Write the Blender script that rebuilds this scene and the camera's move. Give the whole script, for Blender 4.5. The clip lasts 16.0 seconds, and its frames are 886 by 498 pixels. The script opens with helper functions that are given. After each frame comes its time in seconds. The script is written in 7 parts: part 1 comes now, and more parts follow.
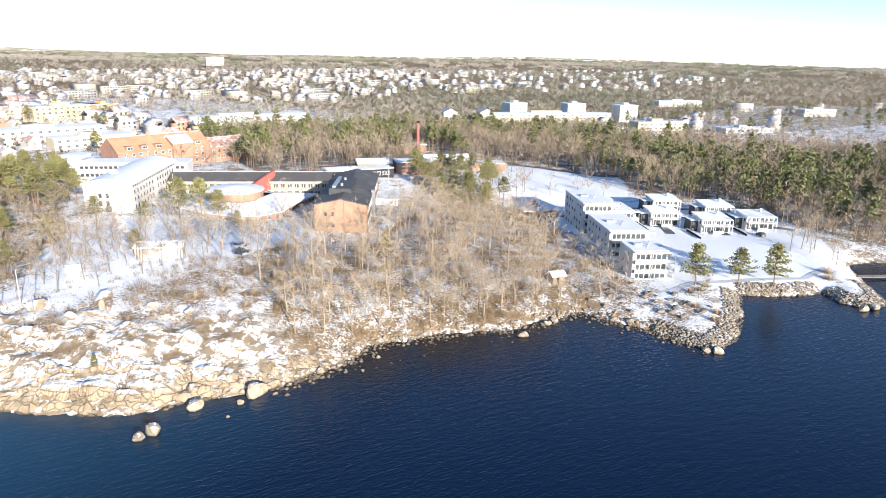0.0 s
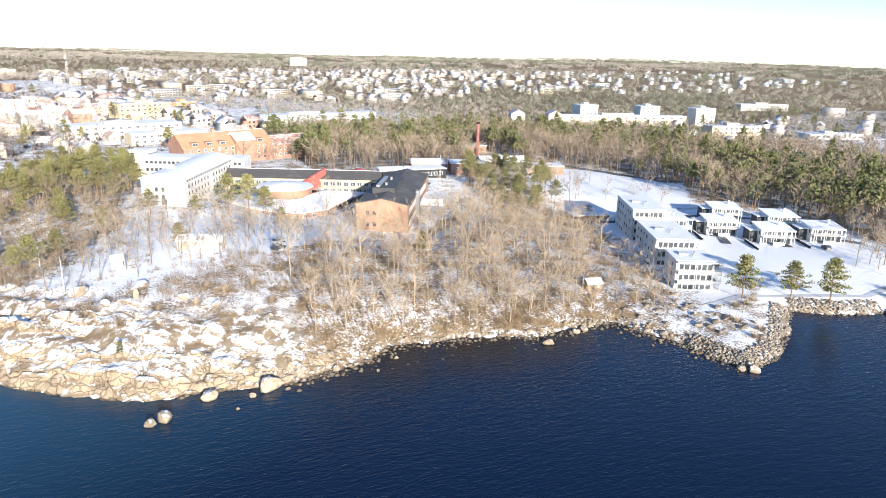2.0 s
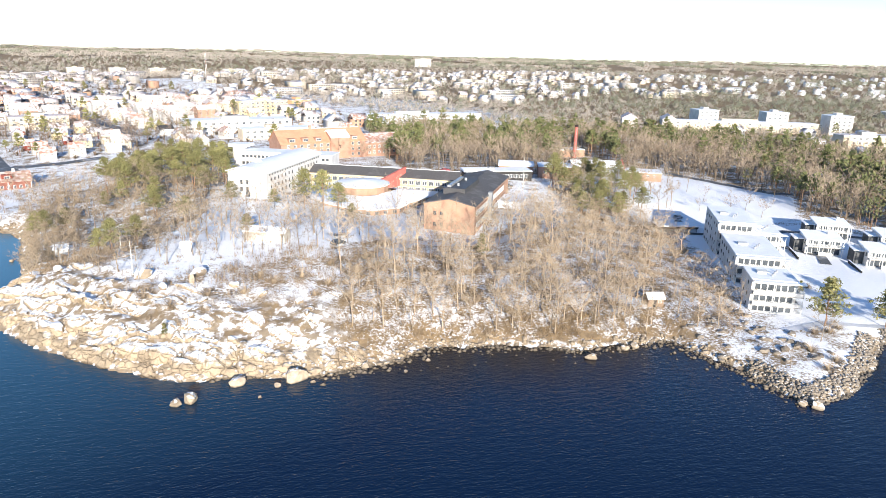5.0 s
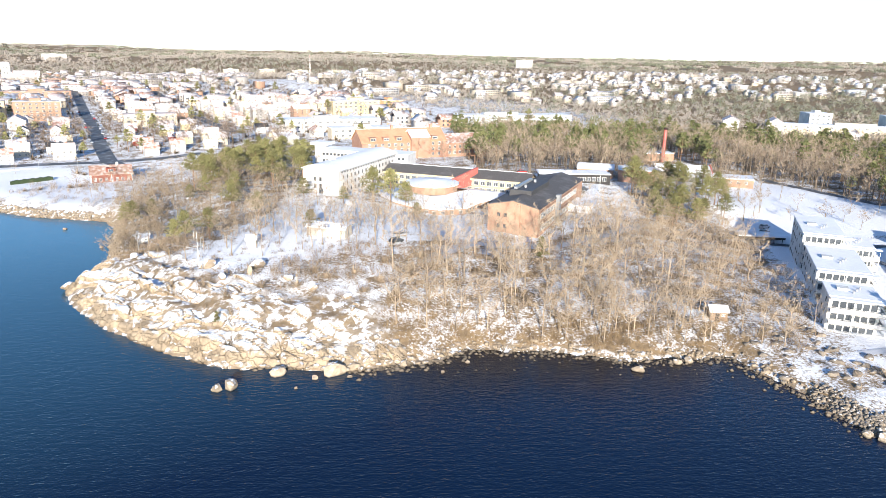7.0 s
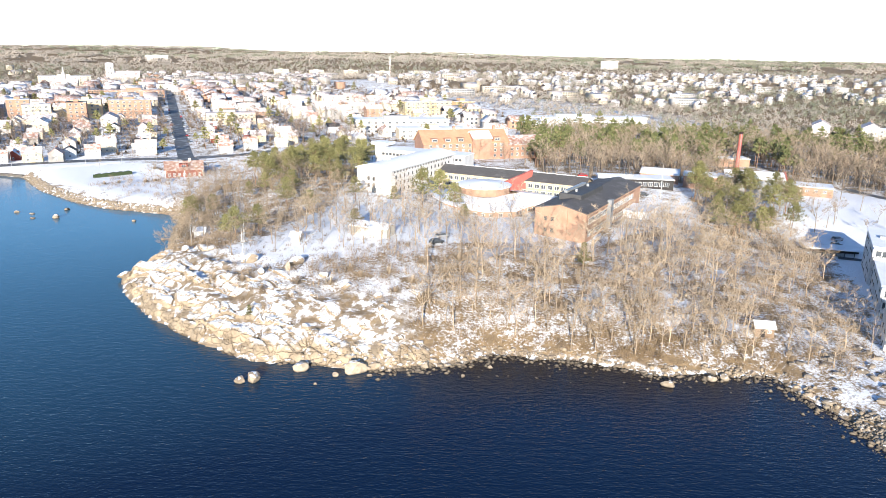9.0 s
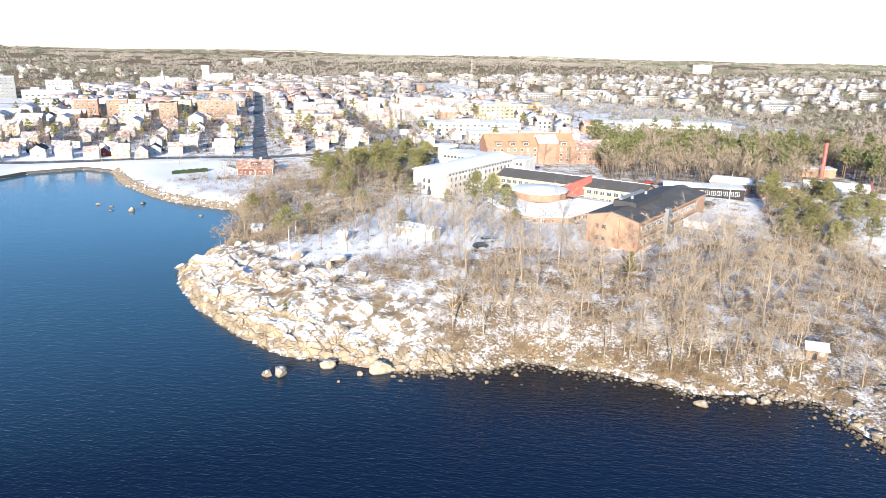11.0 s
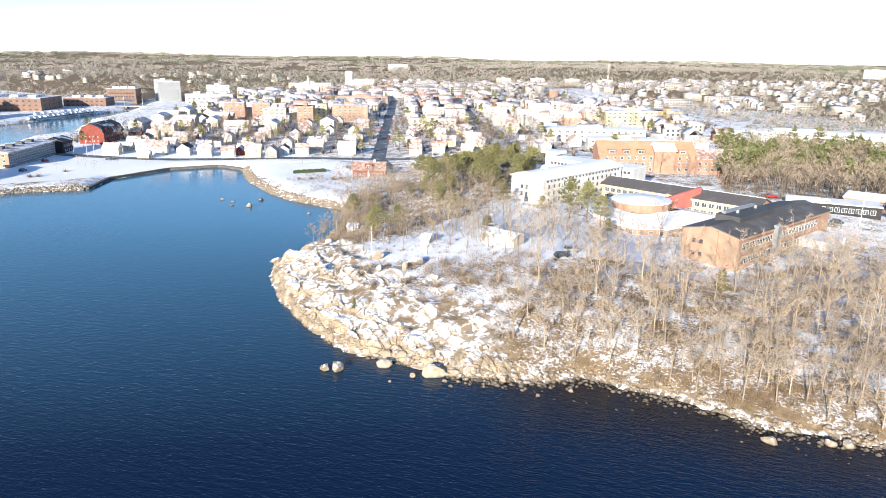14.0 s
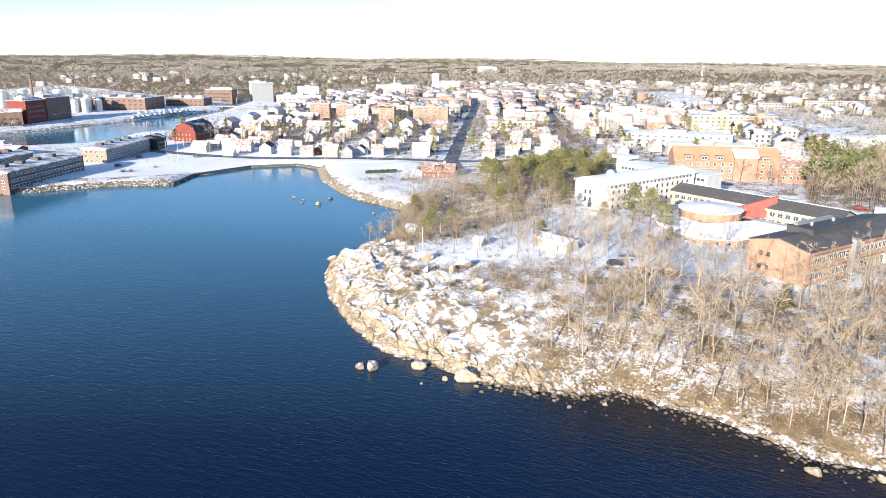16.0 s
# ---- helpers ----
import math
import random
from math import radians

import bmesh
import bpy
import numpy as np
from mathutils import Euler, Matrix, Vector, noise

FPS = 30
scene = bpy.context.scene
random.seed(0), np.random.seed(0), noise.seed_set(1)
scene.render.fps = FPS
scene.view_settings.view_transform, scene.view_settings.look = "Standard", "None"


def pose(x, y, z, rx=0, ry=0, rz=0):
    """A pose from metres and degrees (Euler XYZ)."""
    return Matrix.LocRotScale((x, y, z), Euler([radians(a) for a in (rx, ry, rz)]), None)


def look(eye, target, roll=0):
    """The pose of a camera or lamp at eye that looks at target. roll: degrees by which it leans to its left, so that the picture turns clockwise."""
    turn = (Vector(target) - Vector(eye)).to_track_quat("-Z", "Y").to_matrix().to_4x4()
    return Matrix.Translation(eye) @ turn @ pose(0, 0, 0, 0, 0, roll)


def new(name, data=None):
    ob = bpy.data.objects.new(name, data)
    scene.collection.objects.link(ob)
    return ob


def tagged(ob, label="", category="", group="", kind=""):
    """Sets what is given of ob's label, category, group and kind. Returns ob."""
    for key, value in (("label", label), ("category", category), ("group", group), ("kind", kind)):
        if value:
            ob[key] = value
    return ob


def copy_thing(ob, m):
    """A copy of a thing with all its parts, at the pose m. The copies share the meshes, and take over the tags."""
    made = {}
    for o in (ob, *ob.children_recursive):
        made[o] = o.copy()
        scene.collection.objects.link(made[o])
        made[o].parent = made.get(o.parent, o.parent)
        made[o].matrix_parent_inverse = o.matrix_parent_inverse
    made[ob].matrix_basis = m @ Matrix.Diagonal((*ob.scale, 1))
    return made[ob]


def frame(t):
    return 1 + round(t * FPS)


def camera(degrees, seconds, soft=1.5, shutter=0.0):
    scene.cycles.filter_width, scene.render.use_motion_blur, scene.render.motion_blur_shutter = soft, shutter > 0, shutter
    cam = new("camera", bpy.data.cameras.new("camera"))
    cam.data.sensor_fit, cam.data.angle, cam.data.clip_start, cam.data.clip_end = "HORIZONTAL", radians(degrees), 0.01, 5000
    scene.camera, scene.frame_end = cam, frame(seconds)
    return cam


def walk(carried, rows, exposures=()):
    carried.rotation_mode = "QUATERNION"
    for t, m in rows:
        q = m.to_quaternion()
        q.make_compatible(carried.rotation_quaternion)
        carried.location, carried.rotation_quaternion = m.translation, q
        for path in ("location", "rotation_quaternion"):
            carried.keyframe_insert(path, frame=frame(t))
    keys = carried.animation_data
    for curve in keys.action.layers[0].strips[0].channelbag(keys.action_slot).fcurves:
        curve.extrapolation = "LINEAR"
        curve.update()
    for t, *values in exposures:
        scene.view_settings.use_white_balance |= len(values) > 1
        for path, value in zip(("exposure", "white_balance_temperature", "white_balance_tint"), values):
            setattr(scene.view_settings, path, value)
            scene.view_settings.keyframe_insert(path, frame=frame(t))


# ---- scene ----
cam = camera(65.9, 16.0, soft=0.62)
PATH = [
    (0, (-5.228, 5.557, 64.488), (-4.142, 7.143, 63.936), 1.2),
    (0.5, (-2.553, 4.2, 64.496), (-1.508, 5.813, 63.943), 1.2),
    (1, (0.167, 3.017, 64.514), (1.167, 4.658, 63.96), 1.3),
    (1.5, (2.992, 2.009, 64.557), (3.943, 3.679, 64.002), 1.3),
    (2, (5.859, 1.03, 64.526), (6.754, 2.73, 63.972), 1.3),
    (2.5, (8.767, 0.134, 64.501), (9.605, 1.863, 63.946), 1.3),
    (3, (11.683, -0.67, 64.486), (12.468, 1.084, 63.93), 1.2),
    (3.5, (14.579, -1.32, 64.475), (15.308, 0.458, 63.919), 1.4),
    (6, (29.282, -3.718, 63.989), (29.725, -1.85, 63.431), 1.4),
    (6.5, (32.218, -4.074, 63.964), (32.582, -2.189, 63.405), 1.4),
    (7, (35.12, -4.316, 63.987), (35.411, -2.418, 63.427), 1.2),
    (7.5, (38.073, -4.444, 64.017), (38.294, -2.537, 63.456), 1.2),
    (8, (41.04, -4.481, 64.06), (41.206, -2.569, 63.498), 1.2),
    (8.5, (43.967, -4.402, 64.137), (44.08, -2.486, 63.575), 1.2),
    (9, (46.833, -4.193, 64.21), (46.888, -2.274, 63.648), 1.1),
    (11.5, (60.603, -2.195, 64.151), (60.358, -0.29, 63.596), 1.0),
    (12, (63.256, -1.61, 64.13), (62.953, 0.288, 63.576), 0.8),
    (12.5, (65.864, -0.882, 64.092), (65.496, 1.005, 63.54), 0.7),
    (13, (68.377, -0.092, 64.077), (67.938, 1.78, 63.527), 0.7),
    (13.5, (70.827, 0.752, 64.056), (70.318, 2.607, 63.507), 0.8),
    (14, (73.242, 1.695, 64.054), (72.665, 3.53, 63.506), 0.7),
    (14.5, (75.629, 2.705, 64.057), (74.994, 4.521, 63.51), 0.7),
    (15, (77.875, 3.826, 64.069), (77.179, 5.62, 63.523), 0.7),
    (15.5, (80.102, 5.074, 64.096), (79.348, 6.844, 63.55), 0.7),
    (16, (82.352, 6.382, 64.127), (81.539, 8.126, 63.582), 0.6),
]
walk(cam, [(t, look(e, a, r)) for t, e, a, r in PATH])

# ---- sky, sun ----
SUN_EL, SUN_TO = radians(15), Vector((-0.10, -0.995, 0.0)).normalized()
world = bpy.data.worlds.new("sky")
scene.world = world
world.use_nodes = True
wn = world.node_tree
sky = wn.nodes.new("ShaderNodeTexSky")
sky.sky_type = "NISHITA"
sky.sun_disc = False
sky.sun_elevation = SUN_EL
sky.sun_rotation = math.atan2(SUN_TO.x, SUN_TO.y)
sky.air_density, sky.dust_density, sky.ozone_density = 0.75, 0.12, 3.0
wn.nodes["Background"].inputs["Strength"].default_value = 0.12
wn.links.new(sky.outputs[0], wn.nodes["Background"].inputs["Color"])
sun_data = bpy.data.lights.new("sun", "SUN")
sun_data.energy, sun_data.angle, sun_data.color = 5.0, radians(0.6), (1.0, 0.91, 0.78)
sun = new("sun", sun_data)
sun_dir = Vector((SUN_TO.x * math.cos(SUN_EL), SUN_TO.y * math.cos(SUN_EL), math.sin(SUN_EL)))
sun.matrix_basis = look(sun_dir * 300, (0, 0, 0))
scene.view_settings.exposure = 1.07

# ---- materials ----
MATS = {}


def mat(name, base, rough=0.8, metal=0.0, vary=0.25, scale=2.0, bump=0.0, bscale=None, second=None, amount=0.5, island=False, objrand=0.0, soft=0.12, detail_scale=14.0, spec=0.3):
    """A surface with large stains towards a second colour, fine grain, and relief, in metres."""
    if name in MATS:
        return MATS[name]
    m = bpy.data.materials.new(name)
    m.use_nodes = True
    nt = m.node_tree
    N, L = nt.nodes, nt.links
    bs = N["Principled BSDF"]
    bs.inputs["Roughness"].default_value, bs.inputs["Metallic"].default_value = rough, metal
    bs.inputs["Specular IOR Level"].default_value = spec
    geo = N.new("ShaderNodeNewGeometry")
    n1 = N.new("ShaderNodeTexNoise")
    n1.inputs["Scale"].default_value, n1.inputs["Detail"].default_value = 1.0 / scale, 6
    L.new(geo.outputs["Position"], n1.inputs["Vector"])
    ramp = N.new("ShaderNodeMapRange")
    ramp.inputs["From Min"].default_value, ramp.inputs["From Max"].default_value = 1 - amount - soft, 1 - amount + soft
    L.new(n1.outputs["Fac"], ramp.inputs["Value"])
    mix = N.new("ShaderNodeMix")
    mix.data_type = "RGBA"
    mix.inputs[6].default_value = (*base, 1)
    sec = second or tuple(c * (1 - vary) for c in base)
    mix.inputs[7].default_value = (*sec, 1)
    L.new(ramp.outputs[0], mix.inputs[0])
    n2 = N.new("ShaderNodeTexNoise")
    n2.inputs["Scale"].default_value, n2.inputs["Detail"].default_value = detail_scale / scale, 3
    L.new(geo.outputs["Position"], n2.inputs["Vector"])
    r2 = N.new("ShaderNodeMapRange")
    r2.inputs["From Min"].default_value, r2.inputs["From Max"].default_value = 0.25, 0.75
    r2.inputs["To Min"].default_value, r2.inputs["To Max"].default_value = 1 - vary, 1 + vary * 0.6
    L.new(n2.outputs["Fac"], r2.inputs["Value"])
    mul = N.new("ShaderNodeMix")
    mul.data_type, mul.blend_type = "RGBA", "MULTIPLY"
    mul.inputs[0].default_value = 1
    L.new(mix.outputs[2], mul.inputs[6])
    L.new(r2.outputs[0], mul.inputs[7])
    out = mul.outputs[2]
    if island or objrand:
        hsv = N.new("ShaderNodeHueSaturation")
        src = geo.outputs["Random Per Island"]
        if not island:
            src = N.new("ShaderNodeObjectInfo").outputs["Random"]
        r3 = N.new("ShaderNodeMapRange")
        k = objrand or 0.3
        r3.inputs["To Min"].default_value, r3.inputs["To Max"].default_value = 1 - k, 1 + k
        L.new(src, r3.inputs["Value"])
        L.new(r3.outputs[0], hsv.inputs["Value"])
        L.new(out, hsv.inputs["Color"])
        out = hsv.outputs[0]
    L.new(out, bs.inputs["Base Color"])
    if bump:
        bp = N.new("ShaderNodeBump")
        bp.inputs["Distance"].default_value, bp.inputs["Strength"].default_value = bump, 0.8
        n3 = N.new("ShaderNodeTexNoise")
        n3.inputs["Scale"].default_value, n3.inputs["Detail"].default_value = 1 / (bscale or scale * 0.3), 5
        L.new(geo.outputs["Position"], n3.inputs["Vector"])
        L.new(n3.outputs["Fac"], bp.inputs["Height"])
        L.new(bp.outputs[0], bs.inputs["Normal"])
    MATS[name] = m
    return m


def snowy(name, base, second, cover=0.6, scale=1.6, slope=0.55, rough=0.85, bump=0.08, objrand=0.0, shy=0.0, grass=None):
    """A surface with snow lying on the parts that face up."""
    if name in MATS:
        return MATS[name]
    m = mat(name, base, rough, vary=0.3, scale=scale, second=second, bump=bump, objrand=objrand)
    nt = m.node_tree
    N, L = nt.nodes, nt.links
    bs = N["Principled BSDF"]
    col = bs.inputs["Base Color"].links[0].from_socket
    geo = N.new("ShaderNodeNewGeometry")
    sep = N.new("ShaderNodeSeparateXYZ")
    L.new(geo.outputs["True Normal"], sep.inputs[0])
    n = N.new("ShaderNodeTexNoise")
    n.inputs["Scale"].default_value, n.inputs["Detail"].default_value = 1.1 / scale, 7
    L.new(geo.outputs["Position"], n.inputs["Vector"])
    a = N.new("ShaderNodeMapRange")
    a.inputs["From Min"].default_value, a.inputs["From Max"].default_value = slope, slope + 0.25
    L.new(sep.outputs["Z"], a.inputs["Value"])
    b = N.new("ShaderNodeMapRange")
    b.inputs["From Min"].default_value, b.inputs["From Max"].default_value = 0.95 - cover, (1.09 if grass else 1.05) - cover
    wet = N.new("ShaderNodeSeparateXYZ")
    L.new(geo.outputs["Position"], wet.inputs[0])
    lows = N.new("ShaderNodeMapRange")
    lows.inputs["From Min"].default_value, lows.inputs["From Max"].default_value = 1.0, 4.5
    lows.inputs["To Min"].default_value, lows.inputs["To Max"].default_value = -shy, 0.0
    L.new(wet.outputs["Z"], lows.inputs["Value"])
    less = N.new("ShaderNodeMath")
    L.new(n.outputs["Fac"], less.inputs[0])
    L.new(lows.outputs[0], less.inputs[1])
    L.new(less.outputs[0], b.inputs["Value"])
    mul = N.new("ShaderNodeMath")
    mul.operation = "MULTIPLY"
    L.new(a.outputs[0], mul.inputs[0])
    L.new(b.outputs[0], mul.inputs[1])
    w = N.new("ShaderNodeMapRange")
    w.inputs["From Min"].default_value, w.inputs["From Max"].default_value = 0.04, 0.4
    w.inputs["To Min"].default_value = 0.3
    L.new(wet.outputs["Z"], w.inputs["Value"])
    damp = N.new("ShaderNodeMix")
    damp.data_type, damp.blend_type = "RGBA", "MULTIPLY"
    damp.inputs[0].default_value = 1
    L.new(col, damp.inputs[6])
    L.new(w.outputs[0], damp.inputs[7])
    dry = N.new("ShaderNodeMapRange")
    dry.inputs["From Min"].default_value, dry.inputs["From Max"].default_value = 0.3, 0.6
    L.new(wet.outputs["Z"], dry.inputs["Value"])
    lies = N.new("ShaderNodeMath")
    lies.operation = "MULTIPLY"
    L.new(mul.outputs[0], lies.inputs[0])
    L.new(dry.outputs[0], lies.inputs[1])
    if grass:
        gn = N.new("ShaderNodeTexNoise")
        gn.inputs["Scale"].default_value, gn.inputs["Detail"].default_value = 0.17, 8
        gn.inputs["Roughness"].default_value = 0.68
        L.new(geo.outputs["Position"], gn.inputs["Vector"])
        gr = N.new("ShaderNodeMapRange")
        gr.inputs["From Min"].default_value, gr.inputs["From Max"].default_value = 0.59, 0.65
        L.new(gn.outputs["Fac"], gr.inputs["Value"])
        up = N.new("ShaderNodeMapRange")
        up.inputs["From Min"].default_value, up.inputs["From Max"].default_value = 1.8, 3.6
        L.new(wet.outputs["Z"], up.inputs["Value"])
        gm = N.new("ShaderNodeMath")
        gm.operation = "MULTIPLY"
        L.new(gr.outputs[0], gm.inputs[0])
        L.new(up.outputs[0], gm.inputs[1])
        turf_mix = N.new("ShaderNodeMix")
        turf_mix.data_type = "RGBA"
        turf_mix.inputs[7].default_value = (*grass, 1)
        L.new(gm.outputs[0], turf_mix.inputs[0])
        L.new(damp.outputs[2], turf_mix.inputs[6])
        damp = turf_mix
        off = N.new("ShaderNodeMath")
        off.operation = "MULTIPLY_ADD"
        off.inputs[1].default_value, off.inputs[2].default_value = -0.75, 1.0
        L.new(gm.outputs[0], off.inputs[0])
        keep_snow = N.new("ShaderNodeMath")
        keep_snow.operation = "MULTIPLY"
        L.new(lies.outputs[0], keep_snow.inputs[0])
        L.new(off.outputs[0], keep_snow.inputs[1])
        lies = keep_snow
        vor = N.new("ShaderNodeTexVoronoi")
        vor.feature = "DISTANCE_TO_EDGE"
        vor.inputs["Scale"].default_value = 0.5
        mp = N.new("ShaderNodeMapping")
        mp.inputs["Rotation"].default_value = (0, 0, 0.5)
        mp.inputs["Scale"].default_value = (0.7, 1.2, 1.6)
        L.new(geo.outputs["Position"], mp.inputs["Vector"])
        wn2 = N.new("ShaderNodeTexNoise")
        wn2.inputs["Scale"].default_value, wn2.inputs["Detail"].default_value = 0.6, 4
        L.new(geo.outputs["Position"], wn2.inputs["Vector"])
        warp = N.new("ShaderNodeVectorMath")
        warp.operation = "MULTIPLY_ADD"
        warp.inputs[1].default_value = (2.2, 2.2, 2.2)
        L.new(wn2.outputs["Color"], warp.inputs[0])
        L.new(mp.outputs[0], warp.inputs[2])
        L.new(warp.outputs[0], vor.inputs["Vector"])
        vr = N.new("ShaderNodeMapRange")
        vr.inputs["From Max"].default_value = 0.07
        L.new(vor.outputs["Distance"], vr.inputs["Value"])
        cr = N.new("ShaderNodeBump")
        cr.inputs["Distance"].default_value, cr.inputs["Strength"].default_value = 0.22, 1.0
        L.new(vr.outputs[0], cr.inputs["Height"])
        if bs.inputs["Normal"].links:
            L.new(bs.inputs["Normal"].links[0].from_socket, cr.inputs["Normal"])
        L.new(cr.outputs[0], bs.inputs["Normal"])
    mix = N.new("ShaderNodeMix")
    mix.data_type = "RGBA"
    mix.inputs[7].default_value = (0.84, 0.86, 0.9, 1)
    L.new(lies.outputs[0], mix.inputs[0])
    L.new(damp.outputs[2], mix.inputs[6])
    L.new(mix.outputs[2], bs.inputs["Base Color"])
    return m


SNOW = mat("snow", (0.84, 0.86, 0.9), 0.65, vary=0.06, scale=3, bump=0.05, bscale=0.8)
ROOFSNOW = mat("roof_snow", (0.78, 0.8, 0.85), 0.65, vary=0.14, scale=4, second=(0.36, 0.29, 0.27), amount=0.47, bump=0.03, soft=0.08)
TILESNOW = mat("tile_under_snow", (0.8, 0.8, 0.82), 0.8, vary=0.15, scale=1.7, second=(0.4, 0.25, 0.2), amount=0.47, soft=0.3)
TILE = mat("roof_tile", (0.36, 0.195, 0.145), 0.8, vary=0.25, scale=1.6, second=(0.72, 0.7, 0.7), amount=0.44, soft=0.16)
DARKROOF = mat("roof_felt", (0.105, 0.1, 0.1), 0.75, vary=0.25, scale=5, second=(0.17, 0.165, 0.165), amount=0.35)
DARKSNOW = mat("roof_felt_snow", (0.05, 0.05, 0.055), 0.7, vary=0.2, scale=6, second=(0.78, 0.8, 0.84), amount=0.42, soft=0.05)
BRICK = mat("brick_orange", (0.43, 0.275, 0.195), 0.85, vary=0.18, scale=2.5, second=(0.375, 0.225, 0.155), bump=0.02, bscale=0.25, detail_scale=30)
BRICKRED = mat("brick_red", (0.44, 0.265, 0.195), 0.85, vary=0.2, scale=2.5, second=(0.38, 0.215, 0.15), bump=0.02, bscale=0.25, detail_scale=30)
REDPAINT = mat("red_sheet", (0.48, 0.14, 0.115), 0.6, vary=0.15, scale=2)
FALU = mat("red_board", (0.25, 0.065, 0.048), 0.85, vary=0.2, scale=1.5, detail_scale=25)
TOWNWHITE = mat("town_white_render", (0.56, 0.535, 0.505), 0.85, vary=0.14, scale=4, second=(0.4, 0.375, 0.35), objrand=0.3)
WHITE = mat("white_render", (0.72, 0.70, 0.67), 0.85, vary=0.08, scale=4, second=(0.60, 0.58, 0.55))
OFFWHITE = mat("grey_white_render", (0.58, 0.60, 0.61), 0.85, vary=0.1, scale=4)
YELLOW = mat("yellow_render", (0.64, 0.53, 0.33), 0.85, vary=0.1, scale=4)
CREAM = mat("cream_render", (0.58, 0.51, 0.40), 0.85, vary=0.1, scale=4)
ORANGE = mat("orange_render", (0.55, 0.33, 0.19), 0.85, vary=0.12, scale=4)
GREYWALL = mat("grey_panel", (0.30, 0.31, 0.32), 0.8, vary=0.12, scale=3)
DARKWOOD = mat("dark_board", (0.045, 0.042, 0.042), 0.8, vary=0.25, scale=1.2, detail_scale=25)
BRICKBROWN = mat("brick_brown", (0.25, 0.16, 0.125), 0.85, vary=0.2, scale=3, detail_scale=30)
GLASS = mat("window_glass", (0.085, 0.098, 0.115), 0.08, vary=0.2, scale=3, spec=0.6)
FRAME = mat("white_frame", (0.72, 0.72, 0.70), 0.6, vary=0.05)
DARKFRAME = mat("dark_frame", (0.06, 0.055, 0.05), 0.6, vary=0.1)
METAL = mat("galvanised", (0.45, 0.46, 0.47), 0.45, 0.6, vary=0.1)
STEEL = mat("tank_steel", (0.62, 0.62, 0.6), 0.4, 0.5, vary=0.1, scale=3)
CONCRETE = mat("concrete", (0.36, 0.35, 0.33), 0.9, vary=0.2, scale=2, bump=0.02)
ASPHALT = mat("asphalt_slush", (0.10, 0.11, 0.125), 0.7, vary=0.25, scale=5, second=(0.4, 0.42, 0.46), amount=0.36)
GRANITE = snowy("granite", (0.42, 0.35, 0.265), (0.29, 0.235, 0.175), cover=0.47, scale=1.1, slope=0.62, bump=0.12, objrand=0.18)
GRANITESNOW = snowy("granite_snowcap", (0.36, 0.29, 0.21), (0.24, 0.19, 0.14), cover=0.64, scale=1.4, slope=0.28, bump=0.1, objrand=0.15)
OUTCROP = snowy("granite_outcrop", (0.42, 0.335, 0.235), (0.28, 0.22, 0.155), cover=0.69, scale=3.0, slope=0.63, bump=0.16, shy=0.42, grass=(0.27, 0.2, 0.115))
GRANITEBARE = snowy("granite_shore", (0.37, 0.295, 0.215), (0.24, 0.2, 0.16), cover=0.34, scale=0.8, slope=0.75, bump=0.06, objrand=0.28)
RIPRAP = snowy("riprap", (0.28, 0.235, 0.185), (0.16, 0.14, 0.12), cover=0.38, scale=0.9, slope=0.5, bump=0.06, objrand=0.2)
RUBBLE = snowy("shore_rubble", (0.36, 0.29, 0.205), (0.2, 0.165, 0.13), cover=0.24, scale=0.7, slope=0.8, bump=0.04)
BARK = mat("bark_grey", (0.4, 0.325, 0.24), 0.9, vary=0.22, scale=0.8, second=(0.28, 0.22, 0.165), objrand=0.3)
WOODBARK = mat("bark_wood", (0.21, 0.165, 0.125), 0.9, vary=0.25, scale=3, second=(0.13, 0.105, 0.08))
WOODTWIG = mat("twigs_wood", (0.37, 0.295, 0.22), 0.92, vary=0.25, scale=9, second=(0.27, 0.215, 0.16))
TWIG = mat("twigs", (0.46, 0.37, 0.27), 0.9, vary=0.18, scale=4, second=(0.37, 0.29, 0.21), objrand=0.22)
TOWNTWIG = mat("twigs_town", (0.25, 0.195, 0.155), 0.95, vary=0.2, scale=9, second=(0.2, 0.155, 0.12))
# far twigs, greyer than the near ones: distance haze put into the colour
TWIGHAZE = mat("twigs_far_hazed", (0.335, 0.3, 0.265), 0.95, vary=0.2, scale=70, second=(0.285, 0.257, 0.227), island=True, objrand=0.1)
PINEBARK = mat("pine_bark", (0.30, 0.17, 0.095), 0.9, vary=0.25, scale=0.8, second=(0.17, 0.12, 0.09))
NEEDLE = mat("pine_needles", (0.25, 0.235, 0.1), 0.75, vary=0.3, scale=1.2, second=(0.165, 0.165, 0.068), objrand=0.3)
NEEDLEWOOD = mat("pine_needles_wood", (0.19, 0.195, 0.085), 0.75, vary=0.35, scale=2.5, second=(0.11, 0.125, 0.052))
# far needles, with the grey of distance haze mixed into their green
NEEDLEHAZE = mat("pine_needles_far_hazed", (0.19, 0.2, 0.145), 0.85, vary=0.2, scale=60, second=(0.15, 0.16, 0.115), island=True, objrand=0.12)
SCRUB = mat("dry_scrub", (0.30, 0.215, 0.12), 0.95, vary=0.25, scale=2, second=(0.22, 0.15, 0.085), island=True, objrand=0.3)
PLASTIC = mat("car_paint", (0.05, 0.055, 0.06), 0.3, vary=0.05, spec=0.5)
CARRED = mat("car_paint_red", (0.4, 0.03, 0.03), 0.3, vary=0.05, spec=0.5)
TYRE = mat("rubber", (0.02, 0.02, 0.02), 0.8)
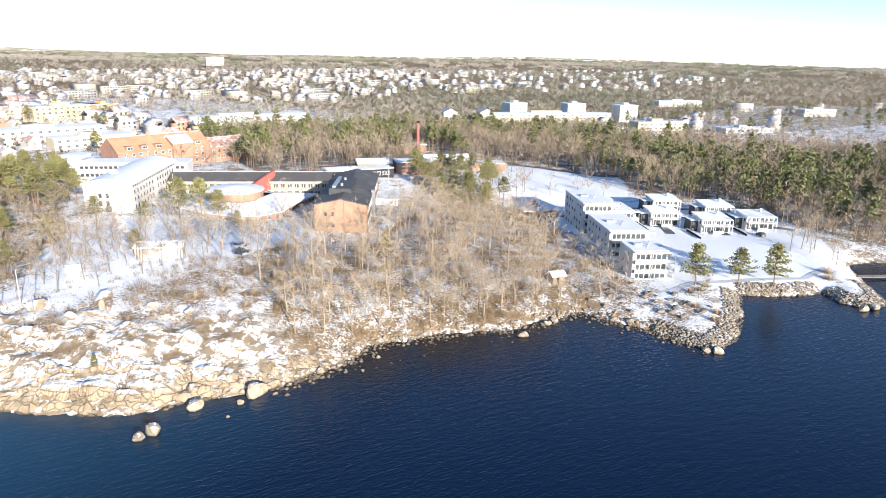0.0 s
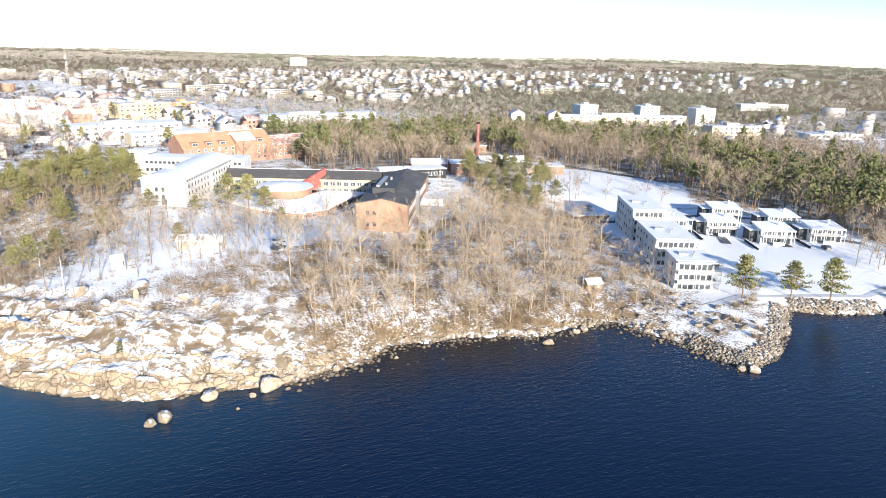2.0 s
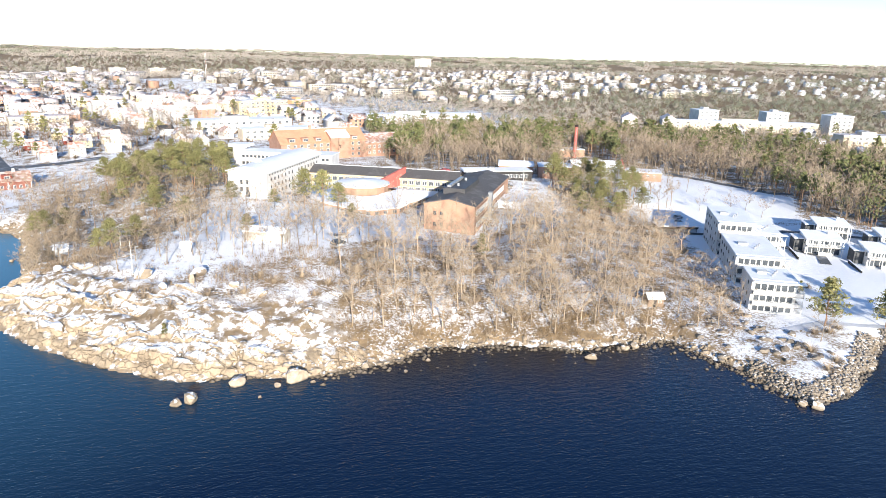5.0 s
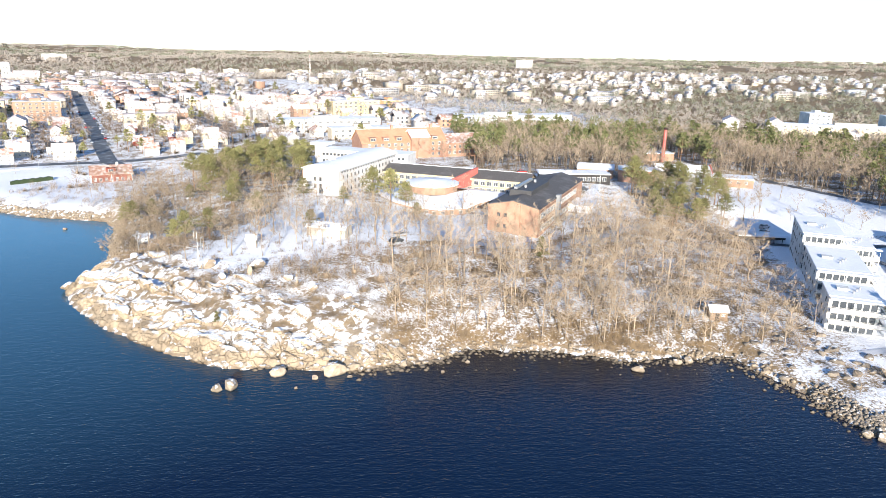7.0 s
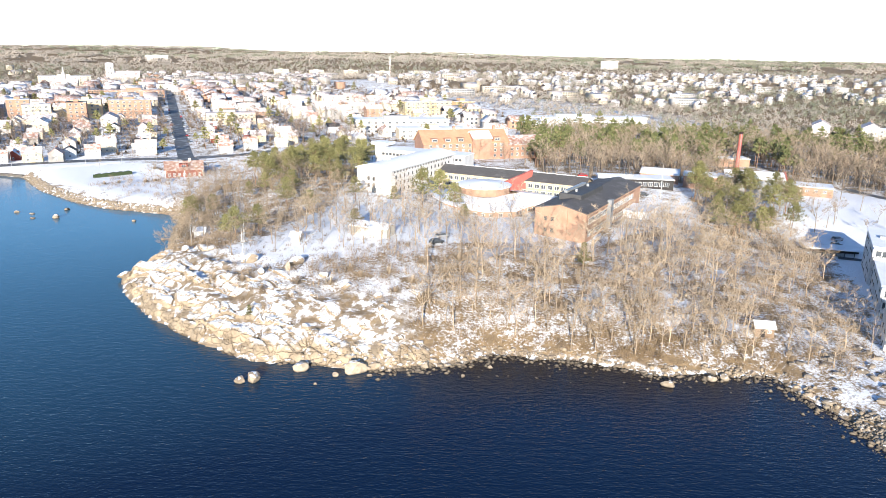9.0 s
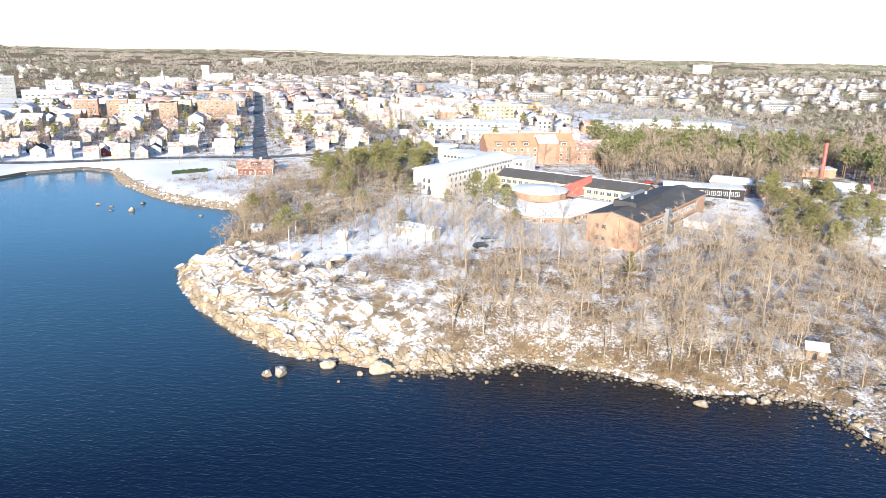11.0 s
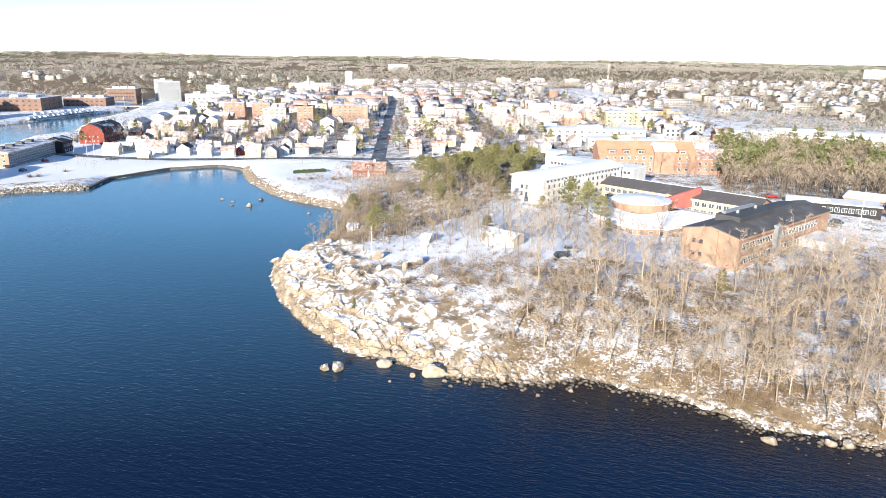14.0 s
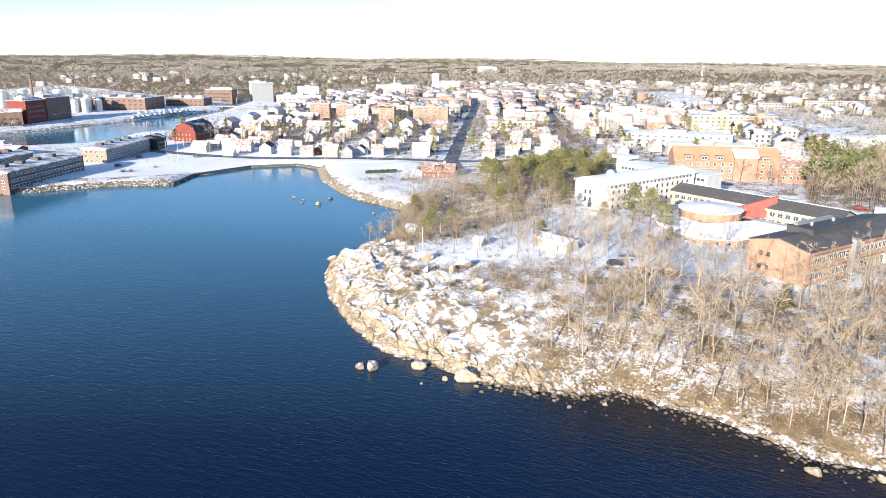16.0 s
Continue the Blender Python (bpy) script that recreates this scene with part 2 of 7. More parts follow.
GREEN = mat("hedge_green", (0.05, 0.075, 0.035), 0.9, vary=0.3, scale=0.6)

# water: dark, with short wind ripples
WATER = bpy.data.materials.new("sea_water")
WATER.use_nodes = True
_n, _l = WATER.node_tree.nodes, WATER.node_tree.links
_b = _n["Principled BSDF"]
_b.inputs["Roughness"].default_value = 0.05
_b.inputs["IOR"].default_value = 1.33
_g = _n.new("ShaderNodeNewGeometry")
_hs = []
for wl, stretch, rot, amp in ((1.0, 3.0, 0.45, 1.0), (0.4, 2.2, 0.2, 0.75), (30.0, 1.6, 0.9, 2.0)):
    mp = _n.new("ShaderNodeMapping")
    mp.inputs["Rotation"].default_value = (0, 0, rot)
    mp.inputs["Scale"].default_value = (1 / (wl * stretch), 1 / wl, 1)
    tx = _n.new("ShaderNodeTexNoise")
    tx.inputs["Scale"].default_value, tx.inputs["Detail"].default_value = 1.0, 2
    _l.new(_g.outputs["Position"], mp.inputs["Vector"])
    _l.new(mp.outputs[0], tx.inputs["Vector"])
    mm = _n.new("ShaderNodeMath")
    mm.operation = "MULTIPLY"
    mm.inputs[1].default_value = amp
    _l.new(tx.outputs["Fac"], mm.inputs[0])
    _hs.append(mm)
_a1 = _n.new("ShaderNodeMath")
_l.new(_hs[0].outputs[0], _a1.inputs[0])
_l.new(_hs[1].outputs[0], _a1.inputs[1])
_bp = _n.new("ShaderNodeBump")
_bp.inputs["Distance"].default_value, _bp.inputs["Strength"].default_value = 0.115, 1.0
_sp = _n.new("ShaderNodeSeparateXYZ")
_l.new(_g.outputs["Position"], _sp.inputs[0])
_lee = _n.new("ShaderNodeMapRange")
for _k, _v in zip(("From Min", "From Max", "To Min", "To Max"), (96.0, 170.0, 1.0, 0.3)):
    _lee.inputs[_k].default_value = _v
_l.new(_sp.outputs["Y"], _lee.inputs["Value"])
_l.new(_lee.outputs[0], _bp.inputs["Strength"])
# dark off the headland, paler in the bay: sky reflection put into the colour
_bay_refl = _n.new("ShaderNodeMapRange")
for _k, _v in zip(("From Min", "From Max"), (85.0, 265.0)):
    _bay_refl.inputs[_k].default_value = _v
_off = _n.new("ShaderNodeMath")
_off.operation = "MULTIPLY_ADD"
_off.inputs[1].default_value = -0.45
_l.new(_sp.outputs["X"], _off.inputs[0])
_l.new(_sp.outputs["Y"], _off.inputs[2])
_l.new(_off.outputs[0], _bay_refl.inputs["Value"])
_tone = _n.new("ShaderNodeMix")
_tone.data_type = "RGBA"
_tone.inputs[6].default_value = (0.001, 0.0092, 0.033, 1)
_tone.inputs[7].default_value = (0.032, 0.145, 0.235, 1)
_l.new(_bay_refl.outputs[0], _tone.inputs[0])
# brown shallows below the wood, darkened: the bank's reflection painted into the water
_bank_refl = []
for _axis, _lo, _hi in (("Y", 103.0, 126.0), ("X", 30.0, 62.0)):
    _m = _n.new("ShaderNodeMapRange")
    _m.interpolation_type = "SMOOTHSTEP"
    _m.inputs["From Min"].default_value, _m.inputs["From Max"].default_value = _lo, _hi
    _l.new(_sp.outputs[_axis], _m.inputs["Value"])
    _bank_refl.append(_m)
_both = _n.new("ShaderNodeMath")
_both.operation = "MULTIPLY"
_l.new(_bank_refl[0].outputs[0], _both.inputs[0])
_l.new(_bank_refl[1].outputs[0], _both.inputs[1])
_brown = _n.new("ShaderNodeMix")
_brown.data_type = "RGBA"
_brown.inputs[7].default_value = (0.006, 0.0055, 0.008, 1)
_l.new(_both.outputs[0], _brown.inputs[0])
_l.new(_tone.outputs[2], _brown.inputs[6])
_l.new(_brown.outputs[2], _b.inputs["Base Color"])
_l.new(_a1.outputs[0], _bp.inputs["Height"])
_l.new(_bp.outputs[0], _b.inputs["Normal"])


# ---- mesh tools ----
class M:
    """Collects vertices and faces of one mesh."""

    def __init__(self):
        self.v, self.f, self.m = [], [], []

    def face(self, pts, mi=0):
        n = len(self.v)
        self.v += [tuple(p) for p in pts]
        self.f.append(tuple(range(n, n + len(pts))))
        self.m.append(mi)

    def box(self, x0, y0, z0, x1, y1, z1, mi=0, top=None):
        n = len(self.v)
        self.v += [(x0, y0, z0), (x1, y0, z0), (x1, y1, z0), (x0, y1, z0), (x0, y0, z1), (x1, y0, z1), (x1, y1, z1), (x0, y1, z1)]
        for k, q in enumerate(((0, 3, 2, 1), (4, 5, 6, 7), (0, 1, 5, 4), (1, 2, 6, 5), (2, 3, 7, 6), (3, 0, 4, 7))):
            self.f.append(tuple(n + i for i in q))
            self.m.append(top if (k == 1 and top is not None) else mi)
        return self

    def prism(self, poly, z0, z1, mi=0, top=None):
        """An upright prism over a counter-clockwise polygon."""
        n, k = len(self.v), len(poly)
        self.v += [(x, y, z0) for x, y in poly] + [(x, y, z1) for x, y in poly]
        for i in range(k):
            j = (i + 1) % k
            self.f.append((n + i, n + j, n + k + j, n + k + i))
            self.m.append(mi)
        self.f.append(tuple(n + k + i for i in range(k)))
        self.m.append(mi if top is None else top)
        self.f.append(tuple(n + k - 1 - i for i in range(k)))
        self.m.append(mi)
        return self

    def hull(self, profile, axis, a, b, mi=0, cap=None):
        """A profile (list of pairs) drawn out along x ('x': pairs are y, z) or y ('y': pairs are x, z)."""
        n, k = len(self.v), len(profile)
        for c in (a, b):
            self.v += [((c, p, q) if axis == "x" else (p, c, q)) for p, q in profile]
        for i in range(k):
            j = (i + 1) % k
            self.f.append((n + i, n + j, n + k + j, n + k + i))
            self.m.append(mi)
        for q in (tuple(n + i for i in range(k - 1, -1, -1)), tuple(n + k + i for i in range(k))):
            self.f.append(q)
            self.m.append(mi if cap is None else cap)
        return self

    def tube(self, pts, radii, sides=4, mi=0, cap=False):
        n = len(self.v)
        P = [Vector(p) for p in pts]
        for i, p in enumerate(P):
            d = (P[min(i + 1, len(P) - 1)] - P[max(i - 1, 0)]).normalized()
            a = d.orthogonal().normalized()
            b = d.cross(a)
            for s in range(sides):
                t = 2 * math.pi * s / sides
                self.v.append(tuple(p + (a * math.cos(t) + b * math.sin(t)) * radii[i]))
        for i in range(len(P) - 1):
            for s in range(sides):
                u = (s + 1) % sides
                o = n + i * sides
                self.f.append((o + s, o + u, o + sides + u, o + sides + s))
                self.m.append(mi)
        if cap:
            self.f.append(tuple(n + (len(P) - 1) * sides + s for s in range(sides)))
            self.m.append(mi)
        return self

    def mesh(self, name, mats, smooth=False):
        me = bpy.data.meshes.new(name)
        me.from_pydata(self.v, [], self.f)
        for q in (mats if isinstance(mats, (list, tuple)) else [mats]):
            me.materials.append(q)
        me.polygons.foreach_set("material_index", self.m)
        if smooth:
            me.polygons.foreach_set("use_smooth", [True] * len(self.f))
        me.update()
        return me

    def arrays(self):
        """Vertices and triangles, with a material number for each triangle."""
        T, K = [], []
        for q, k in zip(self.f, self.m):
            for i in range(1, len(q) - 1):
                T.append((q[0], q[i], q[i + 1]))
                K.append(k)
        return np.array(self.v, float), np.array(T, int), np.array(K, int)


def tri_mesh(name, V, T, K, mats):
    me = bpy.data.meshes.new(name)
    me.vertices.add(len(V))
    me.vertices.foreach_set("co", np.asarray(V, np.float32).ravel())
    me.loops.add(len(T) * 3)
    me.loops.foreach_set("vertex_index", np.asarray(T, np.int32).ravel())
    me.polygons.add(len(T))
    me.polygons.foreach_set("loop_start", np.arange(0, len(T) * 3, 3, dtype=np.int32))
    for q in mats:
        me.materials.append(q)
    me.polygons.foreach_set("material_index", np.asarray(K, np.int32))
    me.update(calc_edges=True)
    return me


def strew(name, templates, spots, mats, label, category):
    """Many small copies joined into one mesh: spots are x, y, z, scale, height scale, turn, template."""
    Vs, Ts, Ks, n = [], [], [], 0
    for x, y, z, s, sz, r, k in spots:
        V, T, K = templates[k]
        c, d = math.cos(r) * s, math.sin(r) * s
        W = np.empty_like(V)
        W[:, 0] = V[:, 0] * c - V[:, 1] * d + x
        W[:, 1] = V[:, 0] * d + V[:, 1] * c + y
        W[:, 2] = V[:, 2] * sz + z
        Vs.append(W), Ts.append(T + n), Ks.append(K)
        n += len(V)
    if not Vs:
        return None
    ob = new(name, tri_mesh(name, np.concatenate(Vs), np.concatenate(Ts), np.concatenate(Ks), mats))
    return tagged(ob, label, category, kind="stuff")


def part(name, data, mats, parent, label="", at=None, smooth=False):
    """One mesh object under a thing or a part."""
    me = data.mesh(name, mats, smooth) if isinstance(data, M) else data
    ob = new(name, me)
    ob.parent = parent
    if at is not None:
        ob.matrix_basis = at
    return tagged(ob, label)


def thing(name, label, category, at, group=""):
    ob = new(name)
    ob.empty_display_size = 0.5
    ob.matrix_basis = at
    return tagged(ob, label, category, group)


# ---- lie of the land ----
SEA = [(-900, -500), (-520, -60), (-300, 150), (-234, 201), (-207, 240), (-184, 256), (-195, 281), (-187, 318), (-168, 337), (-150, 332), (-126, 302), (-97, 277), (-80, 267),
       (-65, 263), (-51, 258), (-45, 247), (-41, 228), (-35, 206), (-36, 188), (-38, 180), (-31, 167), (-20, 153), (-8, 143), (4, 133), (15, 128), (24, 128), (37, 125), (52, 127),
       (62, 133), (70, 132), (80, 130), (90, 127), (97, 123), (108, 124), (119, 123), (122, 114), (125, 105), (126, 97), (128, 89.5), (138, 91), (153, 99), (168, 110), (180, 101),
       (191, 98), (187, 91), (189, 85), (197, 83), (208, 93), (226, 108), (238, 106), (246, 92), (300, 50), (460, -60), (900, -500)]
RIVER = [(-420, 250), (-359, 339), (-357, 363), (-379, 402), (-377, 438), (-433, 513), (-458, 585), (-505, 665), (-640, 900), (-650, 900), (-520, 660), (-494, 634), (-483, 564), (-478, 497), (-470, 445), (-469, 353), (-482, 290), (-800, 60), (-700, 0)]
# heights inland: x, y, height, how fast the shore rises
LIE = [(0, 168, 10.2, 14), (50, 179, 11.5, 20), (20, 200, 11.3, 20), (92, 190, 7.6, 30), (95, 225, 8.2, 20), (122, 140, 4.6, 12), (151, 130, 1.6, 6), (180, 195, 1.8, 6), (210, 165, 2.3, 8),
       (176, 108, 2.7, 2.5), (140, 100, 1.8, 3), (200, 98, 2.3, 4), (240, 300, 4, 8), (300, 250, 4, 8), (210, 350, 6.6, 8), (120, 285, 10, 20), (50, 275, 11, 20), (25, 255, 11.8, 20), (45, 335, 10.5, 20), (105, 375, 9, 20),
       (-25, 235, 6, 9), (0, 262, 11, 14), (-62, 300, 2.8, 5), (-95, 320, 2.5, 5), (-120, 400, 3, 5), (-200, 350, 2.3, 3), (-230, 290, 1.8, 1.5), (-270, 300, 2, 1.5), (-300, 400, 2, 3), (-200, 600, 4, 5), (-100, 600, 5, 5),
       (-500, 700, 4, 4), (-600, 560, 3.5, 2), (50, 560, 11, 20), (-20, 430, 7, 20), (410, 500, 4, 10), (500, 440, 4, 10), (450, 345, 4, 10)]
FAR = [(-400, 1000, 8), (100, 750, 13), (20, 1000, 19), (700, 700, 9), (0, 2000, 26), (-1000, 2500, 19), (1500, 2000, 27), (2500, 800, 24), (-2500, 1500, 22), (-900, 900, 18), (800, 1300, 20), (0, 4900, 25), (3500, 3500, 30), (-3500, 3500, 42), (-1800, 4400, 36), (3000, -1000, 20), (-3000, -1000, 20)]
_C = np.array([(x, y, h, l) for x, y, h, l in LIE] + [(x, y, h, 20) for x, y, h in FAR], float)


def seg_dist(X, Y, poly, closed):
    best = np.full(X.shape, 1e9)
    k = len(poly)
    for i in range(k if closed else k - 1):
        (ax, ay), (bx, by) = poly[i], poly[(i + 1) % k]
        dx, dy = bx - ax, by - ay
        t = np.clip(((X - ax) * dx + (Y - ay) * dy) / (dx * dx + dy * dy), 0, 1)
        best = np.minimum(best, np.hypot(X - ax - t * dx, Y - ay - t * dy))
    return best


def inside(X, Y, poly):
    hit = np.zeros(np.shape(X), bool)
    k = len(poly)
    for i in range(k):
        (ax, ay), (bx, by) = poly[i], poly[(i + 1) % k]
        if ay == by:
            continue
        hit ^= ((ay > Y) != (by > Y)) & (X < (bx - ax) * (Y - ay) / (by - ay) + ax)
    return hit


def wob(X, Y, s, seed=0.0):
    """Smooth uneven field between about -1 and 1."""
    X, Y = X / s + seed, Y / s - seed
    return (np.sin(X * 1.7 + 1.3 * np.sin(Y * 1.1 + seed)) + np.sin(Y * 1.9 + 1.7 * np.sin(X * 0.8)) + np.sin((X + Y) * 1.3 + np.sin(X * 2.1 - Y)) + 0.5 * np.sin(X * 4.3 - Y * 3.1)) / 3.2


def shore(X, Y):
    """Metres inland from the nearest water; negative on the water."""
    sea = SEA + [(900, -4900), (-900, -4900)]
    d = np.minimum(seg_dist(X, Y, SEA, False), seg_dist(X, Y, RIVER, True))
    wet = inside(X, Y, sea) | inside(X, Y, RIVER) | ((Y < -490) & (np.abs(X) < 4900))
    return np.where(wet, -d, d)


def lie(X, Y):
    X, Y = np.asarray(X, float), np.asarray(Y, float)
    d = shore(X, Y) + wob(X, Y, 4.0, 2.0) * 0.9 * (np.abs(X - 60) < 130)
    num, lnum, den = 0.0, 0.0, 0.0
    for x, y, h, l in _C:
        r2 = (X - x) ** 2 + (Y - y) ** 2
        w = 1.0 / (r2 + 150.0 + 0.002 * r2) ** 1.6
        num, lnum, den = num + w * h, lnum + w * l, den + w
    H, Ls = num / den, lnum / den
    z = H * (1 - np.exp(-np.maximum(d, 0) / Ls)) + 0.25 * np.clip(d, 0, 1)
    rocky = np.clip((52 - X) / 14, 0, 1) * np.clip((X + 45) / 10, 0, 1) * np.clip((205 - Y) / 20, 0, 1) * np.clip(d / 3, 0, 1) * np.clip((34 - d) / 14, 0, 1)
    ridge = 1 - np.abs(wob(X + 0.4 * Y, Y, 6.0, 5.0)) * 1.6
    z = z + rocky * (1.1 * ridge + 0.5 * wob(X, Y, 2.3, 9.0))
    z = z + np.clip(d / 30, 0, 1) * 0.35 * wob(X, Y, 17.0, 3.0) + np.clip((np.hypot(X, Y - 300) - 900) / 1500, 0, 1) * (8 * wob(X, Y, 420.0, 1.0) + 3 * wob(X, Y, 120.0, 4.0))
    deep = -np.minimum(5, np.maximum(-d, 0) * 0.3) - 0.02
    return np.where(d > 0, z, deep)


def zat(x, y):
    return float(lie(np.array([x]), np.array([y]))[0])


# ---- ground and water ----
def steps(lo, bands, hi):
    """Grid lines: bands of (from, to, spacing), growing wider outside them."""
    b = []
    for p, q, s in bands:
        b += list(np.arange(p, q, s))
    a, s = [b[0]], bands[0][2]
    while a[-1] > lo:
        s *= 1.1
        a.append(a[-1] - s)
    s = bands[-1][2]
    while b[-1] < hi:
        s *= 1.1
        b.append(b[-1] + s)
    return np.array(a[:0:-1] + b)


gx = steps(-4950, ((-560, -240, 6.0), (-240, -60, 3.5), (-60, 200, 1.7), (200, 260, 2.5)), 4950)
gy = steps(-4950, ((70, 120, 2.5), (120, 215, 1.7), (215, 345, 3.0), (345, 720, 7.0)), 4950)
GX, GY = np.meshgrid(gx, gy)
GZ = lie(GX, GY)
D = shore(GX, GY)
nx, ny = len(gx), len(gy)
idx = np.arange(nx * ny).reshape(ny, nx)
quads = np.stack([idx[:-1, :-1], idx[:-1, 1:], idx[1:, 1:], idx[1:, :-1]], -1).reshape(-1, 4)
me = bpy.data.meshes.new("ground")
me.vertices.add(nx * ny)
me.vertices.foreach_set("co", np.stack([GX, GY, GZ], -1).astype(np.float32).ravel())
me.loops.add(len(quads) * 4)
me.loops.foreach_set("vertex_index", quads.astype(np.int32).ravel())
me.polygons.add(len(quads))
me.polygons.foreach_set("loop_start", np.arange(0, len(quads) * 4, 4, dtype=np.int32))
me.polygons.foreach_set("use_smooth", [True] * len(quads))
me.update(calc_edges=True)
WOODS = [(44, 136), (60, 136), (100, 127), (120, 126), (134, 118), (146, 132), (165, 180), (176, 210), (165, 262), (152, 262), (146, 226), (112, 206), (93, 188), (62, 190), (48, 170)]
WESTSLOPE = [(-36, 190), (-12, 182), (12, 205), (14, 250), (22, 300), (0, 335), (-42, 305), (-48, 255)]
BEHIND = [(100, 395), (100, 300), (170, 292), (205, 296), (240, 314), (258, 268), (264, 240), (240, 212), (254, 186), (258, 150), (246, 112), (300, 70), (470, 0), (620, 0), (520, 130), (440, 230), (415, 275), (390, 335), (350, 385), (280, 430), (230, 455), (110, 440)]
OPEN = [(440, 230), (415, 275), (390, 335), (350, 385), (380, 470), (520, 440), (760, 520), (1000, 500), (900, 100), (620, 0), (520, 130)]


def cover(X, Y):
    """How much leaf litter and dry grass shows through the snow."""
    far = np.clip((np.hypot(X + 60, Y - 450) - 280) / 160, 0, 1) * (Y > 330)
    c = np.maximum.reduce([inside(X, Y, WOODS) * 0.56, inside(X, Y, WESTSLOPE) * 0.58, inside(X, Y, BEHIND) * 0.62, far * 0.9 * (1 - 0.32 * inside(X, Y, OPEN))])
    c = np.maximum(c, 0.18 * inside(X, Y, [(40, 122), (128, 112), (125, 132), (60, 142), (44, 140)]) + 0.48)
    c = np.where(inside(X, Y, [(-8, 174), (30, 172), (46, 180), (84, 200), (78, 226), (20, 245), (6, 215)]), 0.3, c)
    lawn = inside(X, Y, [(150, 118), (168, 112), (192, 99), (215, 100), (250, 135), (240, 200), (180, 205), (165, 165)]) | inside(X, Y, [(178, 208), (205, 200), (238, 212), (262, 240), (256, 268), (236, 310), (210, 292), (190, 280)])
    c = np.where(inside(X, Y, [(-330, 380), (60, 400), (140, 620), (-40, 1050), (-470, 1050)]), np.minimum(c, 0.46), c)
    c = np.where((X < -330) & (Y < 730) & (X > -900), np.minimum(c, 0.4), c)
    return np.where(lawn, 0.0, np.where(inside(X, Y, [(-60, 262), (-150, 330), (-260, 200), (-330, 420), (-150, 380), (-60, 330)]), 0.12, c))


at_cov = me.attributes.new("litter", "FLOAT", "POINT")
LOWTOWN = inside(GX, GY, [(-330, 380), (60, 400), (120, 620), (-100, 1000), (-450, 1000)])
at_cov.data.foreach_set("value", np.maximum.reduce([cover(GX, GY), LOWTOWN * 0.52, 0.74 * np.clip(1.3 - D / 5, 0, 1) * (GX > 38) * (GX < 136) * (GY < 140)]).astype(np.float32).ravel())
at_rock = me.attributes.new("rock", "FLOAT", "POINT")
ROCKY = 0.6 * np.clip((55 - GX) / 16, 0, 1) * np.clip((GX + 50) / 8, 0, 1) * np.clip((200 - GY) / 16, 0, 1) * np.clip((34 - D) / 16, 0, 1)
ROCKY = np.maximum(ROCKY, np.clip(1 - D / 2.2, 0, 1))
at_rock.data.foreach_set("value", ROCKY.astype(np.float32).ravel())

GROUND = bpy.data.materials.new("winter_ground")
GROUND.use_nodes = True
N, L = GROUND.node_tree.nodes, GROUND.node_tree.links
bs = N["Principled BSDF"]
bs.inputs["Roughness"].default_value = 0.85
bs.inputs["Specular IOR Level"].default_value = 0.2
geo = N.new("ShaderNodeNewGeometry")


def noise_node(scale, detail=6):
    n = N.new("ShaderNodeTexNoise")
    n.inputs["Scale"].default_value, n.inputs["Detail"].default_value = scale, detail
    n.inputs["Roughness"].default_value = 0.65
    L.new(geo.outputs["Position"], n.inputs["Vector"])
    return n.outputs["Fac"]


def math_node(op, a, b):
    n = N.new("ShaderNodeMath")
    n.operation = op
    for k, q in enumerate((a, b)):
        if isinstance(q, (int, float)):
            n.inputs[k].default_value = q
        else:
            L.new(q, n.inputs[k])
    return n.outputs[0]


def range_node(v, a, b, c=0.0, d=1.0):
    n = N.new("ShaderNodeMapRange")
    for k, q in zip(("From Min", "From Max", "To Min", "To Max"), (a, b, c, d)):
        n.inputs[k].default_value = q
    L.new(v, n.inputs["Value"])
    return n.outputs[0]


def mix_node(f, a, b):
    n = N.new("ShaderNodeMix")
    n.data_type = "RGBA"
    L.new(f, n.inputs[0])
    for k, q in ((6, a), (7, b)):
        if isinstance(q, tuple):
            n.inputs[k].default_value = (*q, 1)
        else:
            L.new(q, n.inputs[k])
    return n.outputs[2]


def attr_node(name):
    n = N.new("ShaderNodeAttribute")
    n.attribute_name = name
    return n.outputs["Fac"]


litter = mix_node(range_node(noise_node(0.5), 0.4, 0.6), (0.30, 0.215, 0.125), (0.20, 0.145, 0.09))
patch = math_node("ADD", math_node("MULTIPLY", noise_node(0.16, 7), 0.52), math_node("MULTIPLY", noise_node(1.6, 6), 0.53))
bare = range_node(math_node("ADD", patch, math_node("MULTIPLY", attr_node("litter"), 0.42)), 0.70, 0.80)
turf = mix_node(bare, (0.84, 0.86, 0.9), litter)
stone = mix_node(range_node(noise_node(0.35), 0.42, 0.6), (0.32, 0.255, 0.18), (0.21, 0.165, 0.12))
sep = N.new("ShaderNodeSeparateXYZ")
L.new(geo.outputs["Normal"], sep.inputs[0])
flat = math_node("MULTIPLY", range_node(sep.outputs["Z"], 0.55, 0.86), range_node(noise_node(0.42, 8), 0.49, 0.56))
stone = mix_node(flat, stone, (0.84, 0.86, 0.9))
moss = range_node(noise_node(0.19, 7), 0.52, 0.58)
stone = mix_node(math_node("MULTIPLY", moss, 0.85), stone, litter)
rockmask = range_node(math_node("ADD", attr_node("rock"), math_node("MULTIPLY", noise_node(0.2), 0.5)), 0.55, 0.8)
L.new(mix_node(rockmask, turf, stone), bs.inputs["Base Color"])
bp = N.new("ShaderNodeBump")
bp.inputs["Distance"].default_value, bp.inputs["Strength"].default_value = 0.35, 0.7
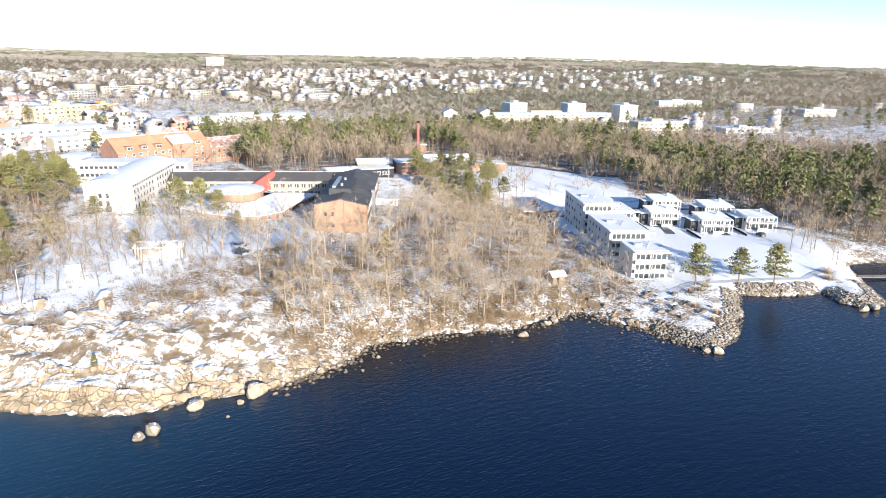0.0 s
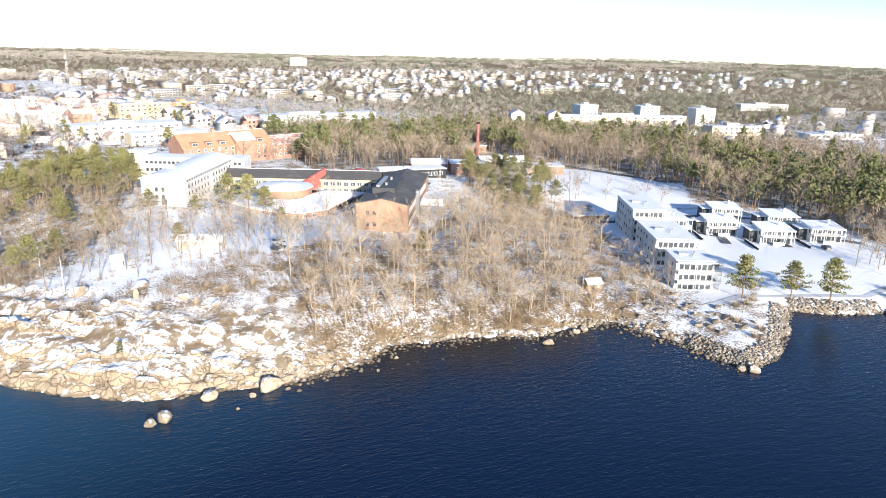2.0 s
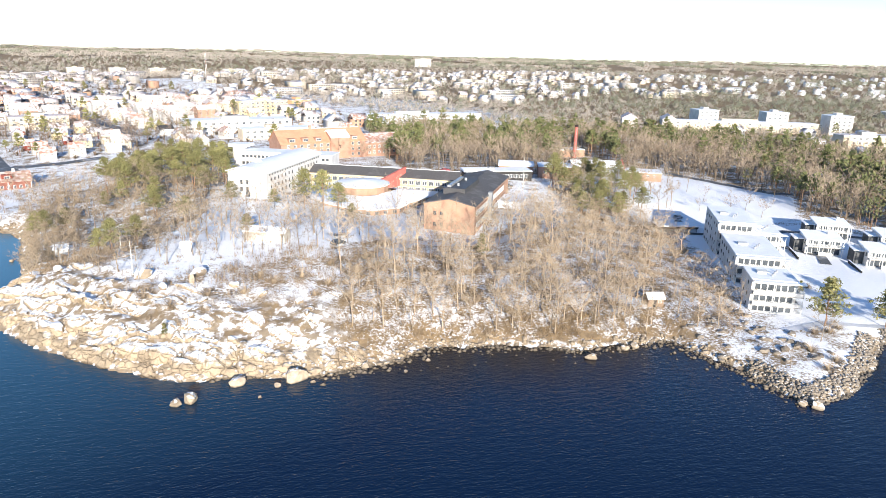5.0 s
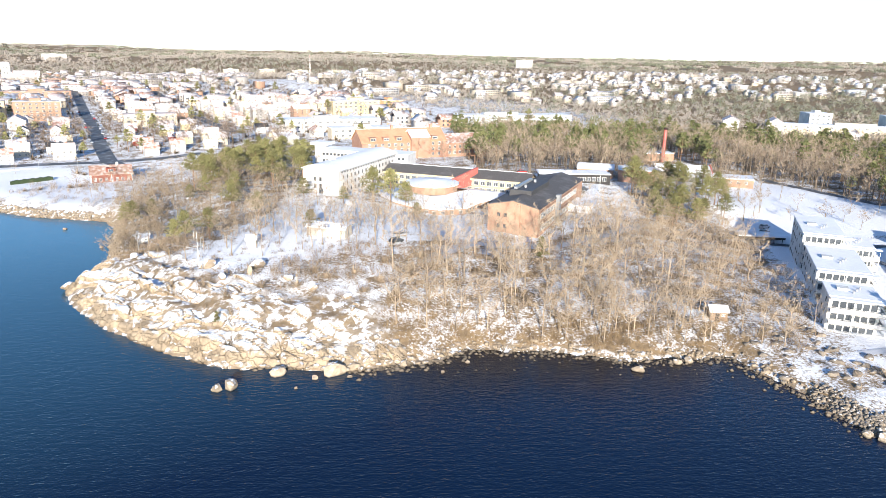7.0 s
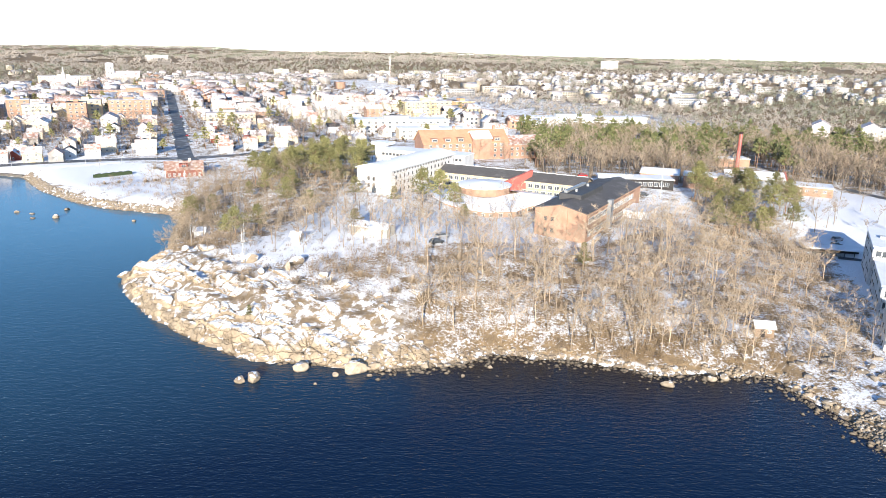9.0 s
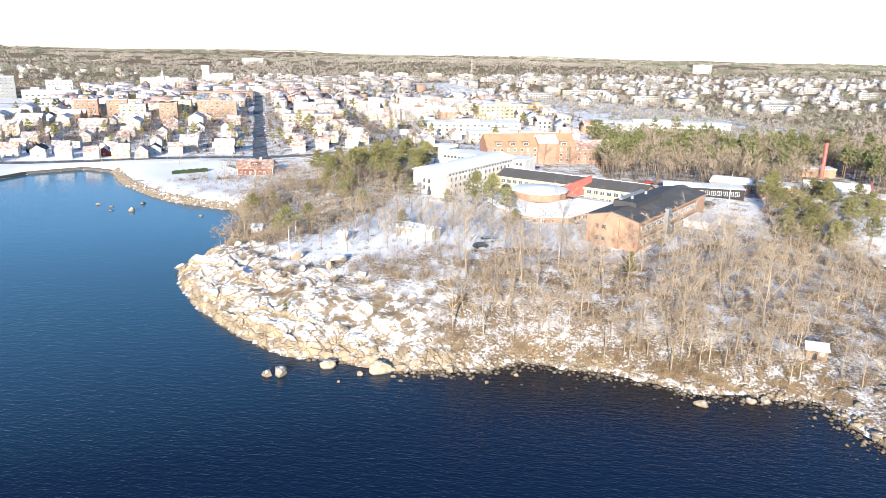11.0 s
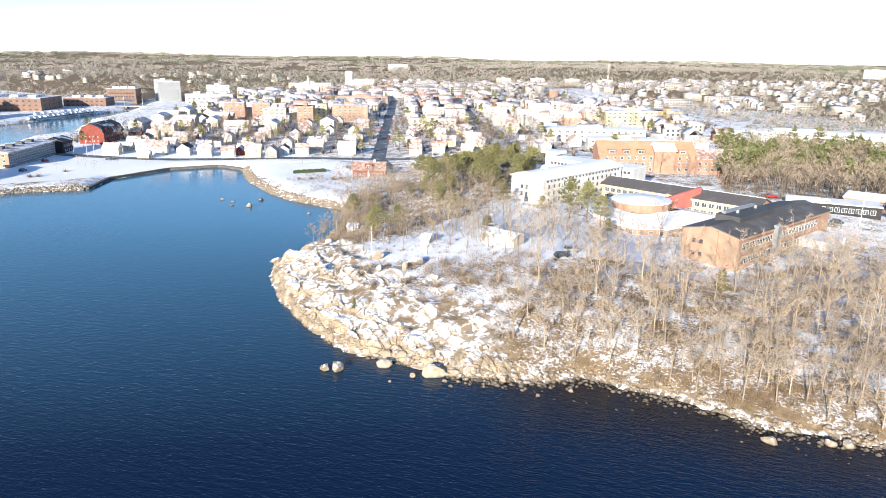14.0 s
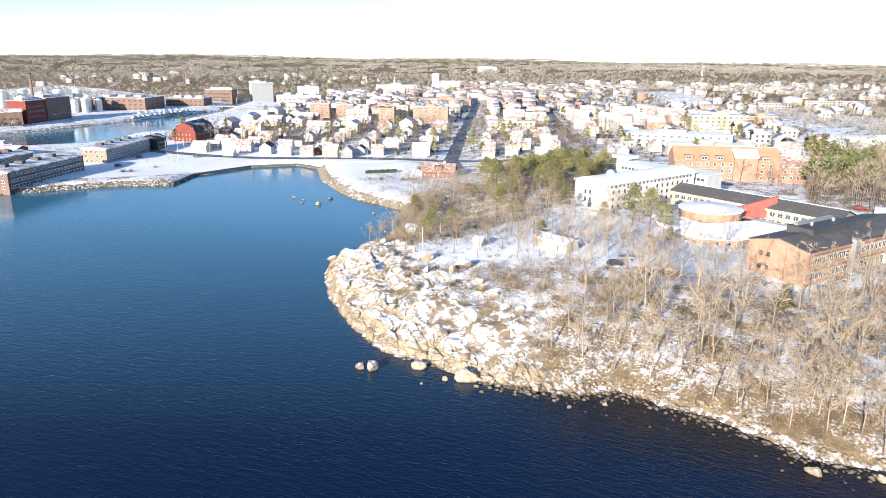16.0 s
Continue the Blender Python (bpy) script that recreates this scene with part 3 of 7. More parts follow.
L.new(noise_node(0.9, 8), bp.inputs["Height"])
L.new(bp.outputs[0], bs.inputs["Normal"])
me.materials.append(GROUND)
tagged(new("ground", me), "snowy ground with leaf litter and bare granite", "ground", kind="structure")



# granite slabs of the headland: rounded blocks with clefts between
def blocks(X, Y, size, seed):
    """Distance to the nearest of scattered centres, and to the second nearest, in sizes."""
    X, Y = X / size, Y / size
    ix, iy = np.floor(X), np.floor(Y)
    f1, f2 = np.full(X.shape, 9.0), np.full(X.shape, 9.0)
    for i in (-1, 0, 1):
        for j in (-1, 0, 1):
            cx, cy = ix + i, iy + j
            h1 = np.mod(np.sin(cx * 127.1 + cy * 311.7 + seed) * 43758.5453, 1)
            h2 = np.mod(np.sin(cx * 269.5 + cy * 183.3 + seed) * 24634.6345, 1)
            d = np.hypot(cx + 0.15 + 0.7 * h1 - X, cy + 0.15 + 0.7 * h2 - Y)
            f2 = np.minimum(f2, np.maximum(f1, d))
            f1 = np.minimum(f1, d)
    return f1, f2


def cell_pick(X, Y, size, seed, k):
    """A random number for the scattered centre nearest to each place."""
    X, Y = X / size, Y / size
    ix, iy = np.floor(X), np.floor(Y)
    best, out = np.full(X.shape, 9.0), np.zeros(X.shape)
    for i in (-1, 0, 1):
        for j in (-1, 0, 1):
            cx, cy = ix + i, iy + j
            h1 = np.mod(np.sin(cx * 127.1 + cy * 311.7 + seed) * 43758.5453, 1)
            h2 = np.mod(np.sin(cx * 269.5 + cy * 183.3 + seed) * 24634.6345, 1)
            dx, dy = X - (cx + 0.15 + 0.7 * h1), Y - (cy + 0.15 + 0.7 * h2)
            d = np.hypot(dx, dy)
            lift = np.mod(h1 * 17.3 + h2 * 5.1 + k, 1) - 0.5 + (h1 - 0.5) * dx * 1.3 + (h2 - 0.75) * dy * 1.5
            out = np.where(d < best, lift, out)
            best = np.minimum(best, d)
    return out


rx, ry = np.arange(-44, 60, 0.31), np.arange(118, 204, 0.31)
RX, RY = np.meshgrid(rx, ry)
RD = shore(RX, RY) + wob(RX, RY, 4.0, 2.0) * 0.9
AX, AY = RX * 0.82 - RY * 0.57, RY * 0.82 + RX * 0.57
p1, p2 = blocks(AX + 1.5 * wob(RX, RY, 7.0, 1.0), AY * 2.0, 12.0, 1.0)
edge = np.clip((RX + 46) / 8, 0, 1) * np.clip((57 - RX) / 10, 0, 1)
band = edge * np.clip((33 + 6 * wob(RX, RY, 9.0, 6.0) - RD) / 7, 0, 1)
rise = 1.3 * (1 - np.exp(-np.maximum(RD + 0.6, 0) / 1.6)) * np.clip((34 - RX) / 16, 0, 1) * np.exp(-np.maximum(RD, 0) / 16)
t1, t2 = blocks(RX + 0.5 * RY, RY * 1.1 - 0.3 * RX, 1.35, 15.0)
low = np.clip(1.15 - RD / 11, 0.3, 1)
big = cell_pick(AX + 1.5 * wob(RX, RY, 7.0, 1.0), AY * 2.0, 12.0, 1.0, 0.3)
mid = cell_pick(AX + 0.5 * wob(RX, RY, 2.1, 5.0), AY * 2.1, 5.6, 7.0, 0.7)
s1, s2 = blocks(AX + 0.5 * wob(RX, RY, 2.1, 5.0), AY * 2.1, 5.6, 7.0)
slab = 0.3 + 0.95 * big + 0.6 * low * mid - 0.8 * np.exp(-(p2 - p1) * 17) - 0.5 * np.exp(-(s2 - s1) * 13) - 0.1 * np.exp(-(t2 - t1) * 6) + 0.1 * wob(RX, RY, 1.1, 8.0)
RZ = lie(RX, RY) + np.where(RD > -1.8, rise + slab * (0.75 + 0.25 * np.clip(RD / 4 + 0.4, 0, 1)), -1.0) * band - (1 - band) * 1.2 - 0.2
RZ = RZ - 0.4 * band * np.clip(0.45 + wob(RX, RY, 7.0, 12.0), 0, 1.2) * np.clip((RD - 4) / 6, 0, 1) * 1.9
keep = (RD > -2.2) & (band > 0.03)
ids = np.arange(RX.size).reshape(RX.shape)
qs = np.stack([ids[:-1, :-1], ids[:-1, 1:], ids[1:, 1:], ids[1:, :-1]], -1)[keep[:-1, :-1]].reshape(-1, 4)
used = np.unique(qs)
remap = np.full(RX.size, -1)
remap[used] = np.arange(len(used))
pts = np.stack([RX.ravel(), RY.ravel(), RZ.ravel()], -1)[used]
q = M()
q.v, q.f, q.m = [tuple(p) for p in pts], [tuple(int(i) for i in f) for f in remap[qs]], [0] * len(qs)
tagged(new("rock_outcrop", q.mesh("rock_outcrop", OUTCROP)), "tan granite outcrop with clefts and lying snow", "rock", kind="structure")

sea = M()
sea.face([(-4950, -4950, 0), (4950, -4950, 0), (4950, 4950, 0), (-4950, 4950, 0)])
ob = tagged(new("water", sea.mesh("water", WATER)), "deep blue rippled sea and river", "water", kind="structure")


def ribbon(name, pts, width, m, label, category, lift=0.12, closed_ends=True):
    """A road or path laid over the land."""
    q = M()
    fine = []
    for (ax, ay), (bx, by) in zip(pts, pts[1:]):
        k = max(1, int(math.hypot(bx - ax, by - ay) / 4))
        fine += [(ax + (bx - ax) * i / k, ay + (by - ay) * i / k) for i in range(k)]
    fine.append(pts[-1])
    rows = []
    for i, (x, y) in enumerate(fine):
        (ax, ay), (bx, by) = fine[max(0, i - 1)], fine[min(len(fine) - 1, i + 1)]
        l = math.hypot(bx - ax, by - ay)
        ux, uy = -(by - ay) / l * width / 2, (bx - ax) / l * width / 2
        rows.append(((x + ux, y + uy), (x - ux, y - uy)))
    P = np.array(rows)
    Z = lie(P[..., 0], P[..., 1])
    Z = np.maximum(Z.max(1), 0.3) + lift
    for i in range(len(rows)):
        q.v += [(*rows[i][0], Z[i]), (*rows[i][1], Z[i])]
    for i in range(len(rows) - 1):
        q.f.append((2 * i + 1, 2 * i + 3, 2 * i + 2, 2 * i))
        q.m.append(0)
    return tagged(new(name, q.mesh(name, m)), label, category, kind="structure")


TOWN_U, TOWN_V, TOWN_O = Vector((0.937, 0.35)), Vector((-0.35, 0.937)), Vector((-100, 414))


def town(a, b):
    p = TOWN_O + TOWN_U * a + TOWN_V * b
    return p.x, p.y


ribbon("road", [(-70, 350), (-85, 375), town(0, 0), town(0, 300), town(0, 800)], 8.5, ASPHALT, "long straight town street of slushy asphalt", "road")
ribbon("road", [town(82, 40), town(82, 300), town(82, 620)], 8, ASPHALT, "narrow town street with slushy asphalt", "road")
ribbon("road", [(-330, 330), (-230, 330), (-197, 338), (-157, 354), (-120, 370), (-88, 372), (-40, 385)], 8, ASPHALT, "shore road with slushy asphalt along the bay", "road")
ribbon("road", [(246, 310), (252, 275), (262, 250), (300, 235), (380, 215)], 5, ASPHALT, "park road beside the wood", "road")
ribbon("road", [(60, 172), (75, 190), (98, 188), (120, 200), (140, 215)], 5, mat("road_snow", (0.62, 0.64, 0.69), 0.8, vary=0.12, scale=5), "snow-covered drive before the school", "road")

for drive in ([(199, 186), (206, 166), (200, 158)], [(226, 172), (224, 158), (216, 146)], [(243, 160), (240, 148), (246, 138)], [(180, 203), (200, 193), (218, 195), (240, 180)]):
    ribbon("road", drive, 3.2, ASPHALT, "cleared villa drive in the snow", "road")
ribbon("path", [(146, 117), (160, 119), (176, 111), (192, 104), (208, 106)], 2.2, mat("road_snow", (0.62, 0.64, 0.69), 0.8, vary=0.12, scale=5), "trodden snow path along the shore lawn", "path")

# ---- windows and buildings ----
FOOT = []
WIN = {}


def win_mesh(w, h, kind):
    """A window: white or dark frame with a dark pane and bars."""
    key = (round(w, 2), round(h, 2), kind)
    if key not in WIN:
        f, p = M(), M()
        t = 0.09
        f.box(-w / 2, -0.06, 0, w / 2, 0.1, t)
        f.box(-w / 2, -0.06, h - t, w / 2, 0.1, h)
        f.box(-w / 2, -0.06, t, -w / 2 + t, 0.1, h - t)
        f.box(w / 2 - t, -0.06, t, w / 2, 0.1, h - t)
        f.box(-0.04, -0.05, t, 0.04, 0.1, h - t)
        p.box(-w / 2 + t, -0.02, t, w / 2 - t, 0.06, h - t)
        fm = DARKFRAME if kind == "dark" else FRAME
        WIN[key] = (f.mesh("window", fm), p.mesh("pane", GLASS))
        q = M()
        q.box(-w / 2, -0.03, 0, w / 2, 0.08, h, 0)
        q.box(-w / 2 + 0.12, -0.06, 0.12, -0.06, 0.05, h - 0.12, 1)
        q.box(0.06, -0.06, 0.12, w / 2 - 0.12, 0.05, h - 0.12, 1)
        WIN[key] += (q.mesh("window", [fm, GLASS]),)
    return WIN[key]


def windows(parent, L, W, side, zs, n, w, h, lo=1.5, hi=1.5, kind="white", near=False, skip=(), off=0.0):
    """Rows of windows on one side of a block L by W: f, b, l or r."""
    span = L if side in "fb" else W
    for z in zs:
        for i in range(n):
            if i in skip:
                continue
            c = lo + (span - lo - hi) * (i + 0.5) / n
            at = {"f": pose(c, 0, z), "b": pose(c, W, z, 0, 0, 180), "l": pose(off, c, z, 0, 0, -90), "r": pose(L, c, z, 0, 0, 90)}[side]
            a, b, one = win_mesh(w, h, kind)
            if near:
                o = part("window", a, None, parent, at=at)
                part("pane", b, None, o)
            else:
                part("window", one, None, parent, at=at)


def spot(x, y, u, z):
    return pose(x, y, z, 0, 0, math.degrees(math.atan2(u[1], u[0])))


def claim(x, y, u, L, W, pad=2.0):
    a, b = Vector(u).normalized(), Vector((-u[1], u[0])).normalized()
    o = Vector((x, y))
    FOOT.append([tuple(o + a * s + b * t) for s, t in ((-pad, -pad), (L + pad, -pad), (L + pad, W + pad), (-pad, W + pad))])


def gable_roof(L, W, eave, rise, axis, m, over=0.5, thick=0.28):
    """A pitched roof of some thickness with eaves: ridge along x or y."""
    q = M()
    if axis == "x":
        k = rise / (W / 2)
        q.hull([(-over, eave - over * k), (W / 2, eave + rise), (W + over, eave - over * k), (W + over, eave - over * k + thick), (W / 2, eave + rise + thick), (-over, eave - over * k + thick)], "x", -over, L + over)
    else:
        k = rise / (L / 2)
        q.hull([(L + over, eave - over * k), (L / 2, eave + rise), (-over, eave - over * k), (-over, eave - over * k + thick), (L / 2, eave + rise + thick), (L + over, eave - over * k + thick)], "y", -over, W + over)
    return q


def gable_wall(L, W, eave, rise, axis, foot=-2.0):
    q = M()
    if axis == "x":
        q.hull([(0, foot), (W, foot), (W, eave), (W / 2, eave + rise), (0, eave)], "x", 0, L)
    else:
        q.hull([(0, eave), (L / 2, eave + rise), (L, eave), (L, foot), (0, foot)], "y", 0, W)
    return q


def flat_block(parent, L, W, h, wall_m, roof_m, foot=-2.0, x0=0.0, y0=0.0, rim=0.35, wl="", rl=""):
    """Walls with a parapet, and a snow-laden flat roof."""
    q = M().box(x0, y0, foot, x0 + L, y0 + W, h)
    part("wall", q, wall_m, parent, wl)
    r = M().box(x0 - 0.2, y0 - 0.2, h, x0 + L + 0.2, y0 + W + 0.2, h + rim)
    part("roof", r, roof_m, parent, rl)
    return parent


def ladder_rail(L, h, n, m_t=0.06):
    """A railing along x: top rail, bottom rail and balusters."""
    q = M()
    q.box(0, -m_t / 2, h - m_t, L, m_t / 2, h)
    q.box(0, -m_t / 2, 0.08, L, m_t / 2, 0.14)
    for i in range(n + 1):
        x = L * i / n
        q.box(x - 0.03, -0.03, 0, x + 0.03, 0.03, h)
    return q


# ---- the school on the hill ----
def school_gable_wing():
    u = (0.844, -0.537)
    L, W, z0, e = 17.0, 59.0, 7.6, 8.9
    claim(82, 207, u, L, W)
    t = thing("school_wing", "orange brick school wing with a black gabled roof", "school", spot(82, 207, u, z0))
    part("wall", gable_wall(L, W, e, 1.9, "y"), BRICK, t, "orange brick wall")
    part("roof", gable_roof(L, W, e, 1.9, "y", DARKROOF, 0.35, 0.25), DARKROOF, t, "black roofing felt with traces of snow")
    q = M().box(3.2, 11.5, e + 0.6, 10.8, 33, e + 3.2)
    vent = part("roof_plant_room", q, mat("plant_sheet", (0.075, 0.075, 0.08), 0.6, vary=0.15, scale=2), t, "grey sheet-clad plant room")
    for y in (17, 28):
        part("roof_vent", M().tube([(7, y, e + 3.2), (7, y, e + 4.1)], [0.5, 0.5], 12, cap=True), METAL, vent)
    part("duct", M().box(4.2, 13, e + 3.2, 5.4, 31, e + 3.9), METAL, vent, "galvanised roof duct")
    q = M().box(L - 0.1, 20, 0.4, L + 1.3, 22.4, e + 1.0)
    part("stair_bay", q, GREYWALL, t, "grey stair bay")
    windows(t, L, W, "r", (1.2, 5.3), 9, 1.9, 1.9, 2.0, 39.5, near=True)
    windows(t, L, W, "r", (1.2, 5.3), 12, 1.9, 1.9, 23.5, 9.0, near=True)
    windows(t, L, W, "f", (1.6, 5.3), 2, 1.0, 1.2, 2.6, 10.0, "dark", near=True)
    part("wall_pier", M().box(9.6, -0.35, -2, 10.9, 0.05, e + 0.9), BRICK, t)
    for z in (3.6, 7.7):
        part("trim", M().box(L, 2, z, L + 0.12, 52, z + 0.35), BRICKBROWN, t)
    q = M().box(L, 38, 2.9, L + 9, 52, 3.3)
    q.box(L + 0.2, 38.4, -2, L + 8.6, 51.6, 2.9)
    part("annex", q, [SNOW], t, "low snow-covered annex")
    windows(t, L, W, "l", (1.2, 5.3), 14, 1.8, 1.8, 4, 18)


def school_cross_wing():
    u = (0.885, -0.466)
    L, W, z0, e = 60.0, 12.0, 9.6, 6.2
    claim(53.0, 274.4, u, L, W)
    t = thing("school_wing", "two-storey school wing with a black pitched roof", "school", spot(53.0, 274.4, u, z0))
    part("wall", gable_wall(L, W, e, 2.2, "x"), mat("beige_brick", (0.44, 0.36, 0.26), 0.85, vary=0.12, scale=3), t, "beige brick wall")
    part("roof", gable_roof(L, W, e, 2.2, "x", DARKROOF, 0.7, 0.3), DARKROOF, t, "black roofing felt with snow behind the ridge")
    part("fascia", M().box(-0.6, -0.78, e - 0.75, L + 0.6, -0.7, e - 0.1), YELLOW, t, "yellow fascia board")
    windows(t, L, W, "f", (0.9, 3.5), 22, 1.9, 1.7, 1, 1, near=False)
    part("snow_patch", M().hull([(W / 2 + 0.1, e + 2.48), (W + 0.6, e + 0.22), (W + 0.6, e + 0.4), (W / 2 + 0.1, e + 2.66)], "x", 0, L), SNOW, t)


def school_hall():
    c = (67.0, 243.5)
    z0 = 8.0
    poly = [(50, 258), (50.5, 247), (54.5, 236.5), (60.5, 228), (68, 223), (78, 225.5), (83, 232.5), (99.5, 247), (84, 259)]
    FOOT.append(poly)
    t = thing("school_hall", "low brick school hall with a snowy fan-shaped roof and round tower", "school", pose(c[0], c[1], z0))
    loc = [(x - c[0], y - c[1]) for x, y in poly]
    part("wall", M().prism(loc, -2, 3.3), BRICK, t, "orange brick wall")
    q = M()
    k = len(loc)
    for i in range(k):
        a, b = loc[i], loc[(i + 1) % k]
        a, b = (a[0] * 1.05, a[1] * 1.05), (b[0] * 1.05, b[1] * 1.05)
        q.face([(*a, 3.3), (*b, 3.3), (b[0] * 0.45, b[1] * 0.45, 5.6), (a[0] * 0.45, a[1] * 0.45, 5.6)])
        q.face([(*a, 2.95), (*b, 2.95), (*b, 3.3), (*a, 3.3)])
    part("roof", q, SNOW, t, "snow-covered fan-shaped roof")
    ring = [(9.8 * math.cos(i * math.pi / 8), 9.8 * math.sin(i * math.pi / 8)) for i in range(16)]
    part("tower_wall", M().prism(ring, 3.0, 8.3), BRICK, t, "round orange brick tower", at=pose(1.8, 2.6, 0))
    part("tower_flashing", M().prism([(a * 1.02, b * 1.02) for a, b in ring], 3.0, 5.3), DARKROOF, t, "dark flashing round the tower foot", at=pose(1.8, 2.6, 0))
    q = M()
    for i in range(16):
        a, b = ring[i], ring[(i + 1) % 16]
        q.face([(a[0] * 1.06, a[1] * 1.06, 8.3), (b[0] * 1.06, b[1] * 1.06, 8.3), (0, 0, 9.5)])
        q.face([(a[0] * 1.06, a[1] * 1.06, 8.0), (b[0] * 1.06, b[1] * 1.06, 8.0), (b[0] * 1.06, b[1] * 1.06, 8.3), (a[0] * 1.06, a[1] * 1.06, 8.3)])
    part("tower_roof", q, SNOW, t, "snow-covered conical roof", at=pose(1.8, 2.6, 0))
    q = M()
    q.hull([(10, 4.2), (26, 4.6), (27, 11.6), (10, 7.9)], "y", -0.5, 0.5)
    fin = part("roof_fin", q, REDPAINT, t, "red sheet-metal fin rising to a point", at=pose(0, 0, 0, 0, 0, 36.5))
    q = M()
    q.face([(7.5, 4.5, 7.0), (17.5, 17.5, 7.2), (6.5, 21, 7.2), (0.5, 8, 7.0)])
    q.face([(7.5, 4.5, 4.6), (17.5, 17.5, 4.6), (17.5, 17.5, 7.2), (7.5, 4.5, 7.0)])
    q.face([(17.5, 17.5, 4.6), (6.5, 21, 4.6), (6.5, 21, 7.2), (17.5, 17.5, 7.2)])
    q.face([(6.5, 21, 4.6), (0.5, 8, 4.6), (0.5, 8, 7.0), (6.5, 21, 7.2)])
    part("link_roof", q, SNOW, t)
    for i in range(k):
        (ax, ay), (bx, by) = loc[i], loc[(i + 1) % k]
        l = math.hypot(bx - ax, by - ay)
        n = int(l / 2.6)
        if ay + by > 22 or i == 7:
            continue
        for j in range(n):
            f = (j + 0.5) / n
            a, b, one = win_mesh(1.5, 1.3, "white")
            part("window", one, None, t, at=pose(ax + (bx - ax) * f, ay + (by - ay) * f, 1.0, 0, 0, math.degrees(math.atan2(by - ay, bx - ax))))


def school_white():
    u = (0.875, -0.485)
    L, W, z0, e = 15.0, 51.0, 11.6, 9.0
    claim(21.2, 252.4, u, L, W)
    t = thing("white_school", "long white rendered school building with rows of small windows", "school", spot(21.2, 252.4, u, z0))
    arc = [(L * i / 8, e + 1.7 * math.sin(math.pi * i / 8)) for i in range(9)]
    q = M().hull([(0, -3)] + arc + [(L, -3)], "y", 0, W)
    part("wall", q, WHITE, t, "white rendered wall")
    over = [(-0.6 + (L + 1.2) * i / 8, e + 0.1 + 1.8 * math.sin(math.pi * i / 8)) for i in range(9)]
    q = M().hull(over + [(x, z + 0.3) for x, z in over[::-1]], "y", -0.4, W + 0.6)
    part("roof", q, SNOW, t, "gently vaulted roof under snow")
    windows(t, L, W, "r", (0.7, 3.2, 5.7), 15, 0.85, 1.25, 2, 3, "dark", near=True, skip=(7,))
    windows(t, L, W, "r", (8.0,), 22, 0.9, 0.65, 1.5, 1.5, "dark", near=True)
    windows(t, L, W, "f", (2.2, 4.8), 2, 1.0, 1.6, 4.0, 6.5, "dark", near=True)
    part("door", M().box(6.6, -0.12, -0.2, 8.4, 0.05, 2.2), GLASS, t)
    dome = M()
    for i in range(4):
        a, b = math.pi / 8 * i, math.pi / 8 * (i + 1)
        for j in range(12):
            p, r = 2 * math.pi * j / 12, 2 * math.pi * (j + 1) / 12
            dome.face([(1.6 * math.cos(a) * math.cos(w), 1.6 * math.cos(a) * math.sin(w), 1.6 * math.sin(a)) if s == 0 else (1.6 * math.cos(b) * math.cos(w), 1.6 * math.cos(b) * math.sin(w), 1.6 * math.sin(b)) for w, s in ((p, 0), (r, 0), (r, 1), (p, 1))])
    part("dome", dome, SNOW, t, "small white dome on the roof", at=pose(5.5, 12.5, e + 1.9))
    v = (0.90, -0.44)
    claim(26, 309, v, 42, 11)
    t = thing("white_school_wing", "white rendered rear wing with a long window band", "school", spot(26, 309, v, 11.0))
    flat_block(t, 42, 11, 8.6, WHITE, SNOW)
    windows(t, 42, 11, "f", (6.3,), 22, 1.3, 1.1, 1, 1, "dark")
    windows(t, 42, 11, "f", (3.2,), 16, 1.3, 1.3, 1, 12, "dark")
    q = M().box(-4.6, 4, -2, -0.1, 9, 10.2)
    part("stair_tower", q, WHITE, t, "white stair tower")
    part("tower_cap", M().box(-6.2, 2.6, 10.2, 2.6, 10.2, 11.4), SNOW, t, "overhanging snow-covered cap")


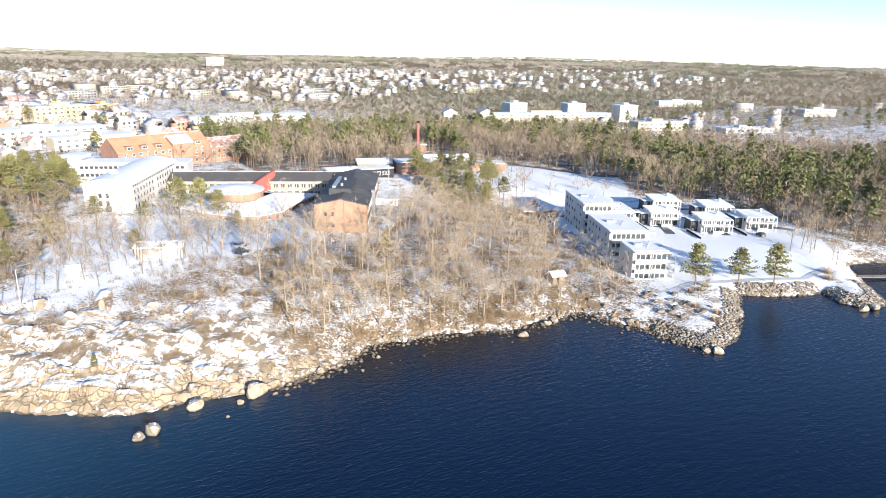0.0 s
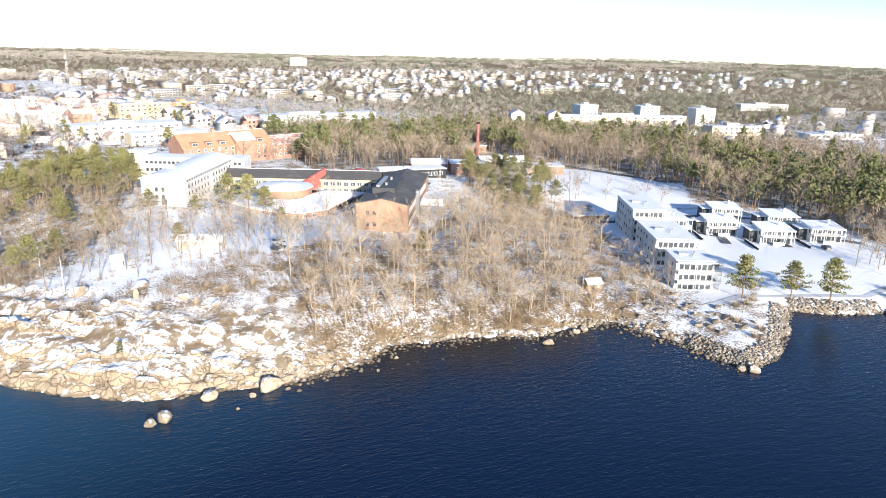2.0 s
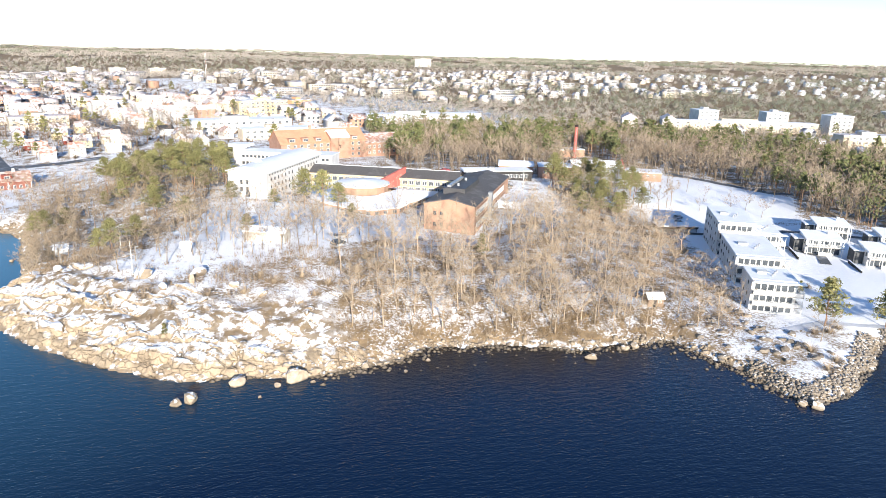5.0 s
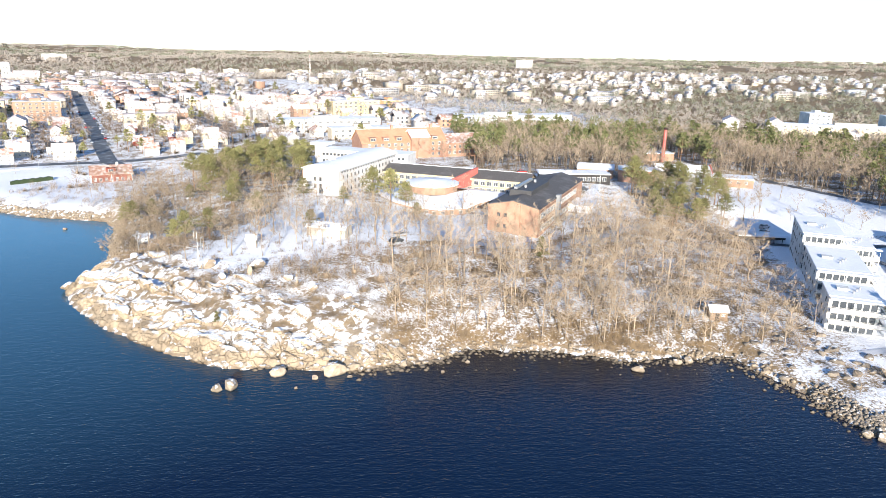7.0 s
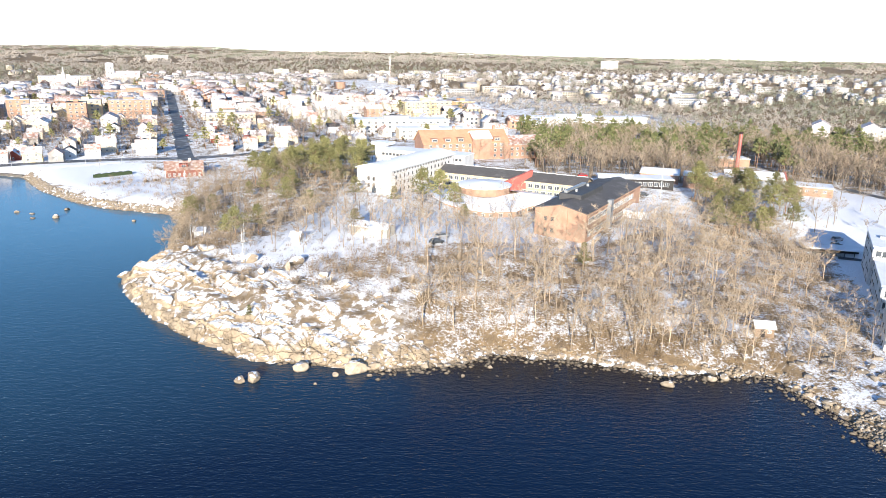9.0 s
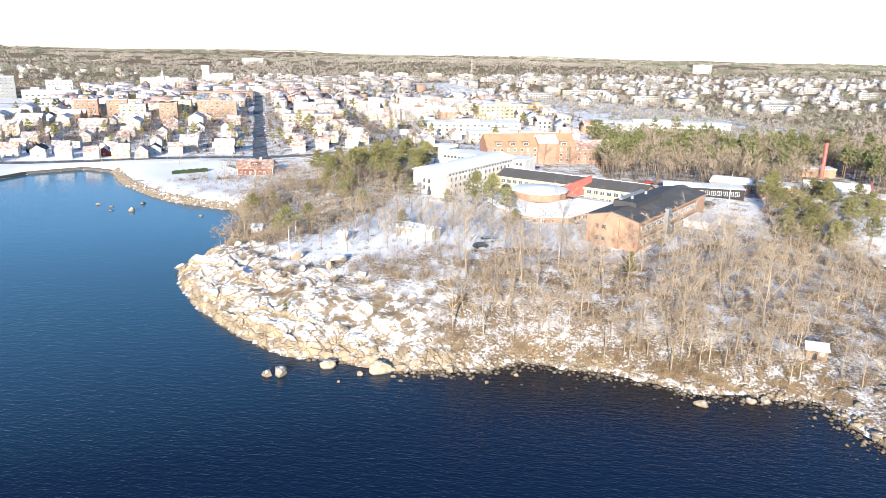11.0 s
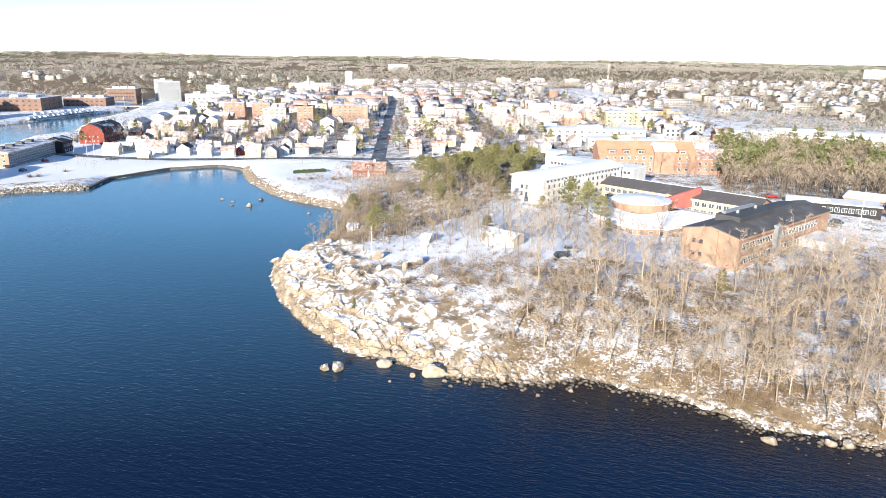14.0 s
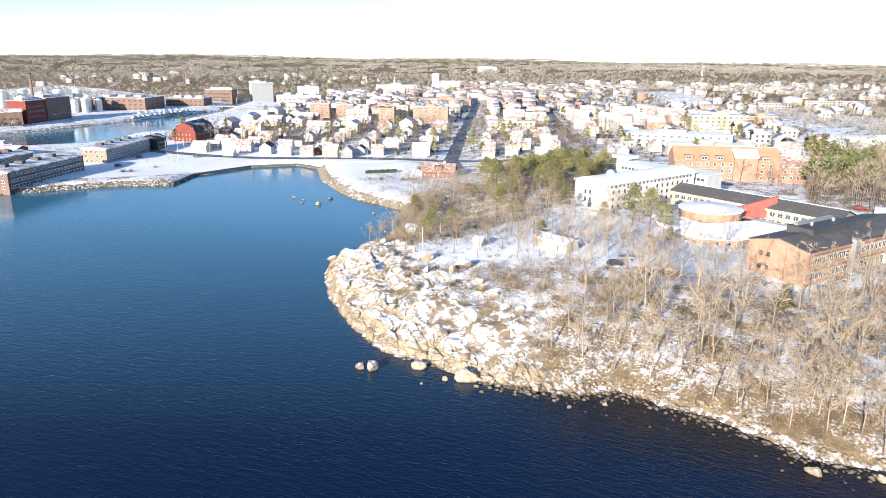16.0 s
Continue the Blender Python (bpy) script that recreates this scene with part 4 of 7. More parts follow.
def school_red():
    u = (0.955, 0.297)
    claim(46, 338, u, 70, 16)
    t = thing("red_school", "long red brick school with a tiled roof", "school", spot(46, 338, u, 10.0))
    part("wall", gable_wall(46, 16, 8.6, 5.6, "x"), BRICKRED, t, "red brick wall")
    low = part("low_wing", gable_wall(24, 14, 6.8, 3.8, "x"), BRICKRED, t, "lower red brick wing", at=pose(46.05, 1.2, 0))
    tiles = mat("tile_orange", (0.5, 0.30, 0.19), 0.8, vary=0.18, scale=3, second=(0.45, 0.25, 0.155))
    part("roof", gable_roof(46, 16, 8.6, 5.6, "x", TILE, 0.6, 0.3), tiles, t, "orange tiled roof")
    part("low_roof", gable_roof(24, 14, 6.8, 3.8, "x", TILE, 0.5, 0.3), TILE, low, "tiled roof with thin snow")
    windows(low, 24, 14, "f", (0.9, 3.8), 7, 1.3, 1.6, 1.5, 1.5)
    part("snow_patch", M().hull([(8.3, 14.5), (16.6, 8.7), (16.6, 8.9), (8.3, 14.7)], "x", 0, 46), SNOW, t)
    windows(t, 46, 16, "f", (0.9, 3.6, 6.3), 12, 1.3, 1.6, 2, 2)
    for x in (4, 11, 18, 38):
        d = part("dormer", M().hull([(0, 8.9), (3.4, 8.9), (3.4, 11.0), (0, 11.0)], "x", x, x + 3.6), BRICKRED, t)
        part("window", win_mesh(2.6, 1.2, "white")[2], None, d, at=pose(x + 1.8, 0, 9.4))
    q = M().hull([(-1.4, -2), (9, -2), (9, 10.6), (4, 13.4), (-1.4, 10.6)], "x", 26, 36)
    bay = part("gable_bay", q, BRICKRED, t, "projecting red brick bay")
    part("bay_roof", M().hull([(-2, 10.5), (4, 13.7), (9, 10.9), (9, 11.3), (4, 14.1), (-2, 10.9)], "x", 25.6, 36.4), SNOW, bay)
    windows(bay, 10, 4, "f", (0.9, 3.6, 6.6), 3, 1.3, 1.6, 27, -26)
    for x in (18, 40):
        part("chimney", M().box(x, 7.2, 12, x + 1.2, 8.6, 16.2), BRICKRED, t)


def school_black():
    u = (0.993, -0.12)
    claim(120.5, 277.5, u, 30, 10)
    t = thing("pavilion", "long black timber school pavilion with white-framed windows", "school", spot(120.5, 277.5, u, 9.6))
    flat_block(t, 30, 10, 3.9, DARKWOOD, SNOW, wl="black boarded wall")
    windows(t, 30, 10, "f", (1.1,), 12, 1.7, 1.7, 1.5, 1.5, near=True)
    part("roof_hatch", M().box(11, 4, 3.9, 14, 7, 5.2), GREYWALL, t)
    part("snow_bank", M().hull([(-0.6, 3.9), (10, 3.9), (9.6, 4.5), (6, 4.9), (0, 4.4)], "x", -1, 12), SNOW, t)
    u = (0.93, -0.37)
    claim(142, 293, u, 16, 10)
    t = thing("pavilion", "school workshop with a pale blue sawtooth roof", "school", spot(142, 293, u, 9.6))
    part("wall", M().box(0, 0, -2, 16, 10, 3.6), BRICK, t)
    part("roof", M().hull([(0, 3.6), (10, 3.6), (10, 5.0), (0, 4.0)], "x", -0.4, 16.4), SNOW, t)
    windows(t, 16, 10, "f", (1.4,), 5, 1.6, 1.4, 1, 1)
    claim(159, 285, u, 16, 12)
    t = thing("annex", "red brick school annex with a snowy flat roof", "school", spot(158, 284, u, 9.6))
    flat_block(t, 16, 12, 4.3, BRICKRED, SNOW, wl="red brick wall")
    windows(t, 16, 12, "f", (1.3,), 4, 1.3, 1.3, 1.5, 1.5)
    g = (0.95, -0.3)
    claim(180, 292, g, 24, 14)
    t = thing("gymnasium", "gymnasium with a pale metal roof and red gable trim", "gymnasium", spot(180, 292, g, 7.4))
    part("wall", gable_wall(24, 14, 4.6, 2.2, "x"), GREYWALL, t)
    part("roof", gable_roof(24, 14, 4.6, 2.2, "x", SNOW), SNOW, t, "snowy metal roof")
    part("gable_trim", M().hull([(-0.5, 4.4), (7, 7.1), (14.5, 4.4), (14.5, 5.0), (7, 7.7), (-0.5, 5.0)], "x", 24.4, 25.0), REDPAINT, t, "red gable trim")
    windows(t, 24, 14, "f", (1.6,), 6, 1.6, 1.2, 2, 2)
    claim(206, 292, (0.9, -0.43), 20, 12)
    t = thing("shed", "low brick building with a snowy flat roof", "building", spot(206, 292, (0.9, -0.43), 5.6))
    flat_block(t, 20, 12, 3.2, BRICK, SNOW)
    windows(t, 20, 12, "f", (1.1,), 5, 1.4, 1.1, 1.5, 1.5)
    z = zat(211, 350)
    t = thing("chimney_stack", "tall red sheet-metal boiler chimney", "chimney", pose(211, 350, z))
    part("shaft", M().tube([(0, 0, -1), (0, 0, 18.5)], [1.0, 0.85], 16, cap=True), REDPAINT, t)
    part("rim", M().tube([(0, 0, 17.6), (0, 0, 18.7)], [1.0, 1.0], 16, cap=True), mat("soot", (0.05, 0.03, 0.03), 0.9), t)
    part("ladder", ladder_rail(17, 0.5, 34), METAL, t, at=Matrix.Translation((0, -1.1, 0.5)) @ Matrix.Rotation(radians(-90), 4, "Y"))
    claim(203, 356, (1, 0), 16, 10)
    FOOT.append([(194, 290), (226, 290), (219, 353), (202, 353)])
    t = thing("boiler_house", "low boiler house with a snowy roof", "building", pose(203, 353, z))
    flat_block(t, 16, 9, 4, BRICK, SNOW)


school_gable_wing()
school_cross_wing()
school_hall()
school_white()
school_red()
school_black()


# ---- apartments and villas by the shore ----
def terrace_block(x, y, L, W, z0, floors, label):
    u = (0.875, -0.485)
    h = floors * 2.85 + 0.4
    claim(x, y, u, L, W)
    t = thing("apartment_block", label, "apartment block", spot(x, y, u, z0), "stepped shore apartments")
    flat_block(t, L, W, h, WHITE, SNOW, wl="white rendered wall", rl="thick snow on a flat roof")
    part("roof_stair", M().box(L * 0.2, W * 0.45, h, L * 0.2 + 2.6, W * 0.45 + 2.2, h + 0.9), OFFWHITE, t)
    for k in range(3):
        part("roof_vent", M().tube([(L * 0.5 + k, W * 0.3 + 2 * k, h), (L * 0.5 + k, W * 0.3 + 2 * k, h + 1.0)], [0.25, 0.25], 8, cap=True), METAL, t)
    n = max(2, int(W / 4))
    for f in range(floors):
        z = f * 2.85
        windows(t, L, W, "l", (z + 0.9,), n, 0.85, 1.1, 1.5, 1.5, "dark", near=True, skip=((f + 1) % 3 + 1,))
        part("glazing", M().box(0.5, -0.04, z + 0.5, L - 0.4, 0.03, z + (2.35 if f == floors - 1 else 2.1)), GLASS, t, "dark glazed balcony front")
        for k in range(int(L / 1.6) + 1):
            part("mullion", M().box(0.5 + 1.6 * k, -0.12, z + 0.5, 0.78 + 1.6 * k, -0.045, z + 2.35), FRAME, t)
        b = part("balcony", M().box(0.3, -1.7, z - 0.12, L + 1.4, 0, z + 0.08), CONCRETE, t, "balcony slab with a light railing")
        part("parapet", M().box(0.3, -1.7, z + 0.08, L + 1.4, -1.6, z + 0.95), WHITE, b, "pale balcony parapet")
        part("railing", ladder_rail(L + 1.0, 0.35, int(L)), FRAME, b, at=pose(0.3, -1.65, z + 0.95))
        b = part("balcony", M().box(L, 0, z - 0.12, L + 1.5, W * 0.6, z + 0.08), CONCRETE, t)
        part("railing", ladder_rail(W * 0.6 + 1.6, 1.0, int(W * 1.4)), FRAME, b, at=pose(L + 1.45, -1.6, z + 0.08, 0, 0, 90))
        for px in (0.4, L * 0.5, L + 1.3):
            part("balcony_post", M().box(px - 0.06, -1.68, z + 0.08, px + 0.06, -1.56, z + 2.75), FRAME, b)
    part("canopy", M().box(-0.1, -2.0, h - 0.05, L + 1.7, 0, h + 0.2), SNOW, t)
    return t


terrace_block(171.6, 175.2, 11, 24.5, 1.7, 4, "tall white rendered apartment block with a snowy flat roof")
terrace_block(181.4, 170.4, 8.2, 15, 1.7, 3, "lower white apartment wing with balconies beside a taller block")
terrace_block(158.3, 150.2, 12.5, 24, 1.7, 3, "white rendered apartment block stepping down to the shore")
terrace_block(148.2, 131.8, 10.8, 11, 1.2, 3, "white shore apartment block with glazed balconies")


def villa(x, y, turn, label):
    z0 = zat(x, y) + 0.25
    a = radians(turn)
    u = (math.cos(a), math.sin(a))
    claim(x, y, u, 12, 12)
    t = thing("villa", label, "villa", spot(x, y, u, z0), "villas on the lawn")
    part("wall", M().hull([(0, -2), (8.8, -2), (8.8, 5.5), (0, 4.85)], "x", 0, 10.8), WHITE, t, "white rendered wall")
    part("roof", M().hull([(-1.5, 4.72), (9.2, 5.5), (9.2, 5.85), (-1.5, 5.07)], "x", -0.4, 11.2), SNOW, t, "mono-pitched roof under thick snow")
    part("side_wing", M().box(-2.8, 3.0, -2, -0.05, 8.6, 3.9), mat("charcoal_board", (0.09, 0.095, 0.1), 0.8, vary=0.25, scale=1.2, detail_scale=25), t, "charcoal boarded side wing")
    part("wing_roof", M().box(-3.1, 2.7, 3.9, 0.05, 8.9, 4.2), SNOW, t)
    part("glazing", M().box(0.3, -0.03, 0.05, 10.5, 0.04, 2.45), GLASS, t, "dark ground-floor glass front")
    for k in range(7):
        part("mullion", M().box(0.3 + 1.68 * k, -0.09, 0.05, 0.43 + 1.68 * k, -0.03, 2.45), FRAME, t)
    windows(t, 10.8, 8.8, "f", (2.85,), 6, 1.4, 1.8, 0.4, 0.4, near=True)
    b = part("balcony", M().box(-0.2, -2.4, 2.55, 11.0, 0, 2.75), CONCRETE, t)
    part("railing", ladder_rail(11.0, 1.0, 28), FRAME, b, at=pose(-0.1, -2.35, 2.75))
    part("snow_strip", M().box(0.0, -2.2, 2.755, 10.8, -1.2, 2.87), SNOW, b)
    for px in (0.1, 3.6, 7.1, 10.6):
        part("post", M().box(px - 0.09, -2.35, -1, px + 0.09, -2.17, 4.7), FRAME, t)
    part("screen", M().box(3.8, -2.3, -1, 7.6, -2.2, 1.1), WHITE, t, "white terrace screen")
    part("chimney", M().box(7.6, 5, 5, 8.3, 5.7, 6.9), WHITE, t)
    part("chimney_cap", M().box(7.5, 4.9, 6.9, 8.4, 5.8, 7.05), METAL, t)
    windows(t, 10.8, 8.8, "l", (2.9,), 1, 1.0, 1.2, 0.3, 6.4, "dark")
    wall = part("retaining_wall", M().box(-4.2, -9, -1, -3.9, 3, 0.75), DARKWOOD, t, "dark retaining wall beside the drive")
    part("coping", M().box(-4.25, -9, 0.75, -3.85, 3, 0.85), SNOW, wall)
    return t


for vx, vy, lab in ((221.5, 184.5, "white villa with a snowy sloping roof behind the others"), (203.5, 170.5, "white villa with a balcony facing the lawn"),
                    (231, 166.5, "white villa near the wood with a balcony"), (211, 153.5, "white villa with balcony posts on the lawn"), (229.5, 147.5, "white villa with a wide roof at the end of the row")):
    villa(vx, vy, -30, lab)


def small_hut(x, y, w, d, h, turn, wall, label):
    z0 = zat(x, y)
    t = thing("hut", label, "hut", pose(x, y, z0, 0, 0, turn))
    part("wall", gable_wall(w, d, h, 0.9, "x", -1.5), wall, t)
    part("roof", gable_roof(w, d, h, 0.9, "x", SNOW, 0.35, 0.25), SNOW, t, "snow-covered roof")
    part("door", M().box(w * 0.3, -0.06, 0, w * 0.3 + 0.9, 0.04, min(2.0, h - 0.1)), DARKWOOD if y < 150 else FRAME, t)
    part("window", win_mesh(0.8, 0.7, "white")[2], None, t, at=pose(w * 0.75, 0, 1.0))
    FOOT.append([(x - 1, y - 1), (x + w + 1, y - 1), (x + w + 1, y + d + 1), (x - 1, y + d + 1)])


small_hut(121.5, 136.5, 4.0, 3.2, 2.3, -12, mat("weathered_board", (0.28, 0.2, 0.14), 0.9, vary=0.25, scale=1, detail_scale=25), "small shoreside hut with a snowy roof")
small_hut(8.5, 186, 2.6, 2.4, 1.9, -5, mat("hut_board", (0.42, 0.4, 0.37), 0.85, vary=0.15, scale=1), "small white hut with a snowy roof")
small_hut(25, 193, 12, 5, 2.8, -25, mat("pale_cream_board", (0.5, 0.46, 0.4), 0.85, vary=0.15, scale=1.5, detail_scale=25), "long pale garden house with a snowy roof")
small_hut(-28, 212, 3.5, 3, 2.0, 10, WHITE, "small white shed above the rocks")


t = thing("carport", "long dark carport with a snowy roof behind the flats", "carport", spot(171, 206, (0.957, -0.29), zat(178, 203)))
claim(171, 206, (0.957, -0.29), 17, 6)
part("roof", M().box(-0.4, -0.4, 2.5, 17.4, 6.4, 2.85), SNOW, t)
part("rear_wall", M().box(0, 5.8, -1, 17, 6, 2.5), DARKWOOD, t)
for k in range(7):
    part("post", M().box(2.8 * k, 0, -1, 2.8 * k + 0.16, 0.16, 2.5), DARKWOOD, t)

# ---- the harbour side ----
def long_office(x, y, u, L, W, z0, wall, label, side=None):
    claim(x, y, u, L, W)
    t = thing("office_building", label, "office", spot(x, y, u, z0), "harbour offices")
    part("wall", M().box(0, 0, -3, L, W, 8.2), side or mat("steel_clad", (0.17, 0.205, 0.225), 0.5, vary=0.15, scale=3), t, "brick wall" if side else "blue-grey clad wall")
    part("end_wall", M().box(-0.2, 0.02, -3, -0.004, W - 0.02, 8.2), wall, t, "brick end wall")
    part("roof", M().hull([(-0.6, 8.2), (W + 0.6, 8.2), (W + 0.6, 9.0), (W / 2, 9.8), (-0.6, 8.7)], "x", -0.6, L + 0.6), ROOFSNOW, t, "low roof under snow")
    for z in (0.6, 3.3, 6.0):
        band = part("window_band", M().box(1, -0.025, z - 0.15, L - 1, 0.04, z + 1.75), GREYWALL if z < 5 else mat("steel_band", (0.12, 0.16, 0.18), 0.5), t)
    windows(t, L, W, "f", (0.7, 3.4, 6.1), int(L / 2.6), 1.9, 1.5, 1.2, 1.2)
    windows(t, L, W, "l", (0.7, 3.4, 6.1), 4, 1.6, 1.5, 1.2, 1.2, off=-0.2)
    windows(t, L, W, "r", (0.7, 3.4, 6.1), 4, 1.6, 1.5, 1.2, 1.2)
    for k in range(4):
        part("roof_plant", M().box(L * 0.2 * (k + 0.6), W * 0.4, 9, L * 0.2 * (k + 0.6) + 3, W * 0.65, 11), DARKROOF, t)


long_office(-259, 280, (-0.37, 0.93), 52, 15, 2.0, BRICK, "three-storey brick harbour office with a snowy roof")
long_office(-230, 203, (-0.34, 0.94), 58, 15, 1.9, BRICKBROWN, "long quay office with steel bands and a snowy roof", mat("quay_brick", (0.17, 0.105, 0.085), 0.85, vary=0.2, scale=3, detail_scale=30))
long_office(-270, 215, (-0.34, 0.94), 40, 14, 1.9, BRICKRED, "red brick office behind the quay")
t = thing("office_end", "dark timber end house of the harbour offices", "building", spot(-278, 334, (-0.37, 0.93), 2.0))
claim(-278, 334, (-0.37, 0.93), 14, 12)
part("wall", gable_wall(14, 12, 7.5, 2.2, "x"), DARKWOOD, t)
part("roof", gable_roof(14, 12, 7.5, 2.2, "x", DARKSNOW), DARKSNOW, t)
windows(t, 14, 12, "f", (1, 4), 4, 1.2, 1.4)

# the big red barn
u = (0.95, 0.31)
claim(-307, 374, u, 17, 30)
t = thing("barn", "big red wooden warehouse with a dark gambrel roof", "warehouse", spot(-306, 375, u, 2.0))
q = M().hull([(0, -2), (0, 7), (2.6, 11.0), (8.5, 13.6), (14.4, 11.0), (17, 7), (17, -2)], "y", 0, 30)
part("wall", q, FALU, t, "red painted boards")
pr = [(-0.5, 6.6), (2.4, 11.2), (8.5, 13.9), (14.6, 11.2), (17.5, 6.6)]
part("roof", M().hull(pr + [(a, b + 0.3) for a, b in pr[::-1]], "y", -0.5, 30.5), DARKSNOW, t, "dark roof with a little snow")
windows(t, 17, 30, "f", (1.4, 4.6), 4, 0.7, 0.9, 3, 3)
windows(t, 17, 30, "r", (1.2, 4.4), 9, 0.9, 1.2)
for k in range(4):
    part("dormer", M().box(13.6, 4 + 6.5 * k, 8.2, 16.8, 6 + 6.5 * k, 10.4), FALU, t)

# mills, silos and works across the river
def works(x, y, u, L, W, h, wall, label, n=8):
    claim(x, y, u, L, W)
    t = thing("factory", label, "factory", spot(x, y, u, 3.0), "works across the river")
    flat_block(t, L, W, h, wall, ROOFSNOW)
    for k in range(3):
        part("roof_house", M().box(L * (0.15 + 0.28 * k), W * 0.3, h, L * (0.15 + 0.28 * k) + 8, W * 0.7, h + 2.5), ROOFSNOW, t)
    windows(t, L, W, "f", tuple(1.5 + 4.2 * i for i in range(int(h / 4.5))), n, 2.4, 1.6, 2, 2, "dark")
    windows(t, L, W, "r", tuple(1.5 + 4.2 * i for i in range(int(h / 4.5))), 4, 2.4, 1.6, 2, 2, "dark")


works(-586, 526, (0.93, 0.37), 64, 46, 13.5, BRICKBROWN, "large brown brick factory with a snowy roof", 10)
works(-556, 606, (0.9, 0.43), 44, 30, 10, BRICKBROWN, "brown brick works beside the river", 8)
works(-575, 690, (0.9, 0.4), 34, 22, 16, BRICKBROWN, "brown brick works hall behind the river quay", 9)
works(-470, 700, (0.9, 0.43), 55, 22, 12, TOWNWHITE, "white hall by the bridge with a snowy roof", 9)
works(-497, 361, (0.55, 0.835), 26, 16, 12, BRICKBROWN, "dark brown mill on the river quay", 5)
works(-492, 393, (-0.3, 0.95), 24, 18, 20, FALU, "tall dark red mill on the river quay", 5)
works(-499, 417, (-0.3, 0.95), 32, 20, 21, BRICKBROWN, "tall brown mill with a flat roof on the quay", 6)
for k in range(22):
    if k < 12:
        sx, sy, sh, sr = -640 + 13 * (k % 6), 430 + 11 * (k % 6) + 22 * (k // 6), 17 + 3 * (k % 3), 4.8
    else:
        sx, sy, sh, sr = -580 + 6.5 * ((k - 12) % 5), 470 + 7 * ((k - 12) % 5) + 16 * ((k - 12) // 5), 13 + 2 * (k % 3), 3.6
    t = thing("silo", "pale steel storage tank on the quay", "silo", pose(sx, sy, 3.0), "storage tanks")
    part("drum", M().tube([(0, 0, -1), (0, 0, sh)], [sr, sr], 16, cap=True), STEEL, t)
    part("cap", M().tube([(0, 0, sh), (0, 0, sh + 1.2)], [sr, 1.0], 16, cap=True), SNOW, t)
    for z in (0.3, 0.65):
        part("hoop", M().tube([(0, 0, sh * z), (0, 0, sh * z + 0.35)], [sr + 0.1, sr + 0.1], 16), METAL, t)
t = thing("factory_chimney", "tall slim dark mill chimney behind the tanks", "chimney", pose(-590, 468, 3))
part("shaft", M().tube([(0, 0, -1), (0, 0, 40)], [1.3, 0.9], 12, cap=True), BRICKBROWN, t)
part("rim", M().tube([(0, 0, 39), (0, 0, 40.4)], [1.2, 1.2], 12, cap=True), DARKWOOD, t)
for k in range(24):
    row = k // 16
    f = k % 16 / 15
    bx, by = -480 - 9 * f - 14 * row, 494 + (88 if row == 0 else 130) * f + 20 * row
    t = thing("moored_boat", "covered white boat laid up on the river quay", "boat", pose(bx, by, max(zat(bx, by), 0.9) + 0.5, 0, 0, 104 + 9 * (k % 4)), "boats by the river")
    part("hull", M().hull([(-1.4, 0.9), (-0.9, -0.3), (0.9, -0.3), (1.4, 0.9)], "x", -3.6, 2.5), FRAME, t)
    part("cover", M().hull([(-1.5, 0.9), (1.5, 0.9), (0, 2.1)], "x", -3.6, 3.0), SNOW, t)
    part("cradle", M().box(-2.4, -1.0, -1.0, -2.1, 1.0, -0.25).box(1.2, -1.0, -1.0, 1.5, 1.0, -0.25), DARKWOOD, t)
# white harbour vessel and a red shed by the inner quay
t = thing("moored_ship", "white passenger boat moored at the river quay", "ship", spot(-398, 300, (0.5, 0.866), 0.0))
part("hull", M().hull([(-3.4, 2.2), (-2.6, -0.6), (2.6, -0.6), (3.4, 2.2)], "x", -9, 13), FRAME, t, "white hull")
part("deckhouse", M().box(-7, -2.6, 2.2, 8, 2.6, 4.6), FRAME, t)
part("upper_deck", M().box(-8, -3.0, 4.6, 9, 3.0, 4.85), SNOW, t)
part("wheelhouse", M().box(2, -1.8, 4.85, 6, 1.8, 7.0), FRAME, t)
windows(t, 15, 5, "f", (3.0,), 7, 1.4, 1.0, -6.5, 8.0)
t = thing("shed", "red boarded quay shed with a snowy roof", "shed", spot(-352, 266, (0.95, 0.3), 2.0))
claim(-352, 266, (0.95, 0.3), 24, 10)
part("wall", gable_wall(24, 10, 4.6, 1.4, "x"), FALU, t)
part("roof", gable_roof(24, 10, 4.6, 1.4, "x", SNOW), ROOFSNOW, t)
windows(t, 24, 10, "f", (1.4,), 6, 1.3, 1.2)
# bridge over the river
t = thing("bridge", "long concrete road bridge over the river", "bridge", spot(-520, 628, (0.93, 0.37), 3.4))
part("deck", M().box(-40, 0, 0, 90, 9, 0.9), CONCRETE, t)
part("railing", ladder_rail(130, 1.1, 60), METAL, t, at=pose(-40, 0.2, 0.9))
for k in range(5):
    part("pier", M().box(-20 + 20 * k, 2, -5, -18 + 20 * k, 7, 0), CONCRETE, t)
    part("lamp_mast", M().tube([(-20 + 20 * k, 1, 0), (-20 + 20 * k, 1, 11)], [0.25, 0.12], 6), FRAME, t)


